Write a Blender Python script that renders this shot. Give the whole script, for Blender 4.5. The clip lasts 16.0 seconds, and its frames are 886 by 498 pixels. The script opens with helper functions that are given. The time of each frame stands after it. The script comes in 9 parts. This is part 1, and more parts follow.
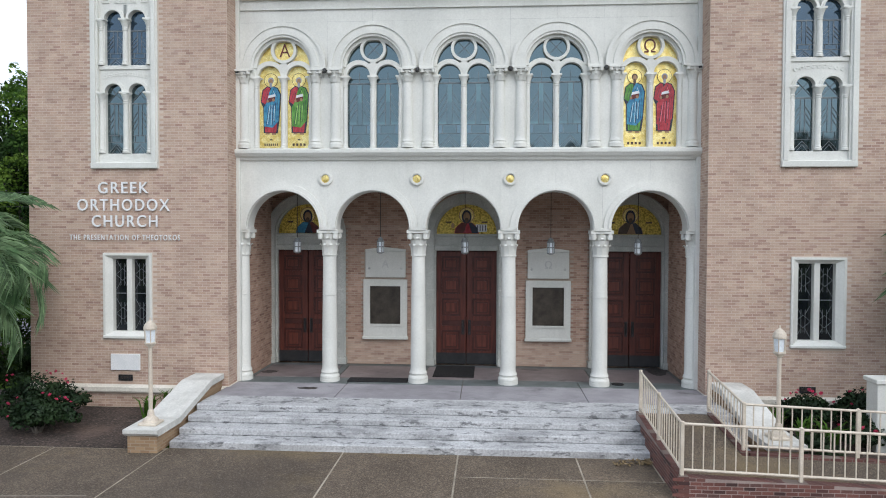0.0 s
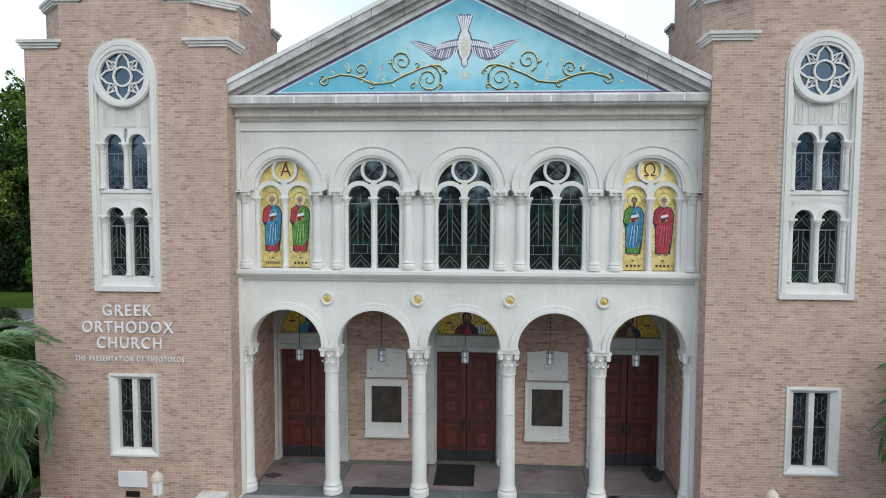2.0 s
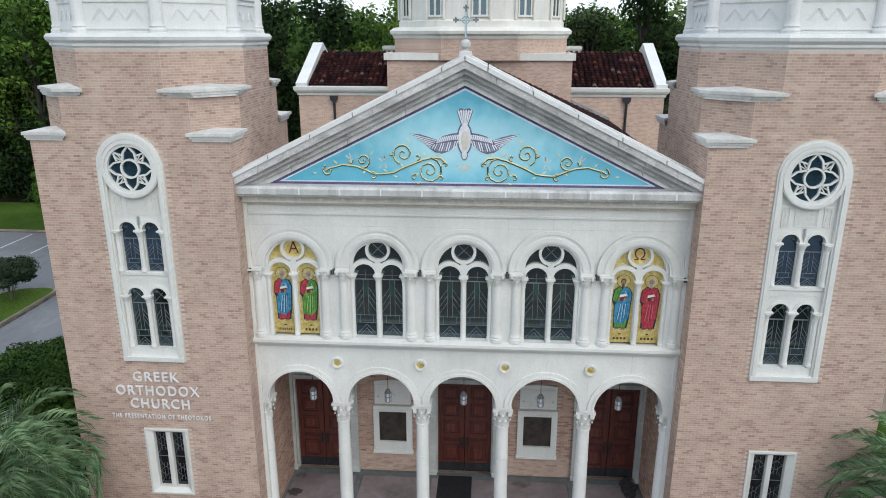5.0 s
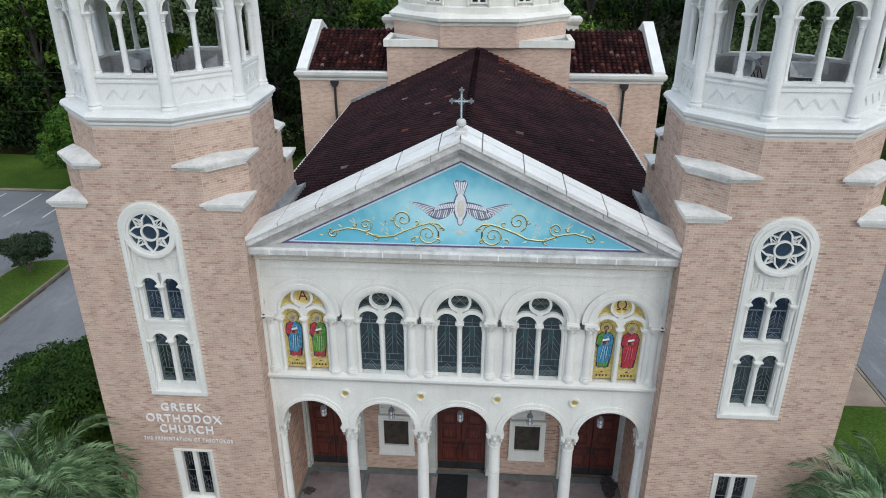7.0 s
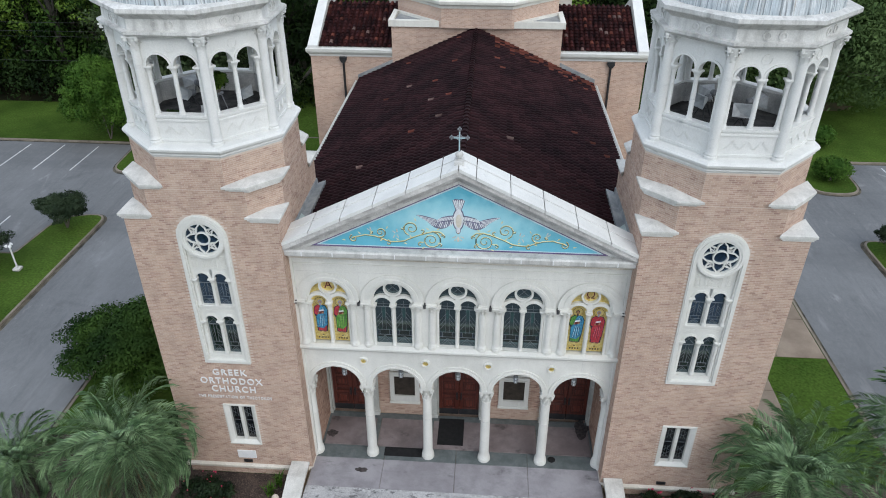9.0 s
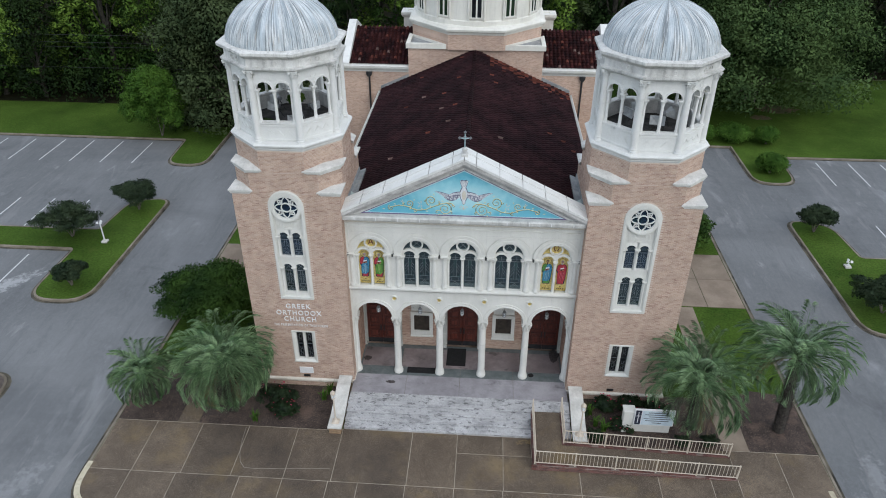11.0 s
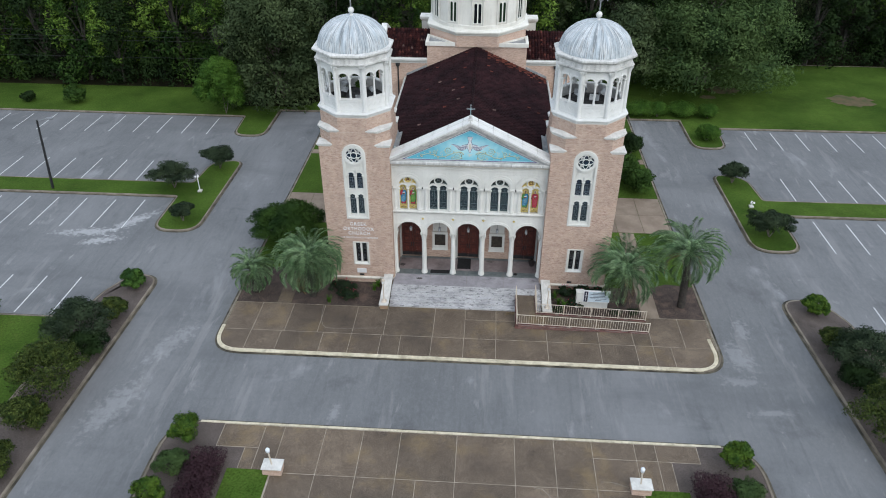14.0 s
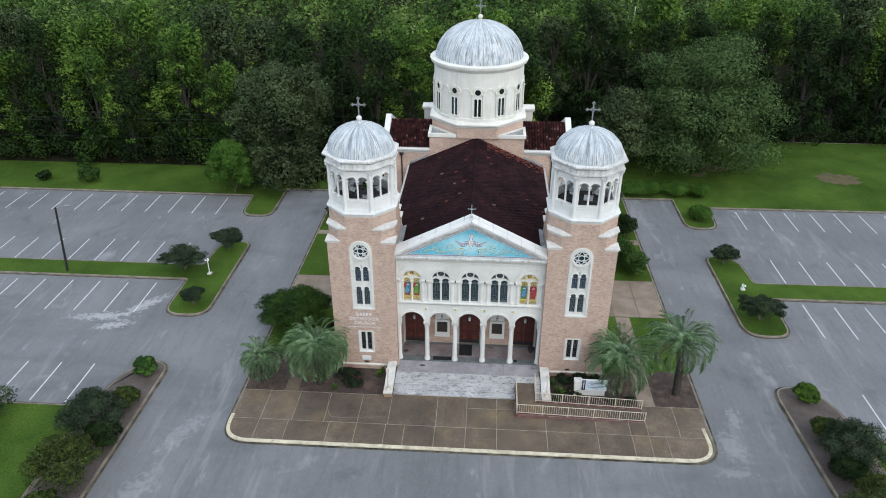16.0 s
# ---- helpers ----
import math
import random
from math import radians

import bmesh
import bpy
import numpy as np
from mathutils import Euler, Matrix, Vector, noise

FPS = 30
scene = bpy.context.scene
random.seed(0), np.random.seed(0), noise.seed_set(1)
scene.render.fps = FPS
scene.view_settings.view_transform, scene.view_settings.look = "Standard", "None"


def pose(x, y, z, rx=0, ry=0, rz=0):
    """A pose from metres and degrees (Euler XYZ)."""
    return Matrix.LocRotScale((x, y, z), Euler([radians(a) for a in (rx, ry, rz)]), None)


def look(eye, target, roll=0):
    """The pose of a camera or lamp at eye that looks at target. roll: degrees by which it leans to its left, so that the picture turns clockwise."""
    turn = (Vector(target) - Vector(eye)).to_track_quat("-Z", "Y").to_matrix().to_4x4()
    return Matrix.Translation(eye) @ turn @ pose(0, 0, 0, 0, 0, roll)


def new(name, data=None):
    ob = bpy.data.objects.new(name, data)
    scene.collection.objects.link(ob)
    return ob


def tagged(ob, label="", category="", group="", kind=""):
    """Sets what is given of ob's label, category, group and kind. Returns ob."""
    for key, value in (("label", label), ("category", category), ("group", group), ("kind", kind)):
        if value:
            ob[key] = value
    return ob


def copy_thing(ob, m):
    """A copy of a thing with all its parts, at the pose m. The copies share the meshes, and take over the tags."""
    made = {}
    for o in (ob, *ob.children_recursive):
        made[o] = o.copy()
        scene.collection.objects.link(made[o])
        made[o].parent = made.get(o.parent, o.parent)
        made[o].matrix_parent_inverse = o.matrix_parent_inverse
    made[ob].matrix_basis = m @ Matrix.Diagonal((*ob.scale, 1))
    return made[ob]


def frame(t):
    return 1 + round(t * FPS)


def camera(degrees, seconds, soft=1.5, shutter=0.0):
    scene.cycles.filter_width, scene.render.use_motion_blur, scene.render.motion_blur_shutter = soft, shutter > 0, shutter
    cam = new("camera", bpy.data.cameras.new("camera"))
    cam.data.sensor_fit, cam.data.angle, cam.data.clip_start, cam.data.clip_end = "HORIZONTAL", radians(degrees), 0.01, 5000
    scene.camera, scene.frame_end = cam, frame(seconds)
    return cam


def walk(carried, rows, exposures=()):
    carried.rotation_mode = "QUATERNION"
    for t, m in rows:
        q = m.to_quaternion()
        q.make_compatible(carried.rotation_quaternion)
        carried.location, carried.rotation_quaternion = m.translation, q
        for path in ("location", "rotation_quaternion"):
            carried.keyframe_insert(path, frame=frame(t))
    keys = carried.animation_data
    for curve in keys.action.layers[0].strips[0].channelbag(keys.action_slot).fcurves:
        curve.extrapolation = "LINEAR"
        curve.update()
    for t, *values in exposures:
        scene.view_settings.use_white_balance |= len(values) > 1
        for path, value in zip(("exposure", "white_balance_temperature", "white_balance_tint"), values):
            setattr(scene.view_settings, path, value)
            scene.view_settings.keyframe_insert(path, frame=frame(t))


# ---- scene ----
cam = camera(64.7, 16.0, soft=1.0)
METRES, EYE, TILT, LEAN, TURN = 55.0, 4.9, 0.0, 0.0, 3.8
ROWS = [
    (0.0, 0.0, 0.0, 0.0, 0.01, -1.62, -0.21),
    (0.5, -0.0002, -0.0005, 0.0167, -0.0, -1.58, -0.21),
    (1.0, -0.0006, -0.0006, 0.0351, -0.02, -1.98, -0.19),
    (1.5, -0.0005, -0.0002, 0.0542, 0.02, -3.05, -0.18),
    (2.0, -0.0004, 0.0, 0.073, 0.02, -4.03, -0.17),
    (2.5, -0.0002, 0.0, 0.0929, 0.01, -5.79, -0.14),
    (3.0, 0.0001, -0.0001, 0.1129, -0.02, -9.6, -0.07),
    (3.5, -0.0004, 0.0001, 0.1327, -0.04, -13.31, -0.02),
    (4.0, -0.0007, 0.0002, 0.152, 0.0, -15.51, -0.04),
    (4.5, -0.001, 0.0005, 0.1721, 0.01, -15.95, -0.07),
    (5.0, -0.0008, 0.0006, 0.1927, 0.02, -17.03, -0.07),
    (7.5, 0.0019, 0.0015, 0.2953, 0.18, -26.57, 0.07),
    (8.0, 0.0019, -0.0019, 0.3164, 0.2, -28.28, 0.05),
    (8.5, 0.0016, -0.0175, 0.3372, 0.19, -30.06, 0.04),
    (9.0, 0.001, -0.0435, 0.3577, 0.16, -31.77, 0.02),
    (11.5, -0.0141, -0.2817, 0.457, -0.04, -32.1, -0.23),
    (12.0, -0.0178, -0.3422, 0.4772, -0.07, -32.45, -0.22),
    (12.5, -0.0215, -0.4041, 0.4965, -0.1, -33.87, -0.17),
    (13.0, -0.0251, -0.4662, 0.5161, -0.09, -34.73, -0.16),
    (13.5, -0.0282, -0.5201, 0.538, -0.09, -34.44, -0.13),
    (14.0, -0.0299, -0.5484, 0.5585, -0.11, -33.45, -0.07),
    (14.5, -0.0319, -0.5547, 0.5775, -0.15, -32.39, -0.02),
    (15.0, -0.034, -0.5547, 0.5968, -0.17, -31.4, -0.02),
    (15.5, -0.0348, -0.5538, 0.6159, -0.15, -30.42, -0.06),
    (16.0, -0.0343, -0.5532, 0.6352, -0.17, -29.41, -0.06),
]
walk(cam, [(t, pose(0.70, -17.95, EYE, TILT, LEAN, TURN) @ pose(METRES * x, METRES * y, METRES * z, 90 + pitch, roll, yaw)) for t, x, y, z, yaw, pitch, roll in ROWS],
     exposures=[(0.0, 0.70), (1.5, 0.62), (2.5, 0.45), (3.0, 0.41), (3.5, 0.44), (5.0, 0.56), (7.5, 0.52), (9.0, 0.52), (11.5, 0.38), (12.5, 0.48), (14.0, 0.55), (16.0, 0.66)])

# ---- world and light ----
world = bpy.data.worlds.new("overcast_sky")
scene.world = world
world.use_nodes = True
wn = world.node_tree
wn.nodes.clear()
sky = wn.nodes.new("ShaderNodeTexSky")
sky.sky_type, sky.sun_disc = "NISHITA", False
SUN_UP, SUN_AT = 40.0, 146.0
sky.sun_elevation, sky.sun_rotation = radians(SUN_UP), radians(SUN_AT)
cloud = wn.nodes.new("ShaderNodeMix")
cloud.data_type = "RGBA"
cn, cr_ = wn.nodes.new("ShaderNodeTexNoise"), wn.nodes.new("ShaderNodeValToRGB")
cn.inputs["Scale"].default_value, cn.inputs["Detail"].default_value = 3.2, 6.0
cr_.color_ramp.elements[0].position, cr_.color_ramp.elements[1].position = 0.40, 0.62
cr_.color_ramp.elements[0].color, cr_.color_ramp.elements[1].color = (0.58, 0.58, 0.58, 1), (0.92, 0.92, 0.92, 1)
wn.links.new(wn.nodes.new("ShaderNodeTexCoord").outputs["Generated"], cn.inputs["Vector"])
wn.links.new(cn.outputs[0], cr_.inputs[0])
wn.links.new(cr_.outputs[0], cloud.inputs[0])
cloud.inputs[7].default_value = (8.2, 9.2, 10.7, 1)
wn.links.new(sky.outputs[0], cloud.inputs[6])
bg = wn.nodes.new("ShaderNodeBackground")
bg.inputs[1].default_value = 0.10
wn.links.new(cloud.outputs[2], bg.inputs[0])
wout = wn.nodes.new("ShaderNodeOutputWorld")
wn.links.new(bg.outputs[0], wout.inputs[0])

sun = new("sun", bpy.data.lights.new("sun", "SUN"))
sun.data.energy, sun.data.angle, sun.data.color = 0.95, radians(50), (1.0, 0.955, 0.89)
sun_from = Vector((math.sin(radians(SUN_AT)) * math.cos(radians(SUN_UP)), math.cos(radians(SUN_AT)) * math.cos(radians(SUN_UP)), math.sin(radians(SUN_UP))))
sun.matrix_world = look(sun_from * 60, (0, 0, 0))


# ---- materials ----
def mat(name, lo, hi, scale=1.5, fine=30.0, rough=0.7, bump=0.15, metal=0.0, streak=None, amount=0.5, rand=0.0, ior=1.5, stretch=(1, 1, 1), edge=(0.38, 0.62), hue=0.0, grain=0.14, spec=0.5, run=(2.2, 2.2, 0.22)):
    m = bpy.data.materials.new(name)
    m.use_nodes = True
    nt = m.node_tree
    bsdf = nt.nodes["Principled BSDF"]
    bsdf.inputs["Roughness"].default_value = rough
    bsdf.inputs["Metallic"].default_value = metal
    bsdf.inputs["IOR"].default_value = ior
    bsdf.inputs["Specular IOR Level"].default_value = spec

    def node(kind, **ins):
        n = nt.nodes.new(kind)
        for k, v in ins.items():
            n.inputs[k.replace("_", " ")].default_value = v
        return n

    def ramp(src, a, b, ca=(0, 0, 0, 1), cb=(1, 1, 1, 1)):
        r = nt.nodes.new("ShaderNodeValToRGB")
        r.color_ramp.elements[0].position, r.color_ramp.elements[1].position = a, b
        r.color_ramp.elements[0].color, r.color_ramp.elements[1].color = ca, cb
        nt.links.new(src, r.inputs[0])
        return r.outputs[0]

    def mix(fac, a, b, blend="MIX"):
        x = nt.nodes.new("ShaderNodeMix")
        x.data_type, x.blend_type = "RGBA", blend
        for i, val in ((0, fac), (6, a), (7, b)):
            if isinstance(val, bpy.types.NodeSocket):
                nt.links.new(val, x.inputs[i])
            else:
                x.inputs[i].default_value = val
        return x.outputs[2]

    tc = nt.nodes.new("ShaderNodeTexCoord")
    mp = nt.nodes.new("ShaderNodeMapping")
    mp.inputs["Scale"].default_value = stretch
    nt.links.new(tc.outputs["Object"], mp.inputs[0])
    n1 = node("ShaderNodeTexNoise", Scale=scale, Detail=6.0, Roughness=0.6)
    n2 = node("ShaderNodeTexNoise", Scale=fine, Detail=3.0)
    nt.links.new(mp.outputs[0], n1.inputs["Vector"])
    nt.links.new(mp.outputs[0], n2.inputs["Vector"])
    col = ramp(n1.outputs[0], edge[0], edge[1], (*lo, 1), (*hi, 1))
    if streak:
        mp2 = nt.nodes.new("ShaderNodeMapping")
        mp2.inputs["Scale"].default_value = run
        nt.links.new(tc.outputs["Object"], mp2.inputs[0])
        n3 = node("ShaderNodeTexNoise", Scale=1.6, Detail=7.0, Roughness=0.65)
        nt.links.new(mp2.outputs[0], n3.inputs["Vector"])
        n4 = node("ShaderNodeTexNoise", Scale=0.5, Detail=3.0)
        nt.links.new(tc.outputs["Object"], n4.inputs["Vector"])
        k = nt.nodes.new("ShaderNodeMath")
        k.operation = "MULTIPLY"
        nt.links.new(ramp(n3.outputs[0], 0.48, 0.72), k.inputs[0])
        nt.links.new(ramp(n4.outputs[0], 0.35, 0.65, (amount * 0.35,) * 3 + (1,), (amount,) * 3 + (1,)), k.inputs[1])
        col = mix(k.outputs[0], col, (*streak, 1))
    col = mix(1.0, col, ramp(n2.outputs[0], 0.3, 0.7, (1 - grain,) * 3 + (1,), (1 + grain * 0.4,) * 3 + (1,)), "MULTIPLY")
    if rand:
        oi, ge = nt.nodes.new("ShaderNodeObjectInfo"), nt.nodes.new("ShaderNodeNewGeometry")
        ad, fr = nt.nodes.new("ShaderNodeMath"), nt.nodes.new("ShaderNodeMath")
        ad.operation, fr.operation = "ADD", "FRACT"
        nt.links.new(oi.outputs["Random"], ad.inputs[0])
        nt.links.new(ge.outputs["Random Per Island"], ad.inputs[1])
        nt.links.new(ad.outputs[0], fr.inputs[0])
        col = mix(1.0, col, ramp(fr.outputs[0], 0.0, 1.0, (1 - rand, 1 - rand * (1 + hue), 1 - rand * (1 + hue), 1), (1 + rand, 1 + rand * (1 - hue), 1 + rand * (1 - hue), 1)), "MULTIPLY")
    nt.links.new(col, bsdf.inputs["Base Color"])
    if bump:
        b = nt.nodes.new("ShaderNodeBump")
        b.inputs["Strength"].default_value = bump
        b.inputs["Distance"].default_value = 0.02
        nt.links.new(n2.outputs[0], b.inputs["Height"])
        nt.links.new(b.outputs[0], bsdf.inputs["Normal"])
    return m


def stained(m, scale, stretch, a, b, colour, amount, seed=0.0):
    """Lays patches of another colour over a material: edges a to b of a noise."""
    nt = m.node_tree
    bsdf = nt.nodes["Principled BSDF"]
    old = bsdf.inputs["Base Color"].links[0].from_socket
    tc, mp, n, r, x = [nt.nodes.new("ShaderNode" + k) for k in ("TexCoord", "Mapping", "TexNoise", "ValToRGB", "Mix")]
    mp.inputs["Scale"].default_value = stretch
    mp.inputs["Location"].default_value = (seed, seed * 1.7, seed * 0.6)
    n.inputs["Scale"].default_value, n.inputs["Detail"].default_value, n.inputs["Roughness"].default_value = scale, 6.0, 0.65
    r.color_ramp.elements[0].position, r.color_ramp.elements[1].position = a, b
    r.color_ramp.elements[1].color = (amount, amount, amount, 1)
    x.data_type = "RGBA"
    x.inputs[7].default_value = (*colour, 1)
    nt.links.new(tc.outputs["Object"], mp.inputs[0])
    nt.links.new(mp.outputs[0], n.inputs["Vector"])
    nt.links.new(n.outputs[0], r.inputs[0])
    nt.links.new(r.outputs[0], x.inputs[0])
    nt.links.new(old, x.inputs[6])
    nt.links.new(x.outputs[2], bsdf.inputs["Base Color"])
    return m


def brick_mat(name, tones, rough=0.85):
    """Fired clay, a tone for each brick."""
    m = mat(name, (0.9, 0.9, 0.9), (1.05, 1.05, 1.05), 2.0, 60, rough, 0.3, grain=0.2)
    nt = m.node_tree
    bsdf = nt.nodes["Principled BSDF"]
    old = bsdf.inputs["Base Color"].links[0].from_socket
    oi, ge = nt.nodes.new("ShaderNodeObjectInfo"), nt.nodes.new("ShaderNodeNewGeometry")
    ad, fr = nt.nodes.new("ShaderNodeMath"), nt.nodes.new("ShaderNodeMath")
    ad.operation, fr.operation = "ADD", "FRACT"
    nt.links.new(oi.outputs["Random"], ad.inputs[0])
    nt.links.new(ge.outputs["Random Per Island"], ad.inputs[1])
    nt.links.new(ad.outputs[0], fr.inputs[0])
    r = nt.nodes.new("ShaderNodeValToRGB")
    r.color_ramp.elements[0].color = (*tones[0], 1)
    r.color_ramp.elements[1].position = 0.96
    r.color_ramp.elements[1].color = (*tones[-1], 1)
    for i, c in enumerate(tones[1:-1]):
        e = r.color_ramp.elements.new((i + 1) / (len(tones) - 1))
        e.color = (*c, 1)
    nt.links.new(fr.outputs[0], r.inputs[0])
    x = nt.nodes.new("ShaderNodeMix")
    x.data_type, x.blend_type = "RGBA", "MULTIPLY"
    x.inputs[0].default_value = 1.0
    nt.links.new(r.outputs[0], x.inputs[6])
    nt.links.new(old, x.inputs[7])
    nt.links.new(x.outputs[2], bsdf.inputs["Base Color"])
    return m


def far_brick_mat(name, a, b, mortar):
    """Brickwork too far off to tell the bricks apart."""
    m = bpy.data.materials.new(name)
    m.use_nodes = True
    nt = m.node_tree
    bsdf = nt.nodes["Principled BSDF"]
    bsdf.inputs["Roughness"].default_value = 0.85
    tc, sp, ad, cb = [nt.nodes.new("ShaderNode" + k) for k in ("TexCoord", "SeparateXYZ", "Math", "CombineXYZ")]
    nt.links.new(tc.outputs["Object"], sp.inputs[0])
    nt.links.new(sp.outputs[0], ad.inputs[0])
    nt.links.new(sp.outputs[1], ad.inputs[1])
    nt.links.new(ad.outputs[0], cb.inputs[0])
    nt.links.new(sp.outputs[2], cb.inputs[1])
    br = nt.nodes.new("ShaderNodeTexBrick")
    for k, val in (("Color1", (*a, 1)), ("Color2", (*b, 1)), ("Mortar", (*mortar, 1)), ("Scale", 1.0), ("Mortar Size", 0.007), ("Brick Width", 0.21), ("Row Height", 0.07), ("Bias", 0.0)):
        br.inputs[k].default_value = val
    nt.links.new(cb.outputs[0], br.inputs["Vector"])
    no = nt.nodes.new("ShaderNodeTexNoise")
    no.inputs["Scale"].default_value, no.inputs["Detail"].default_value = 0.7, 6.0
    nt.links.new(tc.outputs["Object"], no.inputs["Vector"])
    r = nt.nodes.new("ShaderNodeValToRGB")
    r.color_ramp.elements[0].position, r.color_ramp.elements[1].position = 0.3, 0.7
    r.color_ramp.elements[0].color, r.color_ramp.elements[1].color = (0.8, 0.78, 0.78, 1), (1.08, 1.06, 1.04, 1)
    nt.links.new(no.outputs[0], r.inputs[0])
    x = nt.nodes.new("ShaderNodeMix")
    x.data_type, x.blend_type = "RGBA", "MULTIPLY"
    x.inputs[0].default_value = 1.0
    nt.links.new(br.outputs[0], x.inputs[6])
    nt.links.new(r.outputs[0], x.inputs[7])
    nt.links.new(x.outputs[2], bsdf.inputs["Base Color"])
    bp = nt.nodes.new("ShaderNodeBump")
    bp.inputs["Strength"].default_value, bp.inputs["Distance"].default_value = 0.4, 0.01
    nt.links.new(br.outputs[1], bp.inputs["Height"])
    bp.invert = True
    nt.links.new(bp.outputs[0], bsdf.inputs["Normal"])
    return m


STONE = mat("white_painted_stone", (0.65, 0.65, 0.607), (0.725, 0.722, 0.676), 0.8, 25, 0.75, 0.1, streak=(0.44, 0.44, 0.40), amount=0.22, grain=0.07, rand=0.02)
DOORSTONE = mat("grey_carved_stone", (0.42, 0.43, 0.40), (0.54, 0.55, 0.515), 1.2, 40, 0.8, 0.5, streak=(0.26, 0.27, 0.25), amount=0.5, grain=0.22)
BELFRY = mat("weathered_white_stone", (0.665, 0.67, 0.645), (0.735, 0.738, 0.71), 0.7, 25, 0.8, 0.12, streak=(0.46, 0.465, 0.45), amount=0.25, grain=0.07, rand=0.02)
RAKE = mat("grey_mottled_coping", (0.46, 0.45, 0.43), (0.65, 0.635, 0.61), 1.0, 25, 0.85, 0.2, streak=(0.15, 0.145, 0.14), amount=0.72, grain=0.18, rand=0.14, run=(1.1, 1.2, 2.4))
STONE_OLD = mat("weathered_stone", (0.54, 0.54, 0.515), (0.72, 0.715, 0.685), 1.2, 25, 0.8, 0.2, streak=(0.20, 0.195, 0.19), amount=0.7, grain=0.12, rand=0.08)
CREAM = mat("cream_stone", (0.62, 0.58, 0.50), (0.72, 0.68, 0.60), 1.0, 25, 0.75, 0.15, streak=(0.35, 0.30, 0.24), amount=0.4)
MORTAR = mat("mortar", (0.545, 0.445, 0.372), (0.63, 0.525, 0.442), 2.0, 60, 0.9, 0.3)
# Darker copy of MORTAR: the porch's shade is put into its colour.
PORCH_MORTAR = mat("shaded_porch_mortar", (0.42, 0.335, 0.27), (0.50, 0.41, 0.335), 2.0, 60, 0.9, 0.3)
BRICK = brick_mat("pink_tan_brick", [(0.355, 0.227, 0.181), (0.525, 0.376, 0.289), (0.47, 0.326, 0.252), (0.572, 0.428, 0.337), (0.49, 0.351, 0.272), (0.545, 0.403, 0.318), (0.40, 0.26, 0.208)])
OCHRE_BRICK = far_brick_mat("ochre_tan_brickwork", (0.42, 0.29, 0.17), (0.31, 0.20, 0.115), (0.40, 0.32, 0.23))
# Warm brown porch brick, with the porch's shade put into its tones.
PORCH_BRICK = brick_mat("shaded_warm_brown_brick", [(0.26, 0.145, 0.11), (0.48, 0.32, 0.24), (0.40, 0.25, 0.185), (0.54, 0.37, 0.285), (0.44, 0.28, 0.21), (0.30, 0.17, 0.13), (0.50, 0.34, 0.26)])
RED_BRICK = brick_mat("red_brick", [(0.05, 0.026, 0.024), (0.15, 0.058, 0.048), (0.20, 0.082, 0.066), (0.11, 0.056, 0.050), (0.165, 0.066, 0.054)])
FAR_BRICK = far_brick_mat("pink_tan_brickwork", (0.61, 0.45, 0.355), (0.46, 0.315, 0.245), (0.62, 0.51, 0.43))
RED_MORTAR = mat("dark_pink_mortar", (0.26, 0.20, 0.18), (0.36, 0.29, 0.26), 2.0, 60, 0.9, 0.3)
FAR_RED = far_brick_mat("red_brickwork", (0.15, 0.062, 0.052), (0.09, 0.04, 0.036), (0.19, 0.15, 0.13))
ROOF = mat("clay_roof_tile", (0.0125, 0.0058, 0.0074), (0.0275, 0.0112, 0.0132), 0.5, 18, 0.8, 0.3, rand=0.30, hue=0.12, streak=(0.044, 0.016, 0.016), amount=0.45, spec=0.10)
ROOF_PALE = mat("pale_broken_roof_tile", (0.1120, 0.0700, 0.0630), (0.1820, 0.1260, 0.1120), 2.0, 18, 0.9, 0.2, rand=0.3, spec=0.1)
ROOF_RUST = mat("rust_red_roof_tile", (0.075, 0.023, 0.017), (0.165, 0.055, 0.040), 1.0, 18, 0.9, 0.2, rand=0.5, spec=0.1)
ROOF_RED = mat("red_clay_roof_tile", (0.0130, 0.0062, 0.0076), (0.0480, 0.0155, 0.0145), 1.6, 18, 0.9, 0.35, rand=0.55, hue=0.2, spec=0.1)
GRIME = mat("grimy_grey_masonry", (0.42, 0.42, 0.405), (0.60, 0.595, 0.57), 1.8, 25, 0.9, 0.3, streak=(0.20, 0.20, 0.195), amount=0.6, grain=0.2)
TEAL_METAL = mat("pale_verdigris_metal", (0.36, 0.46, 0.45), (0.50, 0.58, 0.56), 2.0, 25, 0.6, 0.2)
HORN_GREY = mat("grey_painted_horn", (0.40, 0.42, 0.43), (0.56, 0.58, 0.58), 3, 40, 0.5, 0.08, streak=(0.22, 0.23, 0.23), amount=0.4)
LEAD = mat("grey_lead_flashing", (0.20, 0.22, 0.23), (0.34, 0.35, 0.35), 2.0, 25, 0.6, 0.2)
GLASS = mat("leaded_dark_glass", (0.008, 0.011, 0.013), (0.016, 0.020, 0.022), 5, 40, 0.04, 0.0, ior=2.3)
GLASS_BLUE = mat("blue_leaded_glass", (0.010, 0.022, 0.042), (0.018, 0.036, 0.062), 5, 40, 0.05, 0.0, ior=2.0)
GLASS_BLUE.node_tree.nodes["Principled BSDF"].inputs["Specular Tint"].default_value = (0.66, 0.86, 1.0, 1)
GLASS.node_tree.nodes["Principled BSDF"].inputs["Specular Tint"].default_value = (0.66, 0.92, 1.0, 1)
GLASS_LOW = mat("dark_window_glass", (0.006, 0.008, 0.011), (0.012, 0.014, 0.018), 5, 40, 0.06, 0.0, ior=1.6)
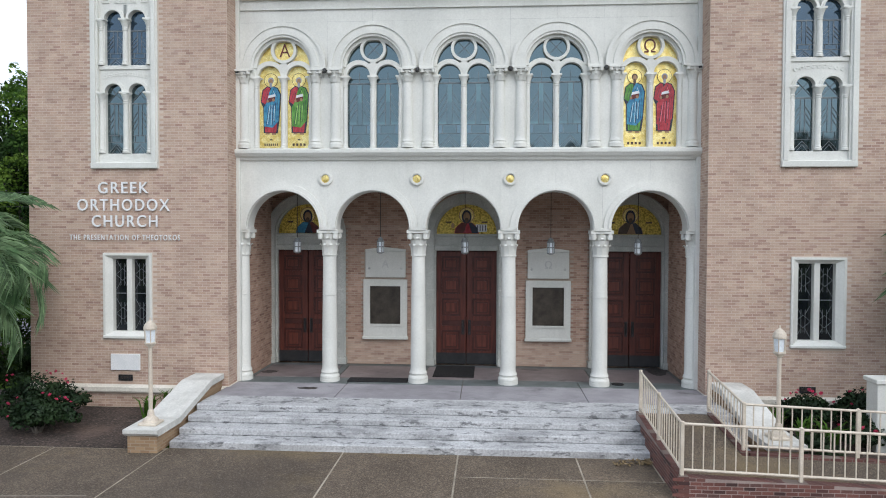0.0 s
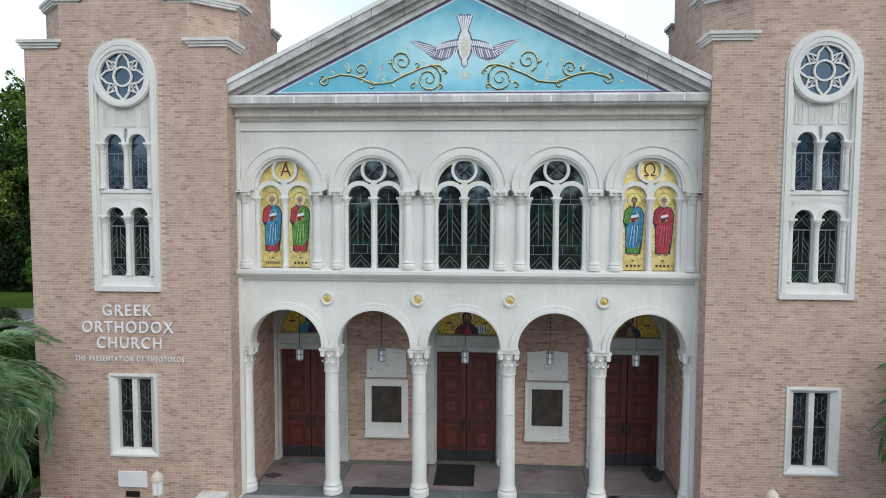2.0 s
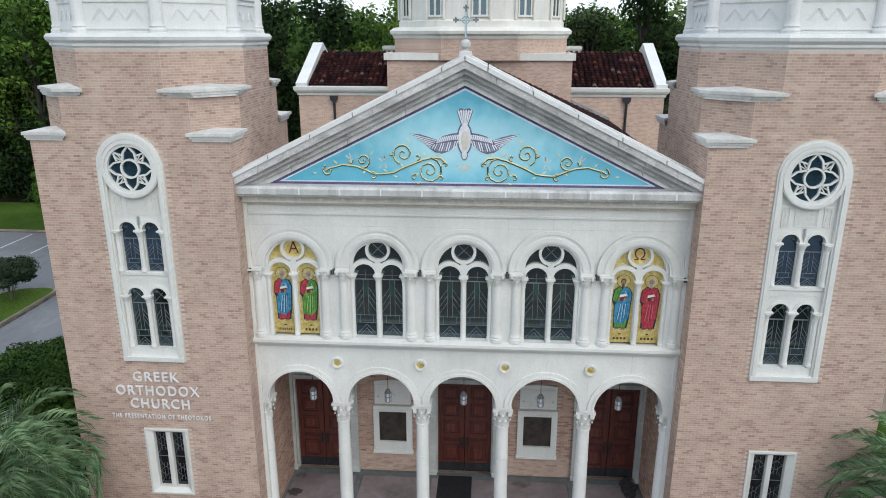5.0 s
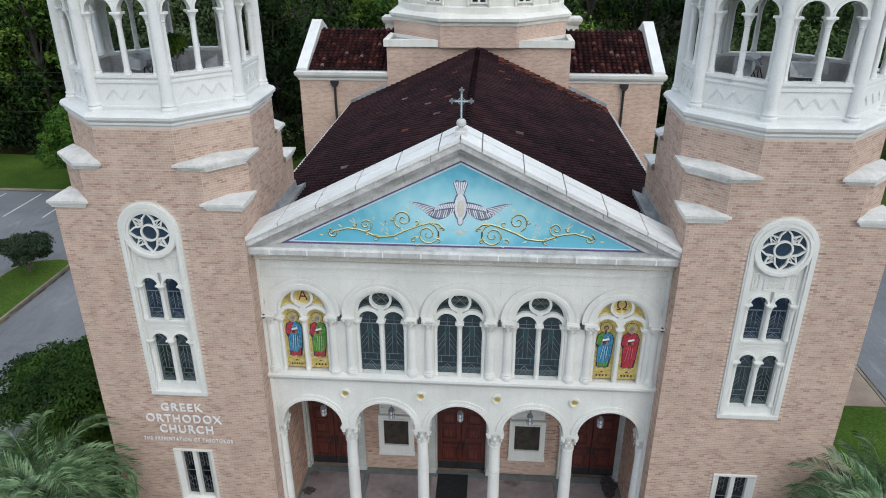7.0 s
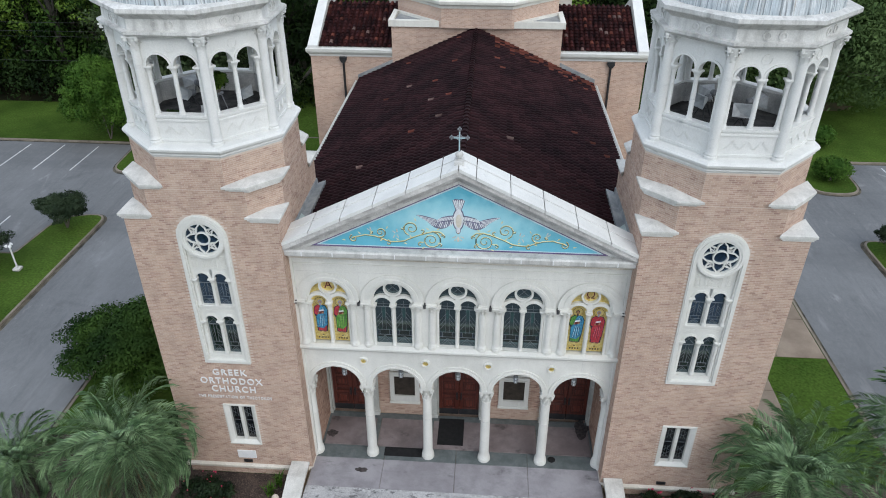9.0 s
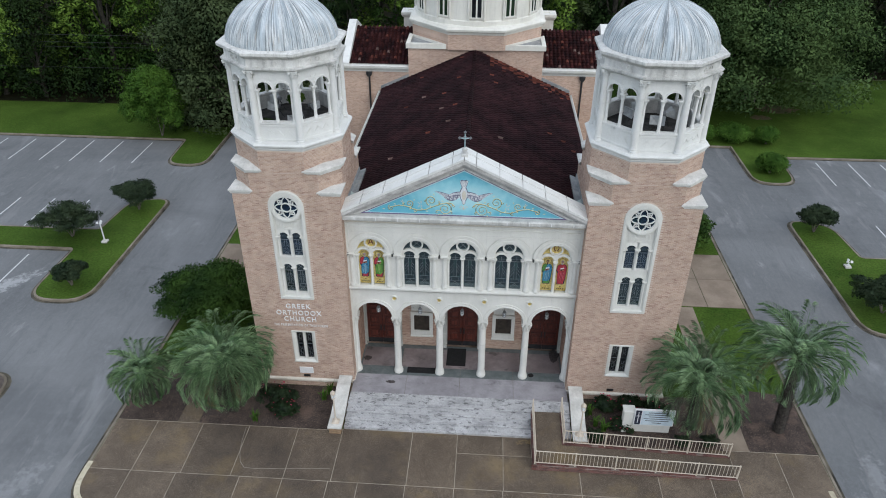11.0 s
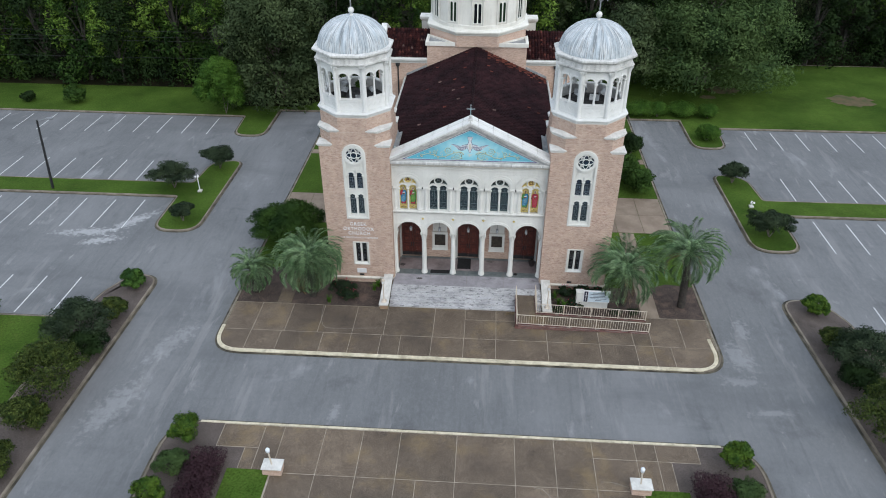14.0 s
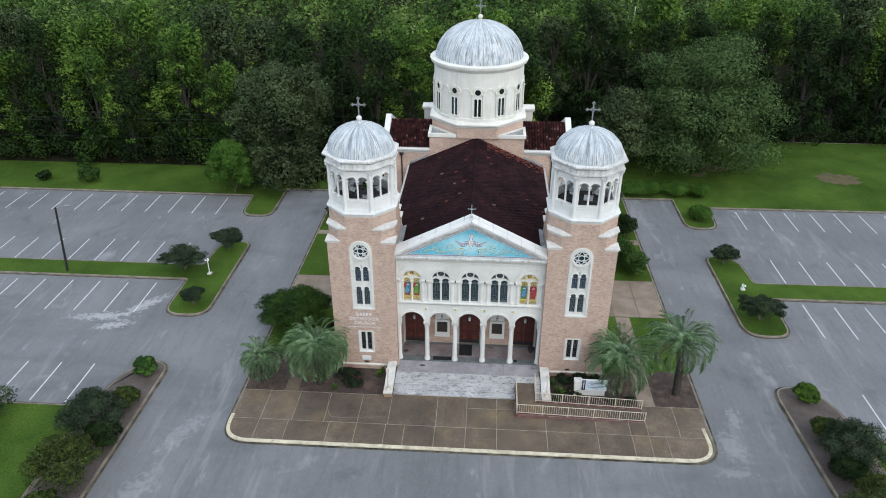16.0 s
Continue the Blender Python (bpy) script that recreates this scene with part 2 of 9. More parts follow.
TINT_RED = mat("dark_red_glass", (0.035, 0.008, 0.008), (0.05, 0.012, 0.010), 5, 40, 0.04, 0, ior=2.5)
TINT_BLUE = mat("dark_blue_glass", (0.008, 0.014, 0.035), (0.010, 0.02, 0.05), 5, 40, 0.04, 0, ior=2.5)
TINT_GREEN = mat("dark_green_glass", (0.008, 0.03, 0.026), (0.010, 0.045, 0.036), 5, 40, 0.04, 0, ior=2.5)
for tint in (TINT_RED, TINT_BLUE, TINT_GREEN):
    tint.node_tree.nodes["Principled BSDF"].inputs["Specular Tint"].default_value = (0.66, 0.92, 1.0, 1)
CAME = mat("lead_came", (0.1440, 0.1620, 0.1710), (0.2040, 0.2220, 0.2310), 5, 40, 0.5, 0.0)
WOOD = mat("red_mahogany_door", (0.060, 0.014, 0.010), (0.125, 0.030, 0.019), 2.5, 45, 0.4, 0.1, stretch=(6, 6, 0.6))
# Lighter raised panels, darker recesses: the relief's light and shade put into the wood.
WOOD_PANEL = mat("lit_reddish_door_panel", (0.080, 0.019, 0.013), (0.155, 0.040, 0.026), 2.5, 45, 0.35, 0.1, stretch=(6, 6, 0.6))
WOOD_EDGE = mat("shaded_door_recess", (0.040, 0.010, 0.008), (0.075, 0.019, 0.014), 2.5, 45, 0.45, 0.1)
BLACK = mat("black_metal", (0.015, 0.016, 0.018), (0.03, 0.03, 0.032), 4, 40, 0.45, 0.1)
BRONZE = mat("bronze_plaque", (0.05, 0.042, 0.035), (0.09, 0.075, 0.06), 3, 50, 0.5, 0.2, metal=0.6)
RUBBER = mat("black_rubber_mat", (0.0060, 0.0060, 0.0070), (0.0125, 0.0125, 0.0135), 6, 80, 0.9, 0.5)
GOLD = mat("gold_mosaic", (0.80, 0.60, 0.17), (1.0, 0.86, 0.40), 9, 90, 0.30, 0.4, metal=0.7, grain=0.4)
GOLD_DIM = mat("speckled_gold_mosaic", (0.30, 0.21, 0.03), (0.92, 0.70, 0.16), 16, 60, 0.35, 0.3, metal=0.5, grain=0.4, edge=(0.35, 0.6))
OCHRE = mat("ochre_gold_mosaic", (0.30, 0.21, 0.04), (0.48, 0.36, 0.09), 5, 60, 0.45, 0.1)
BLUE = mat("sky_blue_mosaic", (0.13, 0.42, 0.55), (0.40, 0.70, 0.78), 0.45, 60, 0.45, 0.15, grain=0.2)
PALE_BLUE = mat("pale_blue_mosaic_edge", (0.50, 0.66, 0.70), (0.62, 0.76, 0.80), 2, 60, 0.5, 0.1)
PURPLE = mat("purple_mosaic_border", (0.10, 0.07, 0.16), (0.16, 0.11, 0.24), 3, 60, 0.5, 0.1)
WHITE_TILE = mat("white_mosaic", (0.64, 0.67, 0.70), (0.80, 0.82, 0.84), 4, 60, 0.5, 0.1)
GREY_TILE = mat("lilac_grey_mosaic", (0.24, 0.26, 0.34), (0.38, 0.41, 0.49), 6, 60, 0.5, 0.1)
INK_TILE = mat("slate_purple_mosaic", (0.11, 0.11, 0.19), (0.18, 0.18, 0.28), 6, 60, 0.5, 0.1)
MOSS_TILE = mat("dark_olive_mosaic", (0.045, 0.06, 0.03), (0.08, 0.10, 0.04), 6, 60, 0.5, 0.1)
STRAW_TILE = mat("straw_gold_mosaic", (0.72, 0.62, 0.27), (0.88, 0.80, 0.48), 9, 60, 0.4, 0.1, 0.06)
BLUSH_TILE = mat("pale_blush_mosaic", (0.60, 0.56, 0.46), (0.70, 0.66, 0.58), 6, 60, 0.5, 0.1)
RED_TILE = mat("red_mosaic", (0.34, 0.02, 0.035), (0.52, 0.05, 0.07), 9, 60, 0.5, 0.1)
TEAL_TILE = mat("blue_mosaic", (0.02, 0.15, 0.30), (0.06, 0.30, 0.47), 9, 60, 0.5, 0.1)
GREEN_TILE = mat("green_mosaic", (0.055, 0.21, 0.028), (0.14, 0.35, 0.065), 9, 60, 0.5, 0.1)
DARK_RED = mat("dark_red_mosaic", (0.09, 0.012, 0.012), (0.16, 0.025, 0.022), 6, 60, 0.5, 0.1)
LIGHT_GREEN = mat("light_green_mosaic", (0.34, 0.55, 0.14), (0.48, 0.66, 0.24), 6, 60, 0.5, 0.1)
LIGHT_RED = mat("pink_red_mosaic", (0.70, 0.16, 0.22), (0.80, 0.28, 0.34), 6, 60, 0.5, 0.1)
BROWN_TILE = mat("dark_brown_mosaic", (0.06, 0.035, 0.022), (0.11, 0.065, 0.04), 6, 60, 0.5, 0.1)
SKIN_TILE = mat("ochre_mosaic", (0.30, 0.17, 0.09), (0.38, 0.23, 0.13), 6, 60, 0.5, 0.1)
NAVY_TILE = mat("navy_mosaic", (0.015, 0.02, 0.04), (0.03, 0.035, 0.06), 6, 60, 0.5, 0.1)
LETTER = mat("white_metal_letter", (0.76, 0.77, 0.77), (0.82, 0.82, 0.82), 4, 40, 0.45, 0.0)
CREAM_PAINT = mat("cream_painted_metal", (0.56, 0.485, 0.395), (0.66, 0.58, 0.48), 3, 40, 0.5, 0.05)
FROST = mat("frosted_lamp_glass", (0.72, 0.78, 0.82), (0.82, 0.86, 0.9), 3, 40, 0.25, 0.0)
STEP = mat("weathered_step_concrete", (0.42, 0.42, 0.425), (0.56, 0.56, 0.565), 1.1, 22, 0.85, 0.3, grain=0.3, edge=(0.3, 0.7))
COPING = mat("dull_coping_stone", (0.54, 0.535, 0.50), (0.69, 0.68, 0.64), 1.6, 25, 0.8, 0.2, streak=(0.30, 0.29, 0.26), amount=0.4, grain=0.12, run=(3, 0.8, 1.5))
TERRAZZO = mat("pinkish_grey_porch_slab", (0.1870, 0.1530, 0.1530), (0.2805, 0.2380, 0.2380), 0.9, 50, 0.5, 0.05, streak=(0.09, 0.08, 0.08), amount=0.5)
LANDING = mat("grey_landing_slab", (0.26, 0.245, 0.262), (0.37, 0.355, 0.375), 0.7, 40, 0.75, 0.1, streak=(0.12, 0.117, 0.124), amount=0.5, run=(0.7, 0.9, 0.7), grain=0.2)
GREEN_SLAB = mat("grey_green_stone_band", (0.105, 0.125, 0.125), (0.165, 0.185, 0.185), 2, 50, 0.5, 0.05, streak=(0.06, 0.065, 0.065), amount=0.4)
PLAZA = mat("brown_exposed_aggregate", (0.0850, 0.0610, 0.0420), (0.1950, 0.1460, 0.1020), 0.5, 42, 0.85, 0.5, rand=0.18, grain=0.65, edge=(0.3, 0.7), streak=(0.055, 0.042, 0.032), amount=0.65)
PALE_WALK = mat("tan_concrete_walk", (0.1924, 0.1480, 0.1110), (0.2664, 0.2146, 0.1628), 0.6, 50, 0.85, 0.2, rand=0.06)
KERB_PAINT = mat("cream_painted_kerb", (0.50, 0.45, 0.32), (0.68, 0.62, 0.47), 1.2, 40, 0.8, 0.2, streak=(0.25, 0.21, 0.14), amount=0.5)
KERB = mat("dirty_concrete_kerb", (0.1440, 0.1224, 0.0936), (0.2592, 0.2232, 0.1764), 0.8, 40, 0.9, 0.3)
GRASS = mat("mown_grass", (0.0330, 0.0690, 0.0100), (0.0800, 0.1380, 0.0230), 0.16, 7, 0.9, 0.6, grain=0.4, spec=0.06, edge=(0.3, 0.7))
MULCH = mat("brown_mulch", (0.036, 0.025, 0.020), (0.092, 0.065, 0.053), 1.6, 24, 0.95, 1.0, grain=0.75, edge=(0.3, 0.7))
BED_MULCH = mat("grey_brown_mulch", (0.075, 0.060, 0.052), (0.135, 0.110, 0.097), 0.7, 18, 0.95, 0.9, grain=0.5, edge=(0.3, 0.7))
GUTTER = mat("dirt_along_kerb", (0.020, 0.019, 0.014), (0.135, 0.118, 0.086), 1.1, 15, 0.95, 0.3, edge=(0.35, 0.65))
PAINT = mat("white_road_paint", (0.48, 0.50, 0.51), (0.66, 0.67, 0.67), 2.5, 30, 0.8, 0.1, grain=0.3)
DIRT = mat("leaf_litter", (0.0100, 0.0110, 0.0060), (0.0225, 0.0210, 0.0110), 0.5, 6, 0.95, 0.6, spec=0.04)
BARK = mat("grey_brown_bark", (0.11, 0.095, 0.08), (0.20, 0.175, 0.15), 3, 25, 0.95, 0.8, stretch=(2, 2, 0.4))
PALM_BARK = mat("dark_palm_trunk", (0.028, 0.024, 0.020), (0.075, 0.064, 0.054), 4, 20, 0.95, 0.9)
LEAF_A = mat("mid_green_leaves", (0.0190, 0.0475, 0.0107), (0.0761, 0.1426, 0.0261), 0.22, 3, 0.75, 0, rand=0.2, spec=0.15, hue=-0.25)
LEAF_B = mat("dark_green_leaves", (0.0100, 0.0235, 0.0075), (0.0340, 0.0650, 0.0165), 0.25, 3, 0.75, 0, rand=0.2, spec=0.15, hue=-0.2)
LEAF_C = mat("grey_green_leaves", (0.0380, 0.0620, 0.0260), (0.0980, 0.1330, 0.0560), 0.25, 3, 0.75, 0, rand=0.2, spec=0.15, hue=-0.2)
LEAF_DARK = mat("blackish_green_leaves", (0.0190, 0.0350, 0.0170), (0.0620, 0.0880, 0.0430), 0.9, 4, 0.7, 0, rand=0.3, spec=0.2, hue=-0.2)
LEAF_VINE = mat("yellow_green_vine_leaves", (0.0650, 0.1350, 0.0190), (0.1750, 0.2650, 0.0420), 0.3, 3, 0.75, 0, rand=0.3, spec=0.2, hue=-0.2)
LEAF_BRIGHT = mat("bright_green_leaves", (0.046, 0.112, 0.014), (0.100, 0.190, 0.028), 0.8, 6, 0.75, 0, rand=0.3, spec=0.2, hue=-0.2)
LEAF_OLIVE = mat("olive_green_leaves", (0.0190, 0.0380, 0.0080), (0.1050, 0.1280, 0.0280), 2.5, 5, 0.75, 0, rand=0.45, spec=0.2, hue=-0.2)
# Brightened copy of LEAF_A: light on the far treetops is put into the colour.
LEAF_WOODS = mat("sunlit_woodland_leaves", (0.0640, 0.1200, 0.0288), (0.1840, 0.2640, 0.0640), 0.1, 2, 0.75, 0, rand=0.25, spec=0.15, hue=-0.2)
# Much darker than BARK, so that the trunks hide among the leaves.
FOREST_BARK = mat("dark_forest_bark", (0.018, 0.017, 0.013), (0.05, 0.046, 0.036), 3, 25, 0.95, 0.6)
DRUM = mat("cream_white_plaster", (0.68, 0.665, 0.60), (0.77, 0.755, 0.69), 0.8, 25, 0.75, 0.1, streak=(0.42, 0.41, 0.37), amount=0.4, grain=0.08)
LEAF_LIME = mat("lime_green_leaves", (0.032, 0.080, 0.010), (0.115, 0.185, 0.022), 2.0, 6, 0.7, 0, rand=0.3, spec=0.2, hue=-0.2)
LEAF_MID = mat("green_shrub_leaves", (0.0263, 0.0692, 0.0143), (0.0896, 0.1730, 0.0311), 0.9, 3, 0.75, 0, rand=0.35, spec=0.2, hue=-0.2)
LEAF_OAK = mat("pale_grey_green_leaves", (0.0420, 0.0800, 0.0280), (0.1200, 0.1850, 0.0620), 0.3, 3, 0.75, 0, rand=0.12, spec=0.1, hue=-0.2)
LEAF_ROSE = mat("dark_rose_leaves", (0.010, 0.024, 0.010), (0.035, 0.065, 0.022), 1.5, 8, 0.6, 0, rand=0.35, spec=0.3, hue=-0.2)
LEAF_PURPLE = mat("purple_leaves", (0.0275, 0.0110, 0.0160), (0.0500, 0.0225, 0.0290), 0.8, 6, 0.75, 0, rand=0.3, spec=0.2)
FROND = mat("grey_green_palm_leaf", (0.0560, 0.1120, 0.0450), (0.2250, 0.3200, 0.1650), 1.5, 10, 0.5, 0, rand=0.5, hue=-0.1, spec=0.35)
FROND_DRY = mat("dry_palm_leaf", (0.20, 0.14, 0.07), (0.28, 0.20, 0.10), 1.5, 10, 0.7, 0, rand=0.3)
PETAL = mat("red_pink_petals", (0.45, 0.03, 0.08), (0.60, 0.06, 0.14), 5, 20, 0.5, 0, rand=0.3)
SIGN_BLUE = mat("pale_blue_sign_face", (0.55, 0.66, 0.72), (0.66, 0.76, 0.82), 3, 30, 0.4, 0)
GREY_METAL = mat("grey_painted_metal", (0.16, 0.17, 0.18), (0.25, 0.26, 0.27), 3, 30, 0.5, 0.05)

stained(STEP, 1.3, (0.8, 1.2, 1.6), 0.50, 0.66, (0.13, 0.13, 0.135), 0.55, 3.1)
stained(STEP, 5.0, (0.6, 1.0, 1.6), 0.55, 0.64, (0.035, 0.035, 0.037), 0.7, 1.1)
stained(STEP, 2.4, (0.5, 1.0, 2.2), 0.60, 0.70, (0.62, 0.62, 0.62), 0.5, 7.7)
stained(LANDING, 0.9, (1, 1.5, 1), 0.60, 0.70, (0.045, 0.045, 0.05), 0.6, 2.2)
stained(LANDING, 2.5, (0.6, 1.5, 1), 0.52, 0.72, (0.36, 0.355, 0.37), 0.4, 5.2)
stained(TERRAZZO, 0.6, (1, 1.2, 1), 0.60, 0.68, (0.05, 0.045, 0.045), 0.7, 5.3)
stained(PLAZA, 34.0, (1, 1, 1), 0.52, 0.62, (0.36, 0.30, 0.23), 0.45, 1.0)
stained(PLAZA, 26.0, (1, 1, 1), 0.56, 0.64, (0.03, 0.024, 0.02), 0.5, 6.0)
stained(PLAZA, 0.35, (1, 1, 1), 0.52, 0.70, (0.25, 0.175, 0.08), 0.45, 4.0)
stained(PLAZA, 0.16, (1, 1, 1), 0.50, 0.66, (0.040, 0.031, 0.026), 0.45, 9.0)
stained(KERB_PAINT, 2.2, (1, 1, 1), 0.52, 0.66, (0.30, 0.26, 0.19), 0.65, 3.0)
stained(MULCH, 14.0, (1, 1, 1), 0.55, 0.66, (0.23, 0.17, 0.14), 0.65, 2.0)
stained(MULCH, 1.1, (1, 1, 1), 0.52, 0.68, (0.16, 0.105, 0.08), 0.5, 7.0)
stained(BRICK, 0.4, (1, 1, 0.6), 0.50, 0.70, (0.39, 0.275, 0.222), 0.4, 6.0)
stained(BRICK, 0.7, (1, 1, 0.35), 0.58, 0.74, (0.66, 0.53, 0.44), 0.35, 9.0)

for lm in (LEAF_A, LEAF_B, LEAF_C, LEAF_VINE, LEAF_BRIGHT, LEAF_LIME, LEAF_MID, LEAF_OAK, LEAF_WOODS, LEAF_OLIVE, LEAF_ROSE, LEAF_DARK):
    lt_ = lm.node_tree
    pb = lt_.nodes["Principled BSDF"]
    tl, mx = lt_.nodes.new("ShaderNodeBsdfTranslucent"), lt_.nodes.new("ShaderNodeMixShader")
    mx.inputs[0].default_value = 0.3
    lt_.links.new(pb.inputs["Base Color"].links[0].from_socket, tl.inputs[0])
    lt_.links.new(pb.outputs[0], mx.inputs[1])
    lt_.links.new(tl.outputs[0], mx.inputs[2])
    lt_.links.new(mx.outputs[0], lt_.nodes["Material Output"].inputs[0])


def dome_mat():
    """Pale oxidised metal with thin dark runs down from the crown."""
    m = mat("oxidised_metal_dome", (0.50, 0.55, 0.575), (0.66, 0.69, 0.70), 1.4, 20, 0.7, 0.1, spec=0.3)
    nt = m.node_tree
    bsdf = nt.nodes["Principled BSDF"]
    col = bsdf.inputs["Base Color"].links[0].from_socket
    tc, gr, sp, cb, mu = [nt.nodes.new("ShaderNode" + k) for k in ("TexCoord", "TexGradient", "SeparateXYZ", "CombineXYZ", "Math")]
    gr.gradient_type = "RADIAL"
    nt.links.new(tc.outputs["Object"], gr.inputs[0])
    nt.links.new(tc.outputs["Object"], sp.inputs[0])
    mu.operation = "MULTIPLY"
    mu.inputs[1].default_value = 140.0
    nt.links.new(gr.outputs[1], mu.inputs[0])
    nt.links.new(mu.outputs[0], cb.inputs[0])
    nt.links.new(sp.outputs[2], cb.inputs[1])
    for sc, zs, a, b, colour, amount in ((0.6, 0.55, 0.48, 0.58, (0.25, 0.30, 0.33), 0.6), (3.2, 1.0, 0.56, 0.64, (0.09, 0.10, 0.105), 0.6), (1.6, 0.45, 0.51, 0.62, (0.12, 0.135, 0.145), 0.75), (1.1, 0.9, 0.60, 0.66, (0.33, 0.28, 0.22), 0.6), (2.2, 1.6, 0.55, 0.64, (0.76, 0.77, 0.77), 0.5), (0.35, 0.5, 0.5, 0.75, (0.42, 0.50, 0.56), 0.6)):
        mp = nt.nodes.new("ShaderNodeMapping")
        mp.inputs["Scale"].default_value = (sc, zs, 1)
        nt.links.new(cb.outputs[0], mp.inputs[0])
        n = nt.nodes.new("ShaderNodeTexNoise")
        n.inputs["Scale"].default_value, n.inputs["Detail"].default_value = 1.0, 6.0
        nt.links.new(mp.outputs[0], n.inputs["Vector"])
        r = nt.nodes.new("ShaderNodeValToRGB")
        r.color_ramp.elements[0].position, r.color_ramp.elements[1].position = a, b
        r.color_ramp.elements[1].color = (amount, amount, amount, 1)
        nt.links.new(n.outputs[0], r.inputs[0])
        x = nt.nodes.new("ShaderNodeMix")
        x.data_type = "RGBA"
        nt.links.new(r.outputs[0], x.inputs[0])
        nt.links.new(col, x.inputs[6])
        x.inputs[7].default_value = (*colour, 1)
        col = x.outputs[2]
    nt.links.new(col, bsdf.inputs["Base Color"])
    return m


def asphalt_mat():
    m = mat("worn_asphalt", (0.122, 0.128, 0.133), (0.190, 0.197, 0.202), 0.09, 45, 0.85, 0.3, grain=0.22, edge=(0.3, 0.7))
    nt = m.node_tree
    bsdf = nt.nodes["Principled BSDF"]
    old = bsdf.inputs["Base Color"].links[0].from_socket
    tc = nt.nodes.new("ShaderNodeTexCoord")
    for scale, a, b, colour, amount, sy in ((0.16, 0.60, 0.70, (0.34, 0.35, 0.36), 0.55, 0.45), (0.55, 0.62, 0.74, (0.38, 0.38, 0.38), 0.5, 0.4), (0.25, 0.58, 0.75, (0.07, 0.072, 0.078), 0.6, 1.0), (1.4, 0.66, 0.74, (0.40, 0.40, 0.39), 0.45, 0.5), (4.0, 0.45, 0.75, (0.26, 0.27, 0.285), 0.22, 0.7), (2.2, 0.5, 0.8, (0.08, 0.084, 0.09), 0.5, 0.12), (9.0, 0.5, 0.75, (0.06, 0.063, 0.068), 0.2, 1.0)):
        mp = nt.nodes.new("ShaderNodeMapping")
        mp.inputs["Scale"].default_value = (1, sy, 1)
        mp.inputs["Location"].default_value = (scale * 31, scale * 57, 0)
        mp.inputs["Rotation"].default_value = (0, 0, scale * 2)
        n = nt.nodes.new("ShaderNodeTexNoise")
        n.inputs["Scale"].default_value, n.inputs["Detail"].default_value, n.inputs["Roughness"].default_value = scale, 8.0, 0.62
        n.inputs["Distortion"].default_value = 0.6
        nt.links.new(tc.outputs["Object"], mp.inputs[0])
        nt.links.new(mp.outputs[0], n.inputs["Vector"])
        r = nt.nodes.new("ShaderNodeValToRGB")
        r.color_ramp.elements[0].position, r.color_ramp.elements[1].position = a, b
        r.color_ramp.elements[1].color = (amount, amount, amount, 1)
        nt.links.new(n.outputs[0], r.inputs[0])
        x = nt.nodes.new("ShaderNodeMix")
        x.data_type = "RGBA"
        nt.links.new(r.outputs[0], x.inputs[0])
        nt.links.new(old, x.inputs[6])
        x.inputs[7].default_value = (*colour, 1)
        old = x.outputs[2]
    # chalky worn patches
    no = nt.nodes.new("ShaderNodeTexNoise")
    no.inputs["Scale"].default_value, no.inputs["Detail"].default_value, no.inputs["Roughness"].default_value = 2.1, 8.0, 0.7
    nt.links.new(tc.outputs["Object"], no.inputs["Vector"])
    for i, (cx, cy, rx, ry, turn) in enumerate(((-33.0, 8.6, 1.0, 3.6, -38), (-36.5, 6.4, 4.2, 1.0, 8), (-34.6, 5.0, 2.6, 0.9, 20), (-22.3, -8.8, 1.3, 3.4, -25), (-23.8, -15.5, 1.6, 4.0, -20), (21.4, -13.2, 2.2, 0.5, 5), (20.6, -7.5, 1.4, 2.6, 15), (21.8, -4.4, 0.9, 1.8, 0), (-8.5, -15.1, 0.5, 1.2, 0), (-18.5, 3.0, 1.2, 3.0, -12), (20.0, -10.2, 2.0, 0.8, 0))):
        mp = nt.nodes.new("ShaderNodeMapping")
        mp.vector_type = "TEXTURE"
        mp.inputs["Location"].default_value = (cx, cy, 0)
        mp.inputs["Rotation"].default_value = (0, 0, radians(turn))
        mp.inputs["Scale"].default_value = (rx, ry, 1)
        nt.links.new(tc.outputs["Object"], mp.inputs[0])
        ln = nt.nodes.new("ShaderNodeVectorMath")
        ln.operation = "LENGTH"
        nt.links.new(mp.outputs[0], ln.inputs[0])
        k = nt.nodes.new("ShaderNodeMath")
        k.operation = "MULTIPLY_ADD"
        k.inputs[1].default_value = -0.30
        nt.links.new(ln.outputs["Value"], k.inputs[0])
        nt.links.new(no.outputs[0], k.inputs[2])
        r = nt.nodes.new("ShaderNodeValToRGB")
        r.color_ramp.elements[0].position, r.color_ramp.elements[1].position = 0.27, 0.42
        r.color_ramp.elements[1].color = (*((0.55,) * 3 if i < 3 else (0.22,) * 3), 1)
        nt.links.new(k.outputs[0], r.inputs[0])
        x = nt.nodes.new("ShaderNodeMix")
        x.data_type = "RGBA"
        nt.links.new(r.outputs[0], x.inputs[0])
        nt.links.new(old, x.inputs[6])
        x.inputs[7].default_value = (0.46, 0.47, 0.48, 1)
        old = x.outputs[2]
    nt.links.new(old, bsdf.inputs["Base Color"])
    return m


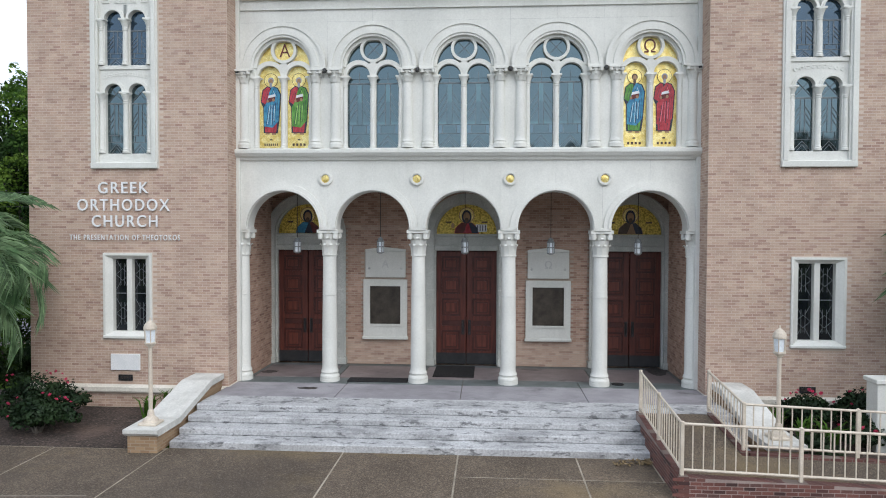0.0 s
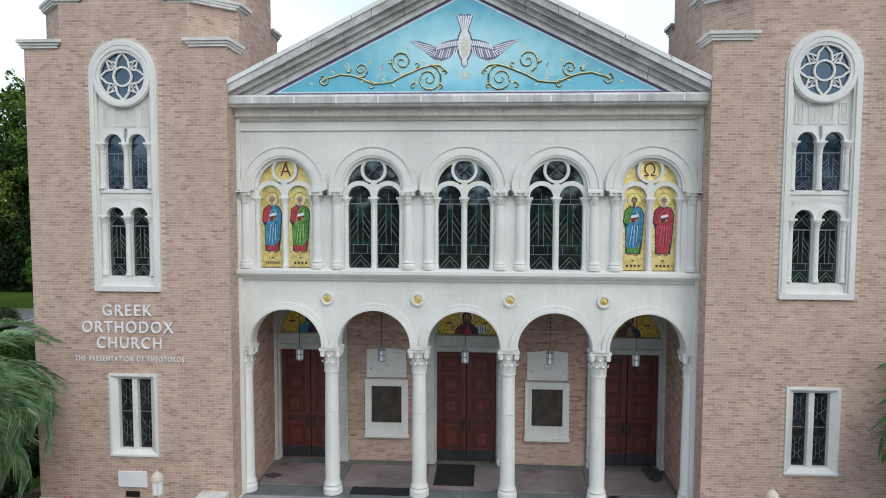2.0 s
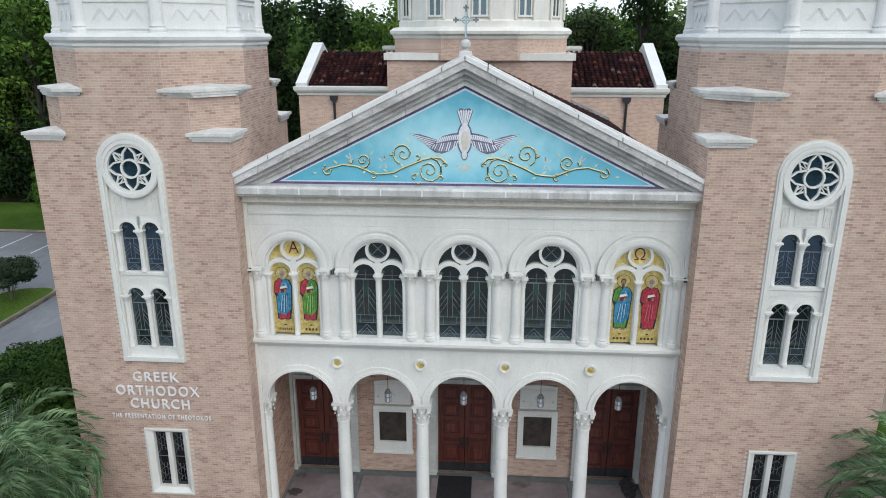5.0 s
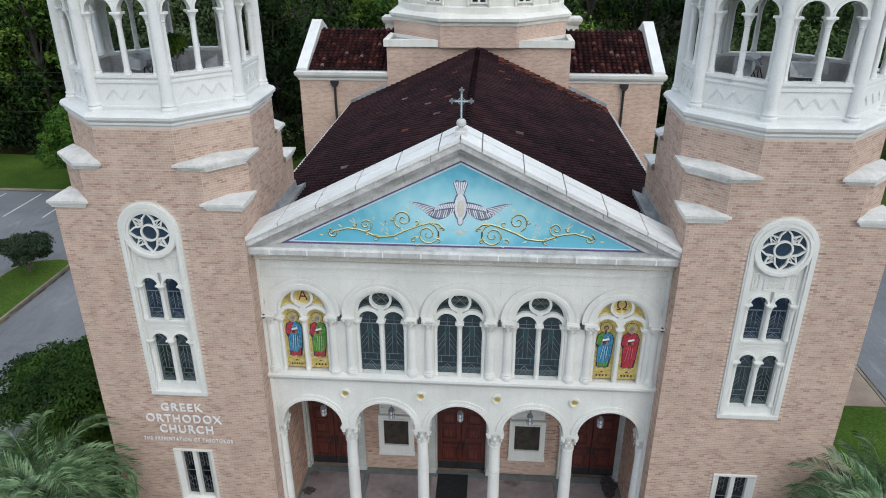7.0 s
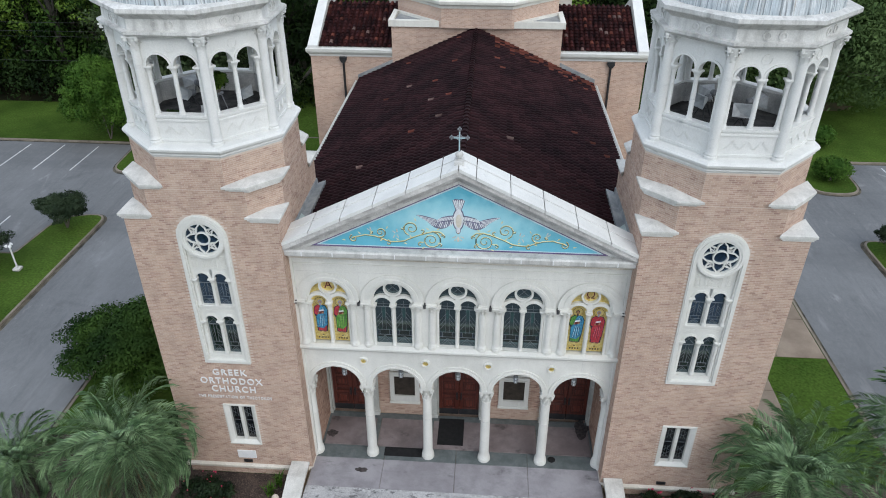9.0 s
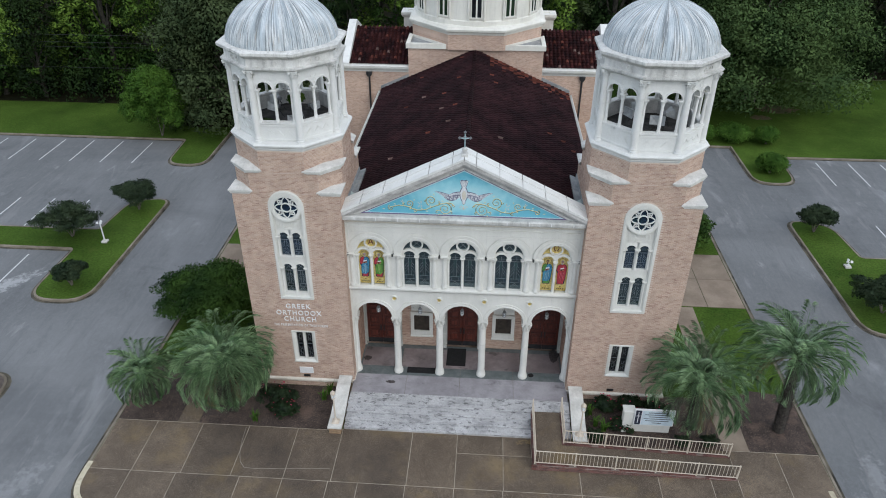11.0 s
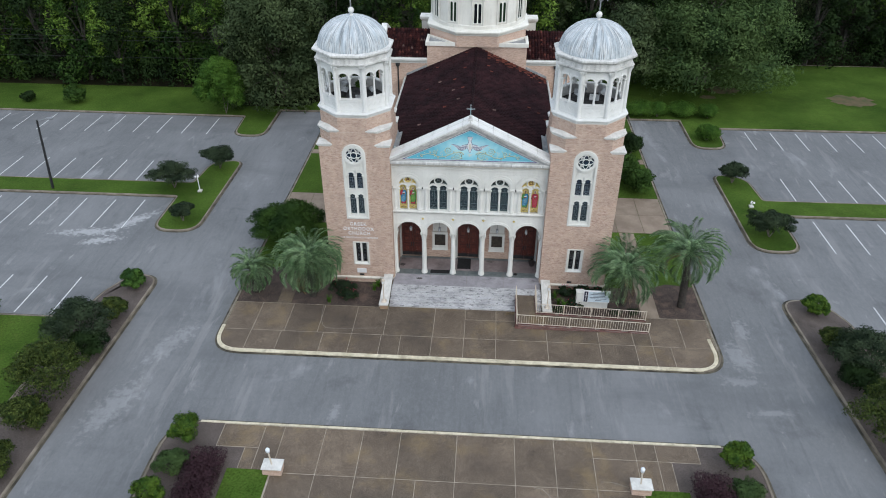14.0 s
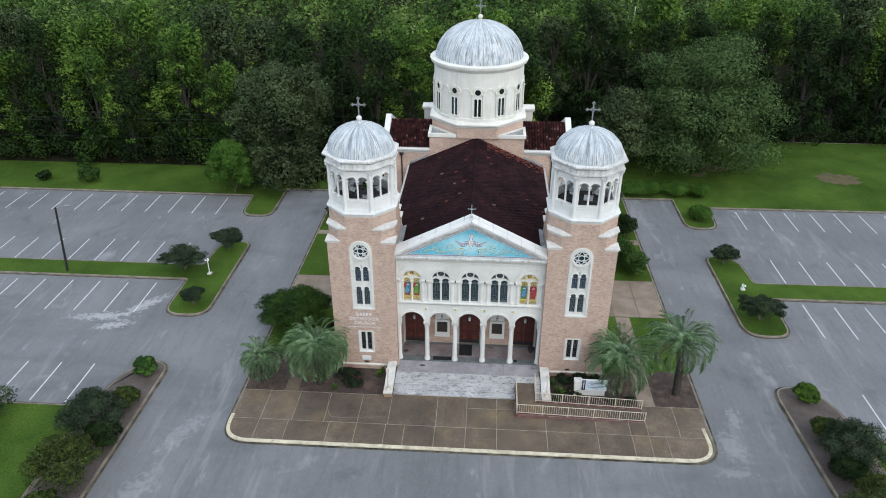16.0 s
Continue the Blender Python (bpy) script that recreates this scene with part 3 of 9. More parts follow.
ASPHALT = asphalt_mat()
stained(ASPHALT, 0.10, (1, 0.3, 1), 0.50, 0.64, (0.235, 0.24, 0.248), 0.4, 3.0)
stained(ASPHALT, 0.14, (0.3, 1, 1), 0.54, 0.68, (0.085, 0.09, 0.097), 0.45, 8.0)
stained(ASPHALT, 0.5, (1, 0.12, 1), 0.60, 0.66, (0.27, 0.27, 0.27), 0.3, 5.0)
stained(GRASS, 0.22, (1, 1, 1), 0.52, 0.68, (0.028, 0.050, 0.009), 0.5, 2.0)
stained(GRASS, 1.3, (1, 1, 1), 0.56, 0.70, (0.095, 0.118, 0.028), 0.35, 4.0)


def sky_mosaic(m):
    """The picture of a sky: pale round the bird, deep turquoise along the edges."""
    nt = m.node_tree
    bsdf = nt.nodes["Principled BSDF"]
    old = bsdf.inputs["Base Color"].links[0].from_socket
    tc, mp, ln, no, ad, r, x = [nt.nodes.new("ShaderNode" + k) for k in ("TexCoord", "Mapping", "VectorMath", "TexNoise", "Math", "ValToRGB", "Mix")]
    mp.vector_type = "TEXTURE"
    mp.inputs["Location"].default_value, mp.inputs["Scale"].default_value = (0, 0, 12.75), (4.6, 50, 1.5)
    ln.operation, ad.operation = "LENGTH", "MULTIPLY_ADD"
    no.inputs["Scale"].default_value, no.inputs["Detail"].default_value = 3.0, 5.0
    nt.links.new(tc.outputs["Object"], mp.inputs[0])
    nt.links.new(tc.outputs["Object"], no.inputs["Vector"])
    nt.links.new(mp.outputs[0], ln.inputs[0])
    nt.links.new(no.outputs[0], ad.inputs[0])
    ad.inputs[1].default_value = 0.5
    nt.links.new(ln.outputs["Value"], ad.inputs[2])
    for e, (at, c) in zip(r.color_ramp.elements, ((0.42, (0.48, 0.76, 0.81, 1)), (1.10, (0.10, 0.44, 0.58, 1)))):
        e.position, e.color = min(at, 1.0), c
    mid = r.color_ramp.elements.new(0.72)
    mid.color = (0.29, 0.64, 0.73, 1)
    nt.links.new(ad.outputs[0], r.inputs[0])
    x.data_type = "RGBA"
    x.inputs[0].default_value = 0.75
    nt.links.new(old, x.inputs[6])
    nt.links.new(r.outputs[0], x.inputs[7])
    nt.links.new(x.outputs[2], bsdf.inputs["Base Color"])


sky_mosaic(BLUE)
stained(BELFRY, 1.1, (1, 1, 2.2), 0.62, 0.72, (0.30, 0.31, 0.31), 0.45, 3.3)
stained(RAKE, 0.8, (1, 1, 1), 0.50, 0.62, (0.24, 0.235, 0.23), 0.45, 2.1)
stained(RAKE, 2.2, (1, 1, 1), 0.58, 0.68, (0.68, 0.67, 0.64), 0.45, 8.1)
DOME = dome_mat()
CAULK = mat("pale_caulk", (0.2016, 0.1764, 0.1428), (0.2856, 0.2520, 0.2100), 2, 30, 0.9, 0.1)
JOINT = mat("pale_joint_filler", (0.25, 0.215, 0.165), (0.40, 0.35, 0.28), 1.5, 30, 0.9, 0.1)
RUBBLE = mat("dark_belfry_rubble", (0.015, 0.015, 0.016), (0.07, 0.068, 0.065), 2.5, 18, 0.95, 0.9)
BARE = mat("bare_red_earth", (0.065, 0.070, 0.024), (0.115, 0.082, 0.042), 0.8, 12, 0.95, 0.5)


# ---- mesh tools ----
class MB:
    """Collects vertices and faces of one mesh."""

    def __init__(self):
        self.v, self.f, self.n = [], [], None

    def add(self, vs, fs):
        o = len(self.v)
        self.v += [tuple(p) for p in vs]
        self.f += [tuple(i + o for i in f) for f in fs]
        return self

    def box(self, x0, x1, y0, y1, z0, z1):
        vs = [(x, y, z) for z in (z0, z1) for y in (y0, y1) for x in (x0, x1)]
        return self.add(vs, [(0, 2, 3, 1), (4, 5, 7, 6), (0, 1, 5, 4), (2, 6, 7, 3), (0, 4, 6, 2), (1, 3, 7, 5)])

    def cbox(self, x0, x1, y0, y1, z0, z1, c=0.015):
        """A box with chamfered edges all round."""
        vs, idx = [], {}
        for ix, x in enumerate((x0, x1)):
            for iy, y in enumerate((y0, y1)):
                for iz, z in enumerate((z0, z1)):
                    sx, sy, sz = c * (1 - 2 * ix), c * (1 - 2 * iy), c * (1 - 2 * iz)
                    for k, p in enumerate(((x, y + sy, z + sz), (x + sx, y, z + sz), (x + sx, y + sy, z))):
                        idx[ix, iy, iz, k] = len(vs)
                        vs.append(p)
        g = lambda a, b, d, k: idx[a, b, d, k]
        fs = []
        for s in (0, 1):
            fs += [(g(s, 0, 0, 0), g(s, 1, 0, 0), g(s, 1, 1, 0), g(s, 0, 1, 0)), (g(0, s, 0, 1), g(1, s, 0, 1), g(1, s, 1, 1), g(0, s, 1, 1)), (g(0, 0, s, 2), g(1, 0, s, 2), g(1, 1, s, 2), g(0, 1, s, 2))]
            for r in (0, 1):
                fs += [(g(0, s, r, 1), g(1, s, r, 1), g(1, s, r, 2), g(0, s, r, 2)), (g(s, 0, r, 0), g(s, 1, r, 0), g(s, 1, r, 2), g(s, 0, r, 2)), (g(s, r, 0, 0), g(s, r, 1, 0), g(s, r, 1, 1), g(s, r, 0, 1))]
                for q in (0, 1):
                    fs.append((g(s, r, q, 0), g(s, r, q, 1), g(s, r, q, 2)))
        return self.add(vs, fs)

    def prism(self, poly, axis, a, b):
        """A polygon drawn in the plane across an axis (x: y,z; y: x,z; z: x,y), drawn out from a to b."""
        n = len(poly)
        put = {"x": lambda p, t: (t, p[0], p[1]), "y": lambda p, t: (p[0], t, p[1]), "z": lambda p, t: (p[0], p[1], t)}[axis]
        vs = [put(p, t) for t in (a, b) for p in poly]
        fs = [tuple(range(n)), tuple(range(2 * n - 1, n - 1, -1))] + [(i, (i + 1) % n, n + (i + 1) % n, n + i) for i in range(n)]
        return self.add(vs, fs)

    def lathe(self, prof, n=24, at=(0, 0, 0), a0=0.0, a1=360.0):
        full = a1 - a0 >= 359.9
        m = n if full else n + 1
        vs = []
        for i in range(m):
            a = radians(a0 + (a1 - a0) * i / n)
            vs += [(at[0] + r * math.cos(a), at[1] + r * math.sin(a), at[2] + z) for r, z in prof]
        k = len(prof)
        fs = [(i * k + j, ((i + 1) % m) * k + j, ((i + 1) % m) * k + j + 1, i * k + j + 1) for i in range(n) for j in range(k - 1)]
        return self.add(vs, fs)

    def tube(self, pts, r, n=6, r2=None):
        pts = [Vector(p) for p in pts]
        k, vs = len(pts), []
        for i, p in enumerate(pts):
            d = (pts[min(i + 1, k - 1)] - pts[max(i - 1, 0)]).normalized()
            u = d.cross(Vector((0, 0, 1)) if abs(d.z) < 0.9 else Vector((1, 0, 0))).normalized()
            w = d.cross(u)
            rr = r if r2 is None else r + (r2 - r) * i / max(k - 1, 1)
            vs += [p + (u * math.cos(2 * math.pi * j / n) + w * math.sin(2 * math.pi * j / n)) * rr for j in range(n)]
        fs = [(i * n + j, i * n + (j + 1) % n, (i + 1) * n + (j + 1) % n, (i + 1) * n + j) for i in range(k - 1) for j in range(n)]
        fs += [tuple(range(n)), tuple(range(k * n - 1, k * n - n - 1, -1))]
        return self.add(vs, fs)

    def sweep(self, path, prof, closed=True):
        """A moulding along a level path (x, y), outward to the right of the way, with a closed profile of (out, z)."""
        n, k, vs = len(path), len(prof), []
        for i, p in enumerate(path):
            p = Vector(p)
            a = p - Vector(path[i - 1]) if closed or i else Vector(path[1]) - p
            b = Vector(path[(i + 1) % n]) - p if closed or i < n - 1 else p - Vector(path[i - 1])
            a, b = a.normalized(), b.normalized()
            na, nb = Vector((a.y, -a.x)), Vector((b.y, -b.x))
            mi = (na + nb) / max(1 + na.dot(nb), 0.15)
            vs += [(p.x + mi.x * o, p.y + mi.y * o, z) for o, z in prof]
        seg = n if closed else n - 1
        fs = [(i * k + j, ((i + 1) % n) * k + j, ((i + 1) % n) * k + (j + 1) % k, i * k + (j + 1) % k) for i in range(seg) for j in range(k)]
        if not closed:
            fs += [tuple(range(k)), tuple(range(n * k - 1, n * k - k - 1, -1))]
        return self.add(vs, fs)

    def ring(self, cx, cz, r0, r1, y0, y1, n=24, a0=0.0, a1=180.0):
        """Part of a ring upright in the x, z plane, as an arch's moulding."""
        vs = []
        for i in range(n + 1):
            a = radians(a0 + (a1 - a0) * i / n)
            for r, y in ((r0, y0), (r1, y0), (r1, y1), (r0, y1)):
                vs.append((cx + r * math.cos(a), y, cz + r * math.sin(a)))
        fs = [(i * 4 + j, (i + 1) * 4 + j, (i + 1) * 4 + (j + 1) % 4, i * 4 + (j + 1) % 4) for i in range(n) for j in range(4)]
        if a1 - a0 < 359.9:
            fs += [(0, 1, 2, 3), (n * 4 + 3, n * 4 + 2, n * 4 + 1, n * 4)]
        return self.add(vs, fs)

    def disc(self, cx, cz, r, y0, y1, n=24):
        return self.prism([(cx + r * math.cos(2 * math.pi * i / n), cz + r * math.sin(2 * math.pi * i / n)) for i in range(n)], "y", y0, y1)

    def arch_top(self, x0, x1, zs, ztop, cx, r, y0, y1, n=16):
        """The wall over a round arch: from x0 to x1, from the springing zs to ztop."""
        for a, b in ((x0, cx - r), (cx + r, x1)):
            if b - a > 1e-4:
                self.box(a, b, y0, y1, zs, ztop)
        pts = [(cx + r * math.cos(math.pi * i / n), zs + r * math.sin(math.pi * i / n)) for i in range(n + 1)]
        vs = [(x, y, z) for x, zz in pts for y in (y0, y1) for z in (zz, ztop)]
        fs = []
        for i in range(n):
            a, b = i * 4, i * 4 + 4
            fs += [(a, a + 1, b + 1, b), (a + 2, b + 2, b + 3, a + 3), (a, b, b + 2, a + 2), (a + 1, a + 3, b + 3, b + 1)]
        return self.add(vs, fs)

    def bar(self, a, b, w, y0, y1):
        """A flat bar between two points (x, z) of an upright plane."""
        d = Vector((b[0] - a[0], b[1] - a[1]))
        if d.length < 1e-5:
            return self
        s = Vector((-d.y, d.x)).normalized() * w / 2
        return self.prism([(a[0] + s.x, a[1] + s.y), (b[0] + s.x, b[1] + s.y), (b[0] - s.x, b[1] - s.y), (a[0] - s.x, a[1] - s.y)], "y", y0, y1)

    def holed(self, x0, x1, z0, z1, holes, y0, y1):
        """An upright slab across y with oblong holes (xa, xb, za, zb)."""
        xs = sorted({x0, x1, *[h[0] for h in holes], *[h[1] for h in holes]})
        zs = sorted({z0, z1, *[h[2] for h in holes], *[h[3] for h in holes]})
        for i in range(len(xs) - 1):
            run = None
            for j in range(len(zs) - 1):
                mx, mz = (xs[i] + xs[i + 1]) / 2, (zs[j] + zs[j + 1]) / 2
                solid = not any(h[0] < mx < h[1] and h[2] < mz < h[3] for h in holes)
                if solid and run is None:
                    run = zs[j]
                if run is not None and (not solid or j == len(zs) - 2):
                    self.box(xs[i], xs[i + 1], y0, y1, run, zs[j + 1] if solid else zs[j])
                    run = None
        return self

    def moved(self, m):
        self.v = [tuple(m @ Vector(p)) for p in self.v]
        return self

    def join(self, other):
        return self.add(other.v, other.f)


def mesh_of(mb, name, material, smooth=0.0):
    me = bpy.data.meshes.new(name)
    me.from_pydata(mb.v, [], mb.f)
    if mb.n is not None:
        # leaves: soft shading that follows the mass of the foliage
        me.materials.append(material)
        me.shade_smooth()
        me.normals_split_custom_set_from_vertices(mb.n)
        return me
    if 0 < len(mb.f) < 20000:
        bm = bmesh.new()
        bm.from_mesh(me)
        if len(mb.f) < 4000:
            bmesh.ops.remove_doubles(bm, verts=bm.verts, dist=0.00001)
        bmesh.ops.recalc_face_normals(bm, faces=bm.faces)
        bm.to_mesh(me)
        bm.free()
    me.materials.append(material)
    if smooth:
        me.shade_smooth()
        me.set_sharp_from_angle(angle=radians(smooth))
    return me


def part(name, mb, material, parent, label="", smooth=0.0):
    ob = new(name, mesh_of(mb, name, material, smooth))
    ob.parent = parent
    return tagged(ob, label)


def thing(name, label, category, group="", kind="", at=None):
    ob = new(name)
    ob.empty_display_size = 0.3
    if at:
        ob.matrix_basis = at if isinstance(at, Matrix) else Matrix.Translation(at)
    return tagged(ob, label, category, group, kind)


def solid(name, mb, material, label, category, group="", kind="", at=None, smooth=0.0):
    ob = new(name, mesh_of(mb, name, material, smooth))
    if at:
        ob.matrix_basis = at if isinstance(at, Matrix) else Matrix.Translation(at)
    return tagged(ob, label, category, group, kind)


def octagon(half, cx=0.0, cy=0.0):
    r = half / math.cos(radians(22.5))
    return [(cx + r * math.cos(radians(22.5 + 45 * i)), cy + r * math.sin(radians(22.5 + 45 * i))) for i in range(8)]


def rounded(poly, radius, n=6):
    """A polygon (x, y) with its corners rounded."""
    out = []
    for i, p in enumerate(poly):
        r = radius[i] if isinstance(radius, (list, tuple)) else radius
        p, a, b = Vector(p), Vector(poly[i - 1]), Vector(poly[(i + 1) % len(poly)])
        if r <= 0:
            out.append(tuple(p))
            continue
        p0, p1 = p + (a - p).normalized() * r, p + (b - p).normalized() * r
        for k in range(n + 1):
            t = k / n
            out.append(tuple(p0 * (1 - t) ** 2 + p * 2 * t * (1 - t) + p1 * t * t))
    return out


BL, BH = 0.205, 0.0687


def brick_spots(width, z0, z1, skip=None):
    """Places (u, z, length) of a running bond."""
    out = []
    for k in range(int((z1 - z0) / BH)):
        z = z0 + (k + 0.5) * BH
        u = -width / 2 - (BL / 2 if k % 2 else 0)
        while u < width / 2:
            a, b = max(u, -width / 2), min(u + BL, width / 2)
            if b - a > 0.04 and not (skip and skip((a + b) / 2, z)):
                out.append(((a + b) / 2, z, b - a - 0.013))
            u += BL
    return out


def brick_mesh(spots, m, proud=0.008, seed=1, h=BH - 0.013):
    """Bricks of a wall face in one mesh; m takes (u, out, z) to the place."""
    rng = np.random.default_rng(seed)
    s = np.array(spots)
    n = len(s)
    d = proud + rng.uniform(-0.002, 0.002, n)
    c = np.array([(-1, 0, -1), (1, 0, -1), (1, 0, 1), (-1, 0, 1), (-1, 1, -1), (1, 1, -1), (1, 1, 1), (-1, 1, 1)], float)
    v = np.repeat(c[None], n, 0)
    v[:, :, 0] = s[:, None, 0] + c[None, :, 0] * s[:, None, 2] / 2
    v[:, :, 1] = -c[None, :, 1] * d[:, None] + 0.004
    v[:, :, 2] = s[:, None, 1] + c[None, :, 2] * h / 2
    mm = np.array(m)
    v = v.reshape(-1, 3) @ mm[:3, :3].T + mm[:3, 3]
    f = np.array([(4, 5, 6, 7), (0, 1, 5, 4), (1, 2, 6, 5), (2, 3, 7, 6), (3, 0, 4, 7)])
    f = (f[None] + np.arange(n)[:, None, None] * 8).reshape(-1, 4)
    mb = MB()
    mb.v, mb.f = v.tolist(), f.tolist()
    return mb


def column(mb, x, y, z0, z1, r, cap, n=20):
    """A round shaft on a moulded base, with a bell under its cap."""
    mb.lathe([(0, 0), (r * 1.32, 0), (r * 1.32, r * 0.4), (0, r * 0.4)], n, (x, y, z0))
    mb.lathe([(0, r * 0.4), (r * 1.24, r * 0.4), (r * 1.31, r * 0.62), (r * 1.24, r * 0.86), (r * 1.12, r * 0.95), (r * 1.10, r * 1.1), (r * 1.2, r * 1.25), (r * 1.12, r * 1.45), (r * 1.02, r * 1.65), (r, r * 2.2), (r * 0.99, (z1 - z0) * 0.4), (r * 0.88, z1 - z0 - cap - 0.05), (r * 1.02, z1 - z0 - cap - 0.04), (r * 1.02, z1 - z0 - cap), (r * 0.85, z1 - z0 - cap)], n, (x, y, z0))
    return mb


def capital(mb, x, y, z0, h, r, n=8):
    """A leafy capital: a bell, two rows of curled leaves, corner scrolls and an abacus."""
    mb.lathe([(r * 0.86, 0), (r * 0.9, h * 0.5), (r * 1.15, h * 0.85), (0, h * 0.85)], 16, (x, y, z0))
    for row, (za, zb, lean) in enumerate(((0.0, 0.45, 0.28), (0.3, 0.72, 0.42))):
        for i in range(n):
            a = 2 * math.pi * (i + 0.5 * row) / n
            ca, sa = math.cos(a), math.sin(a)
            w = r * 0.34
            vs = []
            for t, o, k in ((0, 0.9, 1), (0.7, 1.02, 0.95), (1, 1.0 + lean, 0.55), (0.86, 1.12 + lean, 0.4)):
                z = z0 + h * (za + (zb - za) * t)
                for s in (-1, 1):
                    vs.append((x + ca * r * o - sa * w * k * s, y + sa * r * o + ca * w * k * s, z))
            mb.add(vs, [(0, 1, 3, 2), (2, 3, 5, 4), (4, 5, 7, 6)])
    for i in range(4):
        a = math.pi / 4 + i * math.pi / 2
        mb.lathe([(0, -0.14 * h), (r * 0.3, -0.12 * h), (r * 0.36, 0), (r * 0.3, 0.12 * h), (0, 0.14 * h)], 8, (x + math.cos(a) * r * 1.45, y + math.sin(a) * r * 1.45, z0 + h * 0.76))
    q = r * 1.42
    mb.prism([(x - q, y - q), (x, y - q * 0.86), (x + q, y - q), (x + q * 0.86, y), (x + q, y + q), (x, y + q * 0.86), (x - q, y + q), (x - q * 0.86, y)], "z", z0 + h * 0.87, z0 + h)
    return mb


# ---- the church ----
TX, TY, TH = 8.82, 2.6, 2.7      # bell towers: centres and half width
WX = -0.05                       # axis of the tall tower windows
LAND = 0.75                      # porch and landing level
GND = 0.15                       # plaza level


def arched_rim(mb, cx, z0, zs, half, w, y0, y1, n=20):
    """A frame of width w inside an outline with a round top."""
    mb.ring(cx, zs, half - w, half, y0, y1, n)
    for s in (-1, 1):
        a, b = sorted((cx + s * half, cx + s * (half - w)))
        mb.box(a, b, y0, y1, z0, zs)
    return mb


def lancet_pane(cx, z0, zs, half, y):
    return MB().prism([(cx - half, z0), (cx + half, z0)] + [(cx + half * math.cos(math.pi * i / 10), zs + half * math.sin(math.pi * i / 10)) for i in range(11)], "y", y, y + 0.02)


def cames(par, cx, z0, z1, half, y, kind=0):
    """The lead lines of a leaded light: borders, chevrons and a cross."""
    w, h = 0.010, z1 - z0
    lines = [((-half, z1), (half, z1), 0.03)]
    for s in (-1, 1):
        lines.append(((s * half * 0.22, z0 + h * 0.34), (s * half * 0.22, z1), w))
        for k in ((0.40, 0.62), (0.52, 0.74), (0.64, 0.86)):
            lines.append(((s * half, z0 + h * k[0]), (s * half * 0.22, z0 + h * k[1]), w))
        lines.append(((s * half * 0.95, z0), (0, z0 + h * 0.19), w))
        lines.append(((s * half * 0.55, z0), (0, z0 + h * 0.12), w))
        lines.append(((s * half * 0.6, z0 + h * 0.22), (s * half * 0.6, z0 + h * 0.36), w))
    for k in (0.22, 0.36):
        lines.append(((-half, z0 + h * k), (half, z0 + h * k), w))
    if not kind:
        lines.append(((0, z1), (0, z1 + half * 0.9), w))
        lines.append(((-half, z1 + 0.13), (half, z1 + 0.13), w * 0.7))
    if kind == 1:
        lines.append(((-half * 0.85, z1 + 0.04), (half * 0.7, z1 + 0.44), w))
        lines.append(((half * 0.85, z1 + 0.04), (-half * 0.7, z1 + 0.44), w))
    for i, (a, b, t) in enumerate(lines):
        part("lead_came", MB().bar((cx + a[0], a[1]), (cx + b[0], b[1]), t, y - 0.012 - 0.0002 * i, y), CAME, par)


def belfry_face():
    """One side of the belfry in its own plane: x along it, y inwards from the face, z up."""
    w = 1.03
    mb = MB()
    mb.box(-w, w, 0.0, 0.22, 15.5, 16.42)
    mb.box(-w, w, -0.05, 0.26, 16.42, 16.50)
    mb.box(-w + 0.14, w - 0.14, -0.03, 0.0, 16.28, 16.34)
    mb.box(-w + 0.14, w - 0.14, -0.03, 0.0, 15.62, 15.68)
    for s in (-1, 1):
        mb.arch_top(min(0, s * 0.86), max(0, s * 0.86), 18.06, 18.95, s * 0.43, 0.37, 0.02, 0.22, 12)
        mb.ring(s * 0.43, 18.06, 0.37, 0.44, -0.02, 0.02, 14)
        mb.box(min(s * 0.86, s * w), max(s * 0.86, s * w), 0.02, 0.22, 16.5, 18.95)
    mb.ring(0, 18.62, 0.13, 0.16, 0.0, 0.02, 16, 0, 360)
    zig = [(-0.66 + 0.22 * i, 15.84 if i % 2 == 0 else 16.12) for i in range(7)]
    for a, b in zip(zig, zig[1:]):
        for o in (-0.025, 0.025):
            mb.bar((a[0] + o, a[1]), (b[0] + o, b[1]), 0.012, -0.014, 0.0)
    for s in (-1, 0, 1):
        x = s * 0.80
        column(mb, x, 0.1, 16.5, 18.06, 0.078, 0.27, 12)
        mb.lathe([(0.072, 0), (0.088, 0.02), (0.08, 0.05), (0.11, 0.14), (0.148, 0.21), (0, 0.21)], 12, (x, 0.1, 17.79))
        mb.cbox(x - 0.15, x + 0.15, -0.03, 0.24, 18.0, 18.065, 0.01)
    return mb


def trefoil_cross(z0, h):
    """A thin upright cross with clover ends, standing at z0."""
    mb = MB()
    w, c = 0.032 * h, z0 + h * 0.62
    mb.box(-w, w, -0.03, 0.03, z0, z0 + h * 0.92)
    mb.box(-0.30 * h, 0.30 * h, -0.028, 0.028, c - w, c + w)
    for dx, dz in ((0, 0.36), (-0.32, 0), (0.32, 0)):
        for ox, oz in ((0, 0), (0.055, 0.0), (-0.055, 0.0), (0, 0.055), (0, -0.055)):
            mb.disc(dx * h + ox * h, c + dz * h + oz * h, 0.034 * h, -0.033, 0.033, 10)
    mb.ring(0, c, 0.10 * h, 0.122 * h, -0.02, 0.02, 16, 0, 360)
    return mb


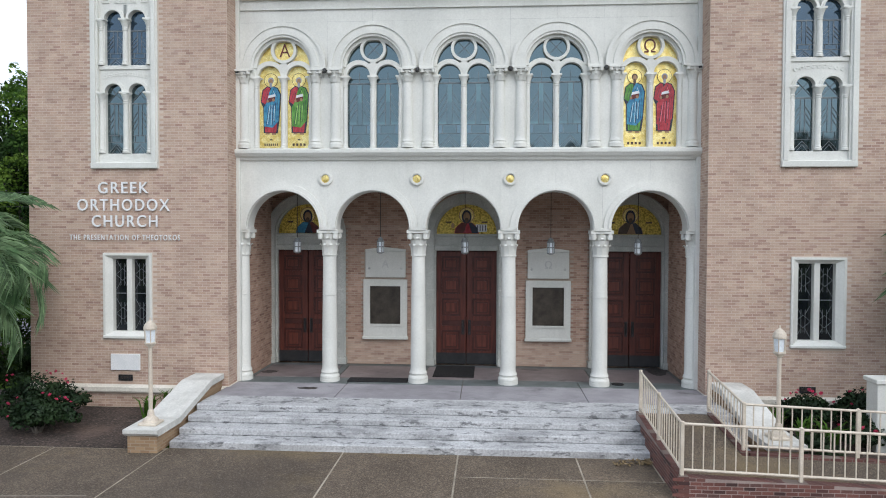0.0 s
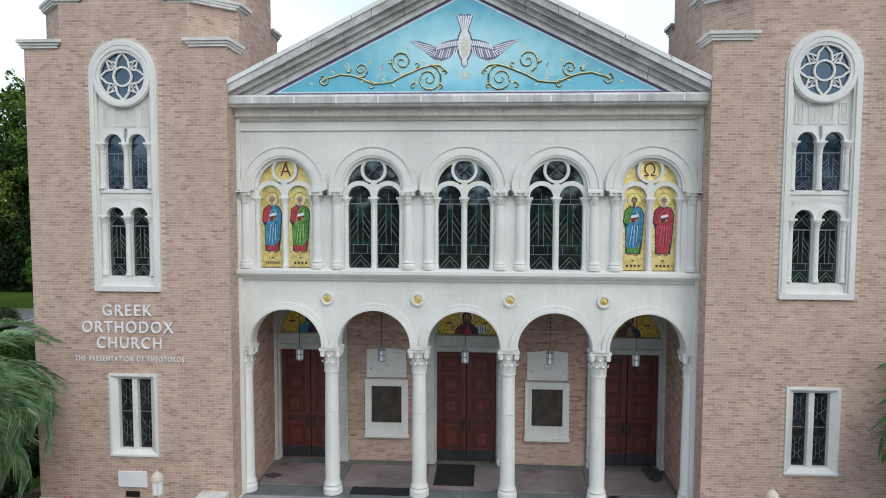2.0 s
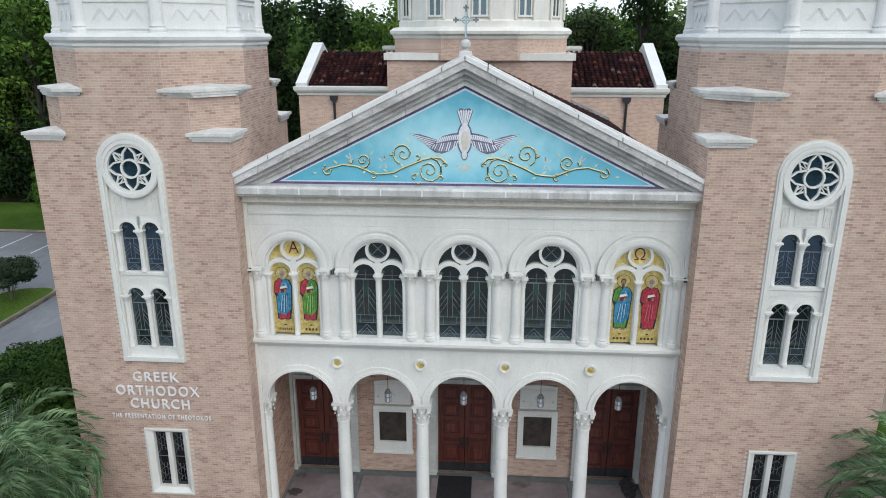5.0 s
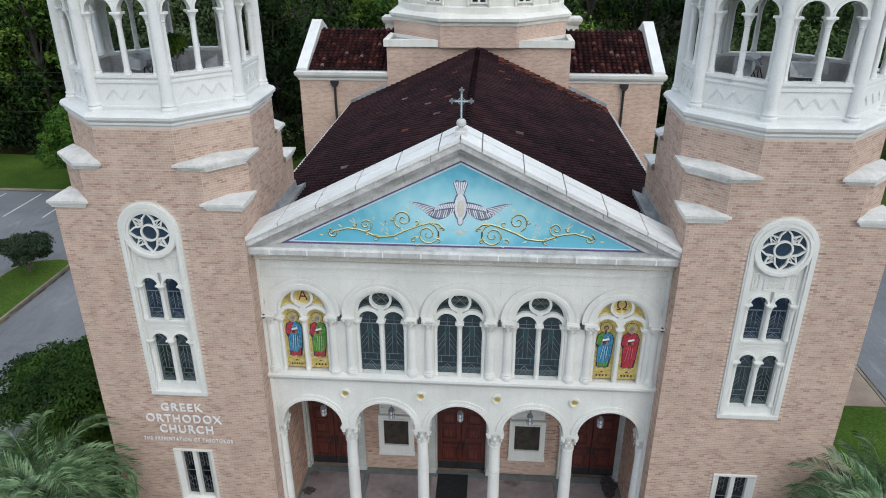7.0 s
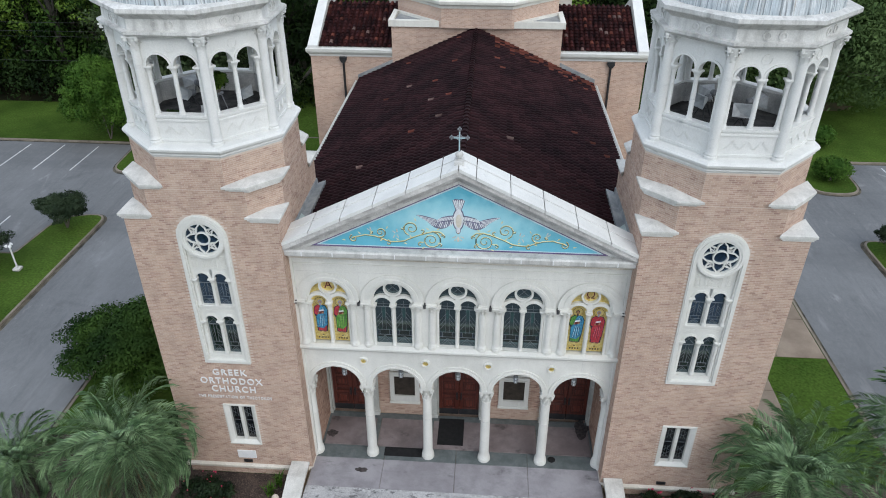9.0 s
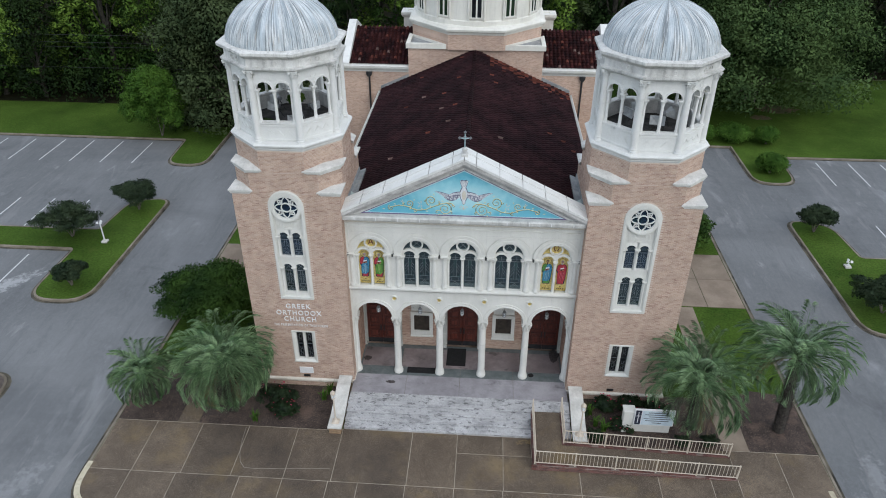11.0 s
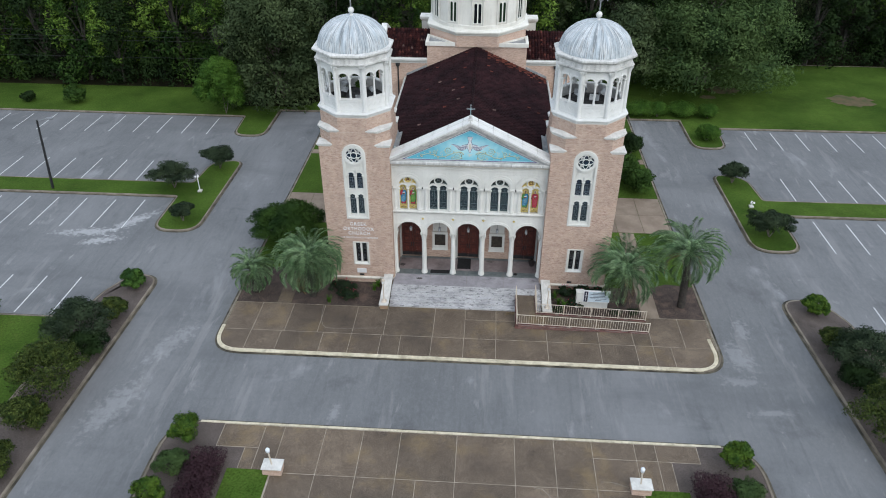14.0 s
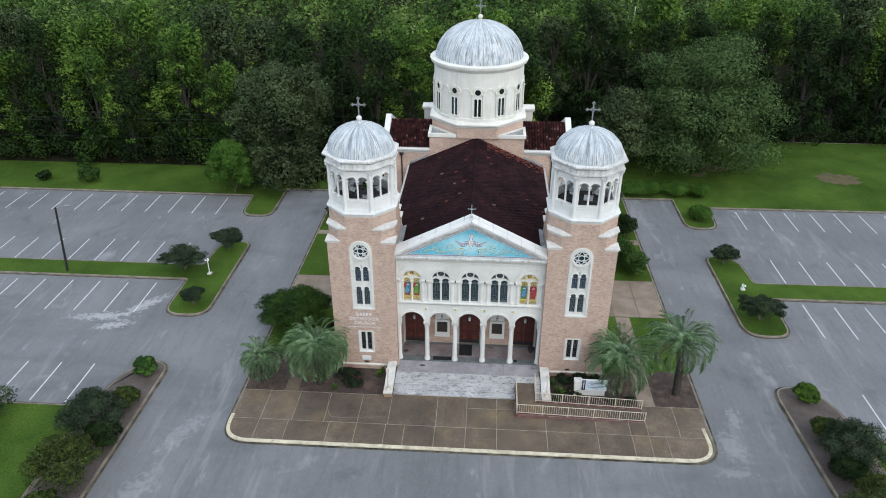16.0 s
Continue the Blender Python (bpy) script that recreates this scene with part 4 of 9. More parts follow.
def upper_window(tw, fy):
    """The tall arched stone surround of a tower: roundel, carved panel and two pairs of lights."""
    win = part("window", arched_rim(MB(), 0, 6.62, 12.12, 0.86, 0.10, fy - 0.08, fy + 0.25, 28), STONE, tw, "tall white stone window surround", 30)
    win.location.x = WX
    part("outer_moulding", arched_rim(MB(), 0, 6.62, 12.12, 0.905, 0.045, fy - 0.05, fy + 0.02, 28), STONE, win, smooth=30)
    part("inner_moulding", arched_rim(MB(), 0, 6.62, 12.12, 0.78, 0.07, fy - 0.03, fy + 0.25, 28), STONE, win, smooth=30)
    part("sill", MB().cbox(-0.905, 0.905, fy - 0.085, fy + 0.25, 6.46, 6.62).box(-0.71, 0.71, fy + 0.03, fy + 0.25, 6.62, 6.86), STONE, win)
    body = MB()
    y0, y1 = fy + 0.07, fy + 0.25
    for zb, zs, zt in ((6.86, 8.46, 9.16), (9.16, 10.37, 10.75)):
        for s in (-1, 1):
            body.arch_top(min(0, s * 0.72), max(0, s * 0.72), zs, zt, s * 0.325, 0.235, y0, y1, 12)
            body.box(min(s * 0.56, s * 0.72), max(s * 0.56, s * 0.72), y0, y1, zb, zs)
    body.box(-0.09, 0.09, y0 + 0.05, y1, 6.86, 8.46).box(-0.09, 0.09, y0 + 0.05, y1, 9.16, 10.37)
    body.box(-0.72, 0.72, y0, y1, 10.75, 12.12).prism([(0.72 * math.cos(math.pi * i / 16), 12.12 + 0.72 * math.sin(math.pi * i / 16)) for i in range(17)], "y", y0 + 0.09, y1)
    part("tracery_panel", body, STONE, win, smooth=30)
    part("ledge", MB().cbox(-0.71, 0.71, y0 - 0.035, y0 + 0.002, 9.06, 9.17, 0.01), STONE, win)
    for zb, zs in ((6.88, 8.46), (9.18, 10.37)):
        for s in (-1, 1):
            part("light_arch", MB().ring(s * 0.325, zs, 0.235, 0.27, y0 - 0.05, y0, 14).ring(s * 0.325, zs, 0.27, 0.315, y0 - 0.025, y0, 14), STONE, win, smooth=30)
        for s in (-1, 0, 1):
            c = column(MB(), s * 0.65, fy + 0.07, zb, zs, 0.072, 0.25, 12)
            part("colonnette", c, STONE, win, smooth=40)
            x = s * 0.65
            part("capital", MB().lathe([(0.066, 0), (0.078, 0.02), (0.072, 0.04), (0.10, 0.13), (0.135, 0.20), (0.125, 0.21), (0, 0.21)], 12, (x, fy + 0.07, zs - 0.25)).cbox(x - 0.14, x + 0.14, fy - 0.05, fy + 0.14, zs - 0.04, zs + 0.012, 0.008), STONE, win, smooth=30)
    # carved band over the lower lights
    for i in range(9):
        part("carved_leaf", MB().ring(-0.56 + 0.14 * i, 8.90 + 0.05 * math.cos((i - 4) * 0.5), 0.028, 0.052, y0 - 0.012, y0, 10, 0, 360), STONE, win)
    # three carved panels: a wide one between two narrow ones
    for xa, xb in ((-0.62, -0.42), (-0.30, 0.30), (0.42, 0.62)):
        cv = part("carved_panel", MB().holed(xa, xb, 10.80, 11.32, [(xa + 0.03, xb - 0.03, 10.83, 11.29)], y0 - 0.022, y0), STONE, win)
        nx = 5 if xb - xa > 0.3 else 1
        for i in range(nx):
            for j in range(4):
                cx_, cz_ = xa + (xb - xa) * (i + 0.5) / nx, 10.885 + 0.117 * j
                part("carved_curl", MB().ring(cx_, cz_, 0.026, 0.048, y0 - 0.018, y0, 10, 40 * (i + j), 40 * (i + j) + 290).bar((cx_ - 0.04, cz_ - 0.05), (cx_ + 0.04, cz_ + 0.05), 0.012, y0 - 0.012, y0), STONE, cv)
    # roundel: a ring, four long petals and four short ones between them
    zc = 12.08
    part("roundel_ring", MB().ring(0, zc, 0.60, 0.80, fy - 0.06, fy + 0.15, 40, 0, 360).ring(0, zc, 0.68, 0.77, fy - 0.09, fy - 0.06, 40, 0, 360), STONE, win, smooth=30)
    part("roundel_glass", MB().disc(0, zc, 0.62, fy + 0.035, fy + 0.055, 32), GLASS_BLUE, win, "dark blue round glass")
    part("centre_ring", MB().ring(0, zc, 0.215, 0.265, fy - 0.03, fy + 0.035, 28, 0, 360), STONE, win, smooth=30)
    at = lambda ang, r: (r * math.cos(ang), zc + r * math.sin(ang))
    for i in range(4):
        a = math.pi / 2 * i
        big, small = MB(), MB()
        for e in (-1, 1):
            p0, p1, p2 = at(a + e * 0.74, 0.285), at(a + e * 0.34, 0.455), at(a, 0.61)
            big.bar(p0, p1, 0.046, fy - 0.024, fy + 0.035).bar(p1, p2, 0.046, fy - 0.024, fy + 0.035)
            d = a + math.pi / 4
            small.bar(at(d, 0.61), at(d + e * 0.27, 0.405), 0.040, fy - 0.016, fy + 0.035).bar(at(d + e * 0.10, 0.50), at(d + e * 0.05, 0.33), 0.022, fy - 0.008, fy + 0.035)
        part("long_petal", big, STONE, win)
        part("short_petal", small, STONE, win)
    for zb, zs, gm, kd in ((6.86, 8.46, GLASS, 1), (9.16, 10.37, GLASS_BLUE, 2)):
        for s in (-1, 1):
            part("pane", lancet_pane(s * 0.325, zb, zs, 0.235, fy + 0.19), gm, win, "dark leaded glass")
            cames(win, s * 0.325, zb + 0.02, zs - 0.27, 0.235, fy + 0.188, kd)
    return win


def lower_window(tw, fy):
    win = part("window", MB().sweep([(0.60, 2.06), (0.60, 4.18), (-0.60, 4.18), (-0.60, 2.06)], [(0, fy - 0.05), (0.06, fy - 0.05), (0.06, fy + 0.02), (0, fy + 0.02)]), STONE, tw, "white stone window surround")
    fix = win.data
    for v in fix.vertices:
        v.co = (v.co.x, v.co.z, v.co.y)
    fn = MB()
    o, i = [(-0.61, 2.06), (0.61, 2.06), (0.61, 4.18), (-0.61, 4.18)], [(-0.45, 2.16), (0.45, 2.16), (0.45, 4.08), (-0.45, 4.08)]
    fn.add([(x, fy - 0.05, z) for x, z in o] + [(x, fy + 0.07, z) for x, z in i] + [(x, fy + 0.28, z) for x, z in i] + [(x, fy + 0.28, z) for x, z in o], [(k, (k + 1) % 4, 4 + (k + 1) % 4, 4 + k) for k in range(4)] + [(4 + k, 4 + (k + 1) % 4, 8 + (k + 1) % 4, 8 + k) for k in range(4)] + [(8 + k, 8 + (k + 1) % 4, 12 + (k + 1) % 4, 12 + k) for k in range(4)])
    part("splayed_reveal", fn, STONE, win)
    part("mullion", MB().cbox(-0.072, 0.072, fy + 0.06, fy + 0.28, 2.10, 4.12, 0.012), STONE, win)
    part("sill", MB().cbox(-0.67, 0.67, fy - 0.07, fy + 0.05, 1.98, 2.06), STONE, win)
    for s in (-1, 1):
        part("pane", MB().box(s * 0.26 - 0.20, s * 0.26 + 0.20, fy + 0.22, fy + 0.24, 2.14, 4.10), GLASS_LOW, win, "dark leaded glass")
        ln, c = MB(), s * 0.26
        for zc in (2.62, 3.66):
            for e in (-1, 1):
                ln.bar((c + e * 0.18, zc - 0.42), (c + e * 0.05, zc - 0.18), 0.007, fy + 0.205, fy + 0.217).bar((c + e * 0.18, zc + 0.42), (c + e * 0.05, zc + 0.18), 0.007, fy + 0.205, fy + 0.217)
                ln.bar((c + e * 0.05, zc - 0.30), (c + e * 0.05, zc + 0.30), 0.007, fy + 0.205, fy + 0.217)
                ln.bar((c + e * 0.18, zc), (c, zc + 0.16), 0.007, fy + 0.205, fy + 0.217).bar((c + e * 0.18, zc), (c, zc - 0.16), 0.007, fy + 0.205, fy + 0.217)
        ln.bar((c - 0.18, 3.16), (c + 0.18, 3.16), 0.02, fy + 0.205, fy + 0.217)
        part("leading", ln, CAME, win)


def bell_tower():
    tw = thing("bell_tower", "pink-tan brick bell tower with a white belfry and domed roof", "tower", "twin bell towers")
    h, fy = TH, -TH
    wall = MB().holed(-h, h, GND, 12.86, [(-0.62, 0.62, 2.06, 4.18), (WX - 0.85, WX + 0.85, 6.5, 12.86)], -h, -h + 0.35)
    wall.arch_top(WX - 0.85, WX + 0.85, 12.12, 13.1, WX, 0.845, -h, -h + 0.35, 24)
    wall.box(-h, h, h - 0.35, h, GND, 12.86).box(-h, -h + 0.35, -h + 0.35, h - 0.35, GND, 12.86).box(h - 0.35, h, -h + 0.35, h - 0.35, GND, 12.86)
    wall.box(-h + 0.3, h - 0.3, -h + 0.3, h - 0.3, 5.1, 5.3).prism(octagon(h - 0.3), "z", 14.9, 15.0)
    c1, c2 = 0.98, 1.60
    cut = lambda c: [(h, -h + c), (h, h - c), (h - c, h), (-h + c, h), (-h, h - c), (-h, -h + c), (-h + c, -h), (h - c, -h)]
    for c, za, zb in ((c1, 12.86, 13.98), (c2, 13.98, 15.14)):
        p = cut(c)
        for k in range(8):
            a, b = Vector(p[k]), Vector(p[(k + 1) % 8])
            i1, i2 = a * 0.88, b * 0.88
            if k == 6 and za < 13:
                m0, m1 = (WX - 0.85, -h), (WX + 0.85, -h)
                wall.prism([tuple(a), m0, (WX - 0.85, -h * 0.88), tuple(i1)], "z", za, 13.1)
                wall.prism([m1, tuple(b), tuple(i2), (WX + 0.85, -h * 0.88)], "z", za, 13.1)
                wall.prism([tuple(a), tuple(b), tuple(i2), tuple(i1)], "z", 13.1, zb)
            else:
                wall.prism([tuple(a), tuple(b), tuple(i2), tuple(i1)], "z", za, zb)
    part("wall", wall, MORTAR, tw, "pink-tan brick wall")
    part("base_course", MB().sweep([(-h, h), (-h, -h), (h, -h), (h, h)], [(0.0, 0.56), (0.10, 0.56), (0.12, 0.60), (0.12, 0.70), (0.02, 0.76), (0, 0.76)], False), CREAM, tw, "cream stone base course")
    # stone caps where the square corners step back to the octagon
    for cin, cout, z, rise in ((c1, 0.0, 12.86, 0.10), (c2, c1, 13.98, 0.10)):
        for k in range(4):
            m = pose(0, 0, 0, 0, 0, 90 * k)
            o = 0.13
            if not cout:
                q = [(h - cin - 0.12, -h - o), (h + o, -h - o), (h + o, -h + cin + 0.12)]
            else:
                q = [(h - cin - 0.12, -h - o), (h - cout + 0.10, -h - o), (h + o, -h + cout - 0.10), (h + o, -h + cin + 0.12)]
            cap = MB().prism(q, "z", z + 0.10, z + 0.18)
            ctr = Vector((sum(p[0] for p in q) / len(q), sum(p[1] for p in q) / len(q)))
            ins = [tuple(ctr + (Vector(p) - ctr) * 0.9) for p in q]
            ins2 = [tuple(ctr + (Vector(p) - ctr) * 0.82) for p in q]
            cap.prism(ins, "z", z + 0.03, z + 0.10).prism(ins2, "z", z - 0.04, z + 0.03)
            n = len(q)
            top = [(*p, z + 0.18) for p in q]
            hi = [(h - cin / 2 - 0.04, -h + cin / 2 + 0.04, z + 0.18 + rise)]
            cap.add(top + hi, [(i, (i + 1) % n, n) for i in range(n)])
            part("corner_cap", cap.moved(m), COPING, tw, "sloping white stone cap")
    part("belfry_cornice", MB().sweep(octagon(h - 0.06), [(-0.3, 15.10), (0.03, 15.10), (0.06, 15.18), (0.10, 15.22), (0.10, 15.28), (0.18, 15.36), (0.20, 15.44), (0.14, 15.52), (-0.3, 15.56)]), BELFRY, tw, "moulded white stone cornice")
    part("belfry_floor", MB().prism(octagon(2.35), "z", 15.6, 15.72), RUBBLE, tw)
    face = belfry_face()
    for k in range(8):
        f = MB().join(face).moved(pose(0, 0, 0, 0, 0, 45 * k) @ pose(0, -2.45, 0))
        part("belfry_arcade", f, BELFRY, tw, "white twin-arched belfry opening", 35)
        part("inner_parapet", MB().box(-0.92, 0.92, 0.223, 0.27, 15.6, 16.40).moved(pose(0, 0, 0, 0, 0, 45 * k) @ pose(0, -2.45, 0)), GRIME, tw, "grimy inner parapet")
    for k in range(8):
        a = radians(22.5 + 45 * k)
        x, y = 2.66 * math.cos(a), 2.66 * math.sin(a)
        c = column(MB(), x, y, 15.5, 18.62, 0.16, 0.0, 14)
        part("corner_column", c, BELFRY, tw, smooth=40)
        part("capital", capital(MB(), x, y, 18.6, 0.42, 0.17), BELFRY, tw, smooth=30)
    part("entablature", MB().sweep(octagon(2.45), [(-0.25, 18.95), (0.05, 18.95), (0.20, 18.98), (0.30, 19.08), (0.30, 19.16), (0.14, 19.18), (0.12, 19.50), (0.20, 19.56), (0.34, 19.66), (0.40, 19.72), (0.40, 19.84), (0.2, 19.90), (-0.25, 19.90)]), STONE_OLD, tw, "white stone entablature stained grey")
    for k in range(8):
        for s in (-1, 1):
            part("frieze_ring", MB().ring(s * 0.22, 19.34, 0.085, 0.125, -2.61, -2.57, 16, 0, 360).disc(s * 0.22, 19.34, 0.045, -2.595, -2.57, 10).moved(pose(0, 0, 0, 0, 0, 45 * k)), STONE_OLD, tw)
    prof = [(2.62 * math.cos(t), 19.86 + 2.06 * math.sin(t)) for t in [math.pi / 2 * i / 14 for i in range(15)]]
    dome = part("dome", MB().lathe([(2.60, 19.80)] + prof, 48), DOME, tw, "oxidised blue-grey metal dome", 60)
    for k in range(20):
        a = 2 * math.pi * k / 20
        part("seam", MB().tube([(r * math.cos(a) * 1.002, r * math.sin(a) * 1.002, z + 0.004) for r, z in prof[:-1]], 0.012, 5), DOME, dome)
    fin = part("finial", MB().lathe([(0.16, 21.86), (0.10, 21.98), (0.09, 22.06), (0.16, 22.10), (0.21, 22.2), (0.22, 22.28), (0.19, 22.40), (0.10, 22.47), (0.05, 22.5), (0, 22.5)], 16), STONE_OLD, tw, "weathered ball finial", 50)
    part("cross", trefoil_cross(22.46, 1.4), GREY_METAL, fin, "dark metal cross with clover ends")
    lower_window(tw, fy)
    upper_window(tw, fy)
    return tw


tower_left = bell_tower()
tower_left.matrix_basis = pose(-TX, TY, 0)
tower_right = copy_thing(tower_left, pose(TX, TY, 0))

# ---- white centre front ----
front = thing("church_facade", "white stone church front with arcades and a pediment", "facade")
FY, BY = 0.62, 1.12
ARZ = 4.93                       # springing of the arcade
BAYS = (-4.86, -2.43, 0.0, 2.43, 4.86)
COLS = (-6.07, -3.645, -1.215, 1.215, 3.645, 6.07)

edges = [-6.12] + [(a + b) / 2 for a, b in zip(BAYS, BAYS[1:])] + [6.12]
for c, a, b in zip(BAYS, edges, edges[1:]):
    part("arcade_bay", MB().arch_top(a, b, ARZ, 7.0, c, 1.0, FY, BY, 24), STONE, front, "white wall over a round arch", 20)
for c in BAYS:
    part("archivolt", MB().ring(c, ARZ, 1.0, 1.19, FY - 0.05, FY, 32).ring(c, ARZ, 1.0, 1.07, FY - 0.08, FY - 0.05, 32).ring(c, ARZ, 0.98, 1.04, FY + 0.002, BY + 0.02, 32), STONE, front, smooth=30)
for x in COLS:
    ya = (FY + BY) / 2
    col = part("column", column(MB(), x, ya, LAND, 4.22, 0.205, 0.0, 28), STONE, front, "round white column with a leafy capital", 40)
    part("capital", capital(MB(), x, ya, 4.20, 0.68, 0.205, 10), STONE, col, smooth=30)
    part("impost", MB().cbox(x - 0.235, x + 0.235, FY - 0.05, BY + 0.05, 4.86, ARZ + 0.012, 0.012), STONE, col)
    for zj in (1.95, 3.1):
        part("joint_ring", MB().lathe([(0.19, 0), (0.2055, 0.002), (0.19, 0.008)], 28, (x, ya, zj)), STONE_OLD, col)
for s in (-1, 1):
    part("jamb", MB().cbox(min(s * 6.02, s * 6.16), max(s * 6.02, s * 6.16), FY - 0.1, BY + 0.06, LAND, 11.2), STONE, front)
for i, x in enumerate((-3.70, -1.235, 1.235, 3.70)):
    md = part("medallion", MB().ring(x, 6.24, 0.11, 0.185, FY - 0.05, FY, 28, 0, 360).ring(x, 6.24, 0.135, 0.165, FY - 0.07, FY - 0.05, 28, 0, 360), STONE, front, "white ring with a gold disc", 30)
    part("gold_disc", MB().lathe([(0, 0.018), (0.05, 0.016), (0.09, 0.008), (0.115, 0)], 20).moved(pose(x, FY - 0.01, 6.24, 90, 0, 0)), GOLD, md, smooth=60)
part("sill_band", MB().prism([(FY, 6.72), (FY - 0.06, 6.74), (FY - 0.10, 6.80), (FY - 0.16, 6.84), (FY - 0.22, 6.92), (FY - 0.22, 7.00), (FY - 0.05, 7.06), (FY, 7.06)], "x", -6.12, 6.12), STONE, front, "moulded white stone sill band")

for c, a, b in zip(BAYS, edges, edges[1:]):
    part("upper_bay", MB().arch_top(a, b, 9.22, 11.2, c, 0.80, FY, BY, 24).box(a, c - 0.80, FY, BY, 7.0, 9.22).box(c + 0.80, b, FY, BY, 7.0, 9.22), STONE, front, "white wall round a round-headed opening", 20)
for c in BAYS:
    av = MB().ring(c, 9.22, 0.80, 1.14, FY - 0.05, FY, 32).ring(c, 9.22, 0.86, 0.98, FY - 0.08, FY - 0.05, 32).ring(c, 9.22, 1.08, 1.18, FY - 0.08, FY - 0.05, 32)
    av.ring(c, 9.22, 0.72, 0.83, FY + 0.045, FY + 0.3, 32)
    part("archivolt", av, STONE, front, smooth=30)
    for s in (-1, 1):
        part("string_course", MB().box(min(c + s * 0.8, c + s * 1.18), max(c + s * 0.8, c + s * 1.18), FY - 0.085, FY, 9.15, 9.215), STONE, front)
for x in (-6.0, -3.96, -3.42, -1.49, -0.95, 0.95, 1.49, 3.42, 3.96, 6.0):
    if abs(x) == 6.0:
        x = math.copysign(5.92, x)
    pc = part("engaged_column", column(MB(), x, FY + 0.01, 7.06, 8.86, 0.138, 0.0, 18), STONE, front, smooth=40)
    part("capital", capital(MB(), x, FY + 0.0, 8.80, 0.345, 0.145), STONE, pc, smooth=30)
for x in (-3.69, -1.22, 1.22, 3.69, -6.06, 6.06):
    part("drain_spout", MB().tube([(x, FY + 0.02, 9.14), (x, FY - 0.14, 9.12), (x, FY - 0.18, 9.04)], 0.045, 8), BLACK, front, "small black spout")


def tracery(c, par):
    """Stone tracery: a roundel over two round-headed lights."""
    y0, y1 = FY + 0.08, FY + 0.22
    t = MB().ring(c, 9.70, 0.275, 0.35, y0 - 0.02, y1, 28, 0, 360)
    for s in (-1, 1):
        t.ring(c + s * 0.39, 8.98, 0.31, 0.355, y0 - 0.02, y1, 18).ring(c + s * 0.39, 8.98, 0.355, 0.435, y0 - 0.004 - 0.003 * s, y1 + 0.004 + 0.003 * s, 18)
        t.box(min(c + s * 0.70, c + s * 0.80), max(c + s * 0.70, c + s * 0.80), y0, y1, 7.06, 9.262)
    t.box(c - 0.078, c + 0.078, y0, y1, 7.06, 9.0)
    t.prism([(c - 0.14, 9.26), (c, 9.06), (c + 0.14, 9.26), (c, 9.44)], "y", y0 - 0.011, y1 + 0.011)
    tr = part("tracery", t, STONE, par, smooth=30)
    for s in (-1, 0, 1):
        cc = column(MB(), c + s * 0.75, FY + 0.07, 7.06, 8.98, 0.068, 0.26, 12)
        cc.lathe([(0.062, 0), (0.075, 0.02), (0.07, 0.05), (0.10, 0.14), (0.132, 0.21), (0, 0.21)], 12, (c + s * 0.75, FY + 0.07, 8.72))
        cc.cbox(c + s * 0.75 - 0.135, c + s * 0.75 + 0.135, FY - 0.03, FY + 0.2, 8.93, 8.985, 0.008)
        part("colonnette", cc, STONE, par, smooth=40)


def arched_field(c, y):
    return MB().prism([(c - 0.78, 7.06), (c + 0.78, 7.06)] + [(c + 0.78 * math.cos(math.pi * i / 20), 9.22 + 0.78 * math.sin(math.pi * i / 20)) for i in range(21)], "y", y, y + 0.02)


for c in BAYS[1:4]:
    win = part("window", MB().box(c - 0.80, c + 0.80, FY + 0.02, FY + 0.3, 7.0, 7.06), STONE, front, "dark stained-glass window with white tracery")
    tracery(c, win)
    part("pane", arched_field(c, FY + 0.20), GLASS, win, "dark leaded glass")
    for s in (-1, 1):
        cames(win, c + s * 0.385, 7.08, 8.80, 0.315, FY + 0.197)
        cx_ = c + s * 0.385
        for x0, x1, z0, z1, mt in ((-0.30, -0.2, 7.47, 7.69, TINT_BLUE), (0.2, 0.30, 7.47, 7.69, TINT_BLUE), (-0.06, 0.06, 8.3, 8.78, TINT_GREEN), (-0.30, -0.08, 7.7, 7.78, TINT_GREEN), (0.08, 0.30, 7.7, 7.78, TINT_GREEN)):
            part("tinted_pane", MB().box(cx_ + x0, cx_ + x1, FY + 0.1915, FY + 0.1985, z0, z1), mt, win)
    part("leading", MB().bar((c - 0.18, 9.54), (c + 0.18, 9.90), 0.014, FY + 0.185, FY + 0.197).bar((c + 0.18, 9.54), (c - 0.18, 9.90), 0.014, FY + 0.185, FY + 0.197), CAME, win)


def text_mesh(body, size, depth, bold=0.018, space=1.0):
    cu = bpy.data.curves.new("lettering", "FONT")
    cu.space_character = space
    cu.body, cu.size, cu.extrude, cu.align_x, cu.offset, cu.resolution_u = body, size, depth, "CENTER", bold, 4
    tmp = bpy.data.objects.new("lettering", cu)
    me = bpy.data.meshes.new_from_object(tmp)
    bpy.data.objects.remove(tmp)
    bpy.data.curves.remove(cu)
    return me


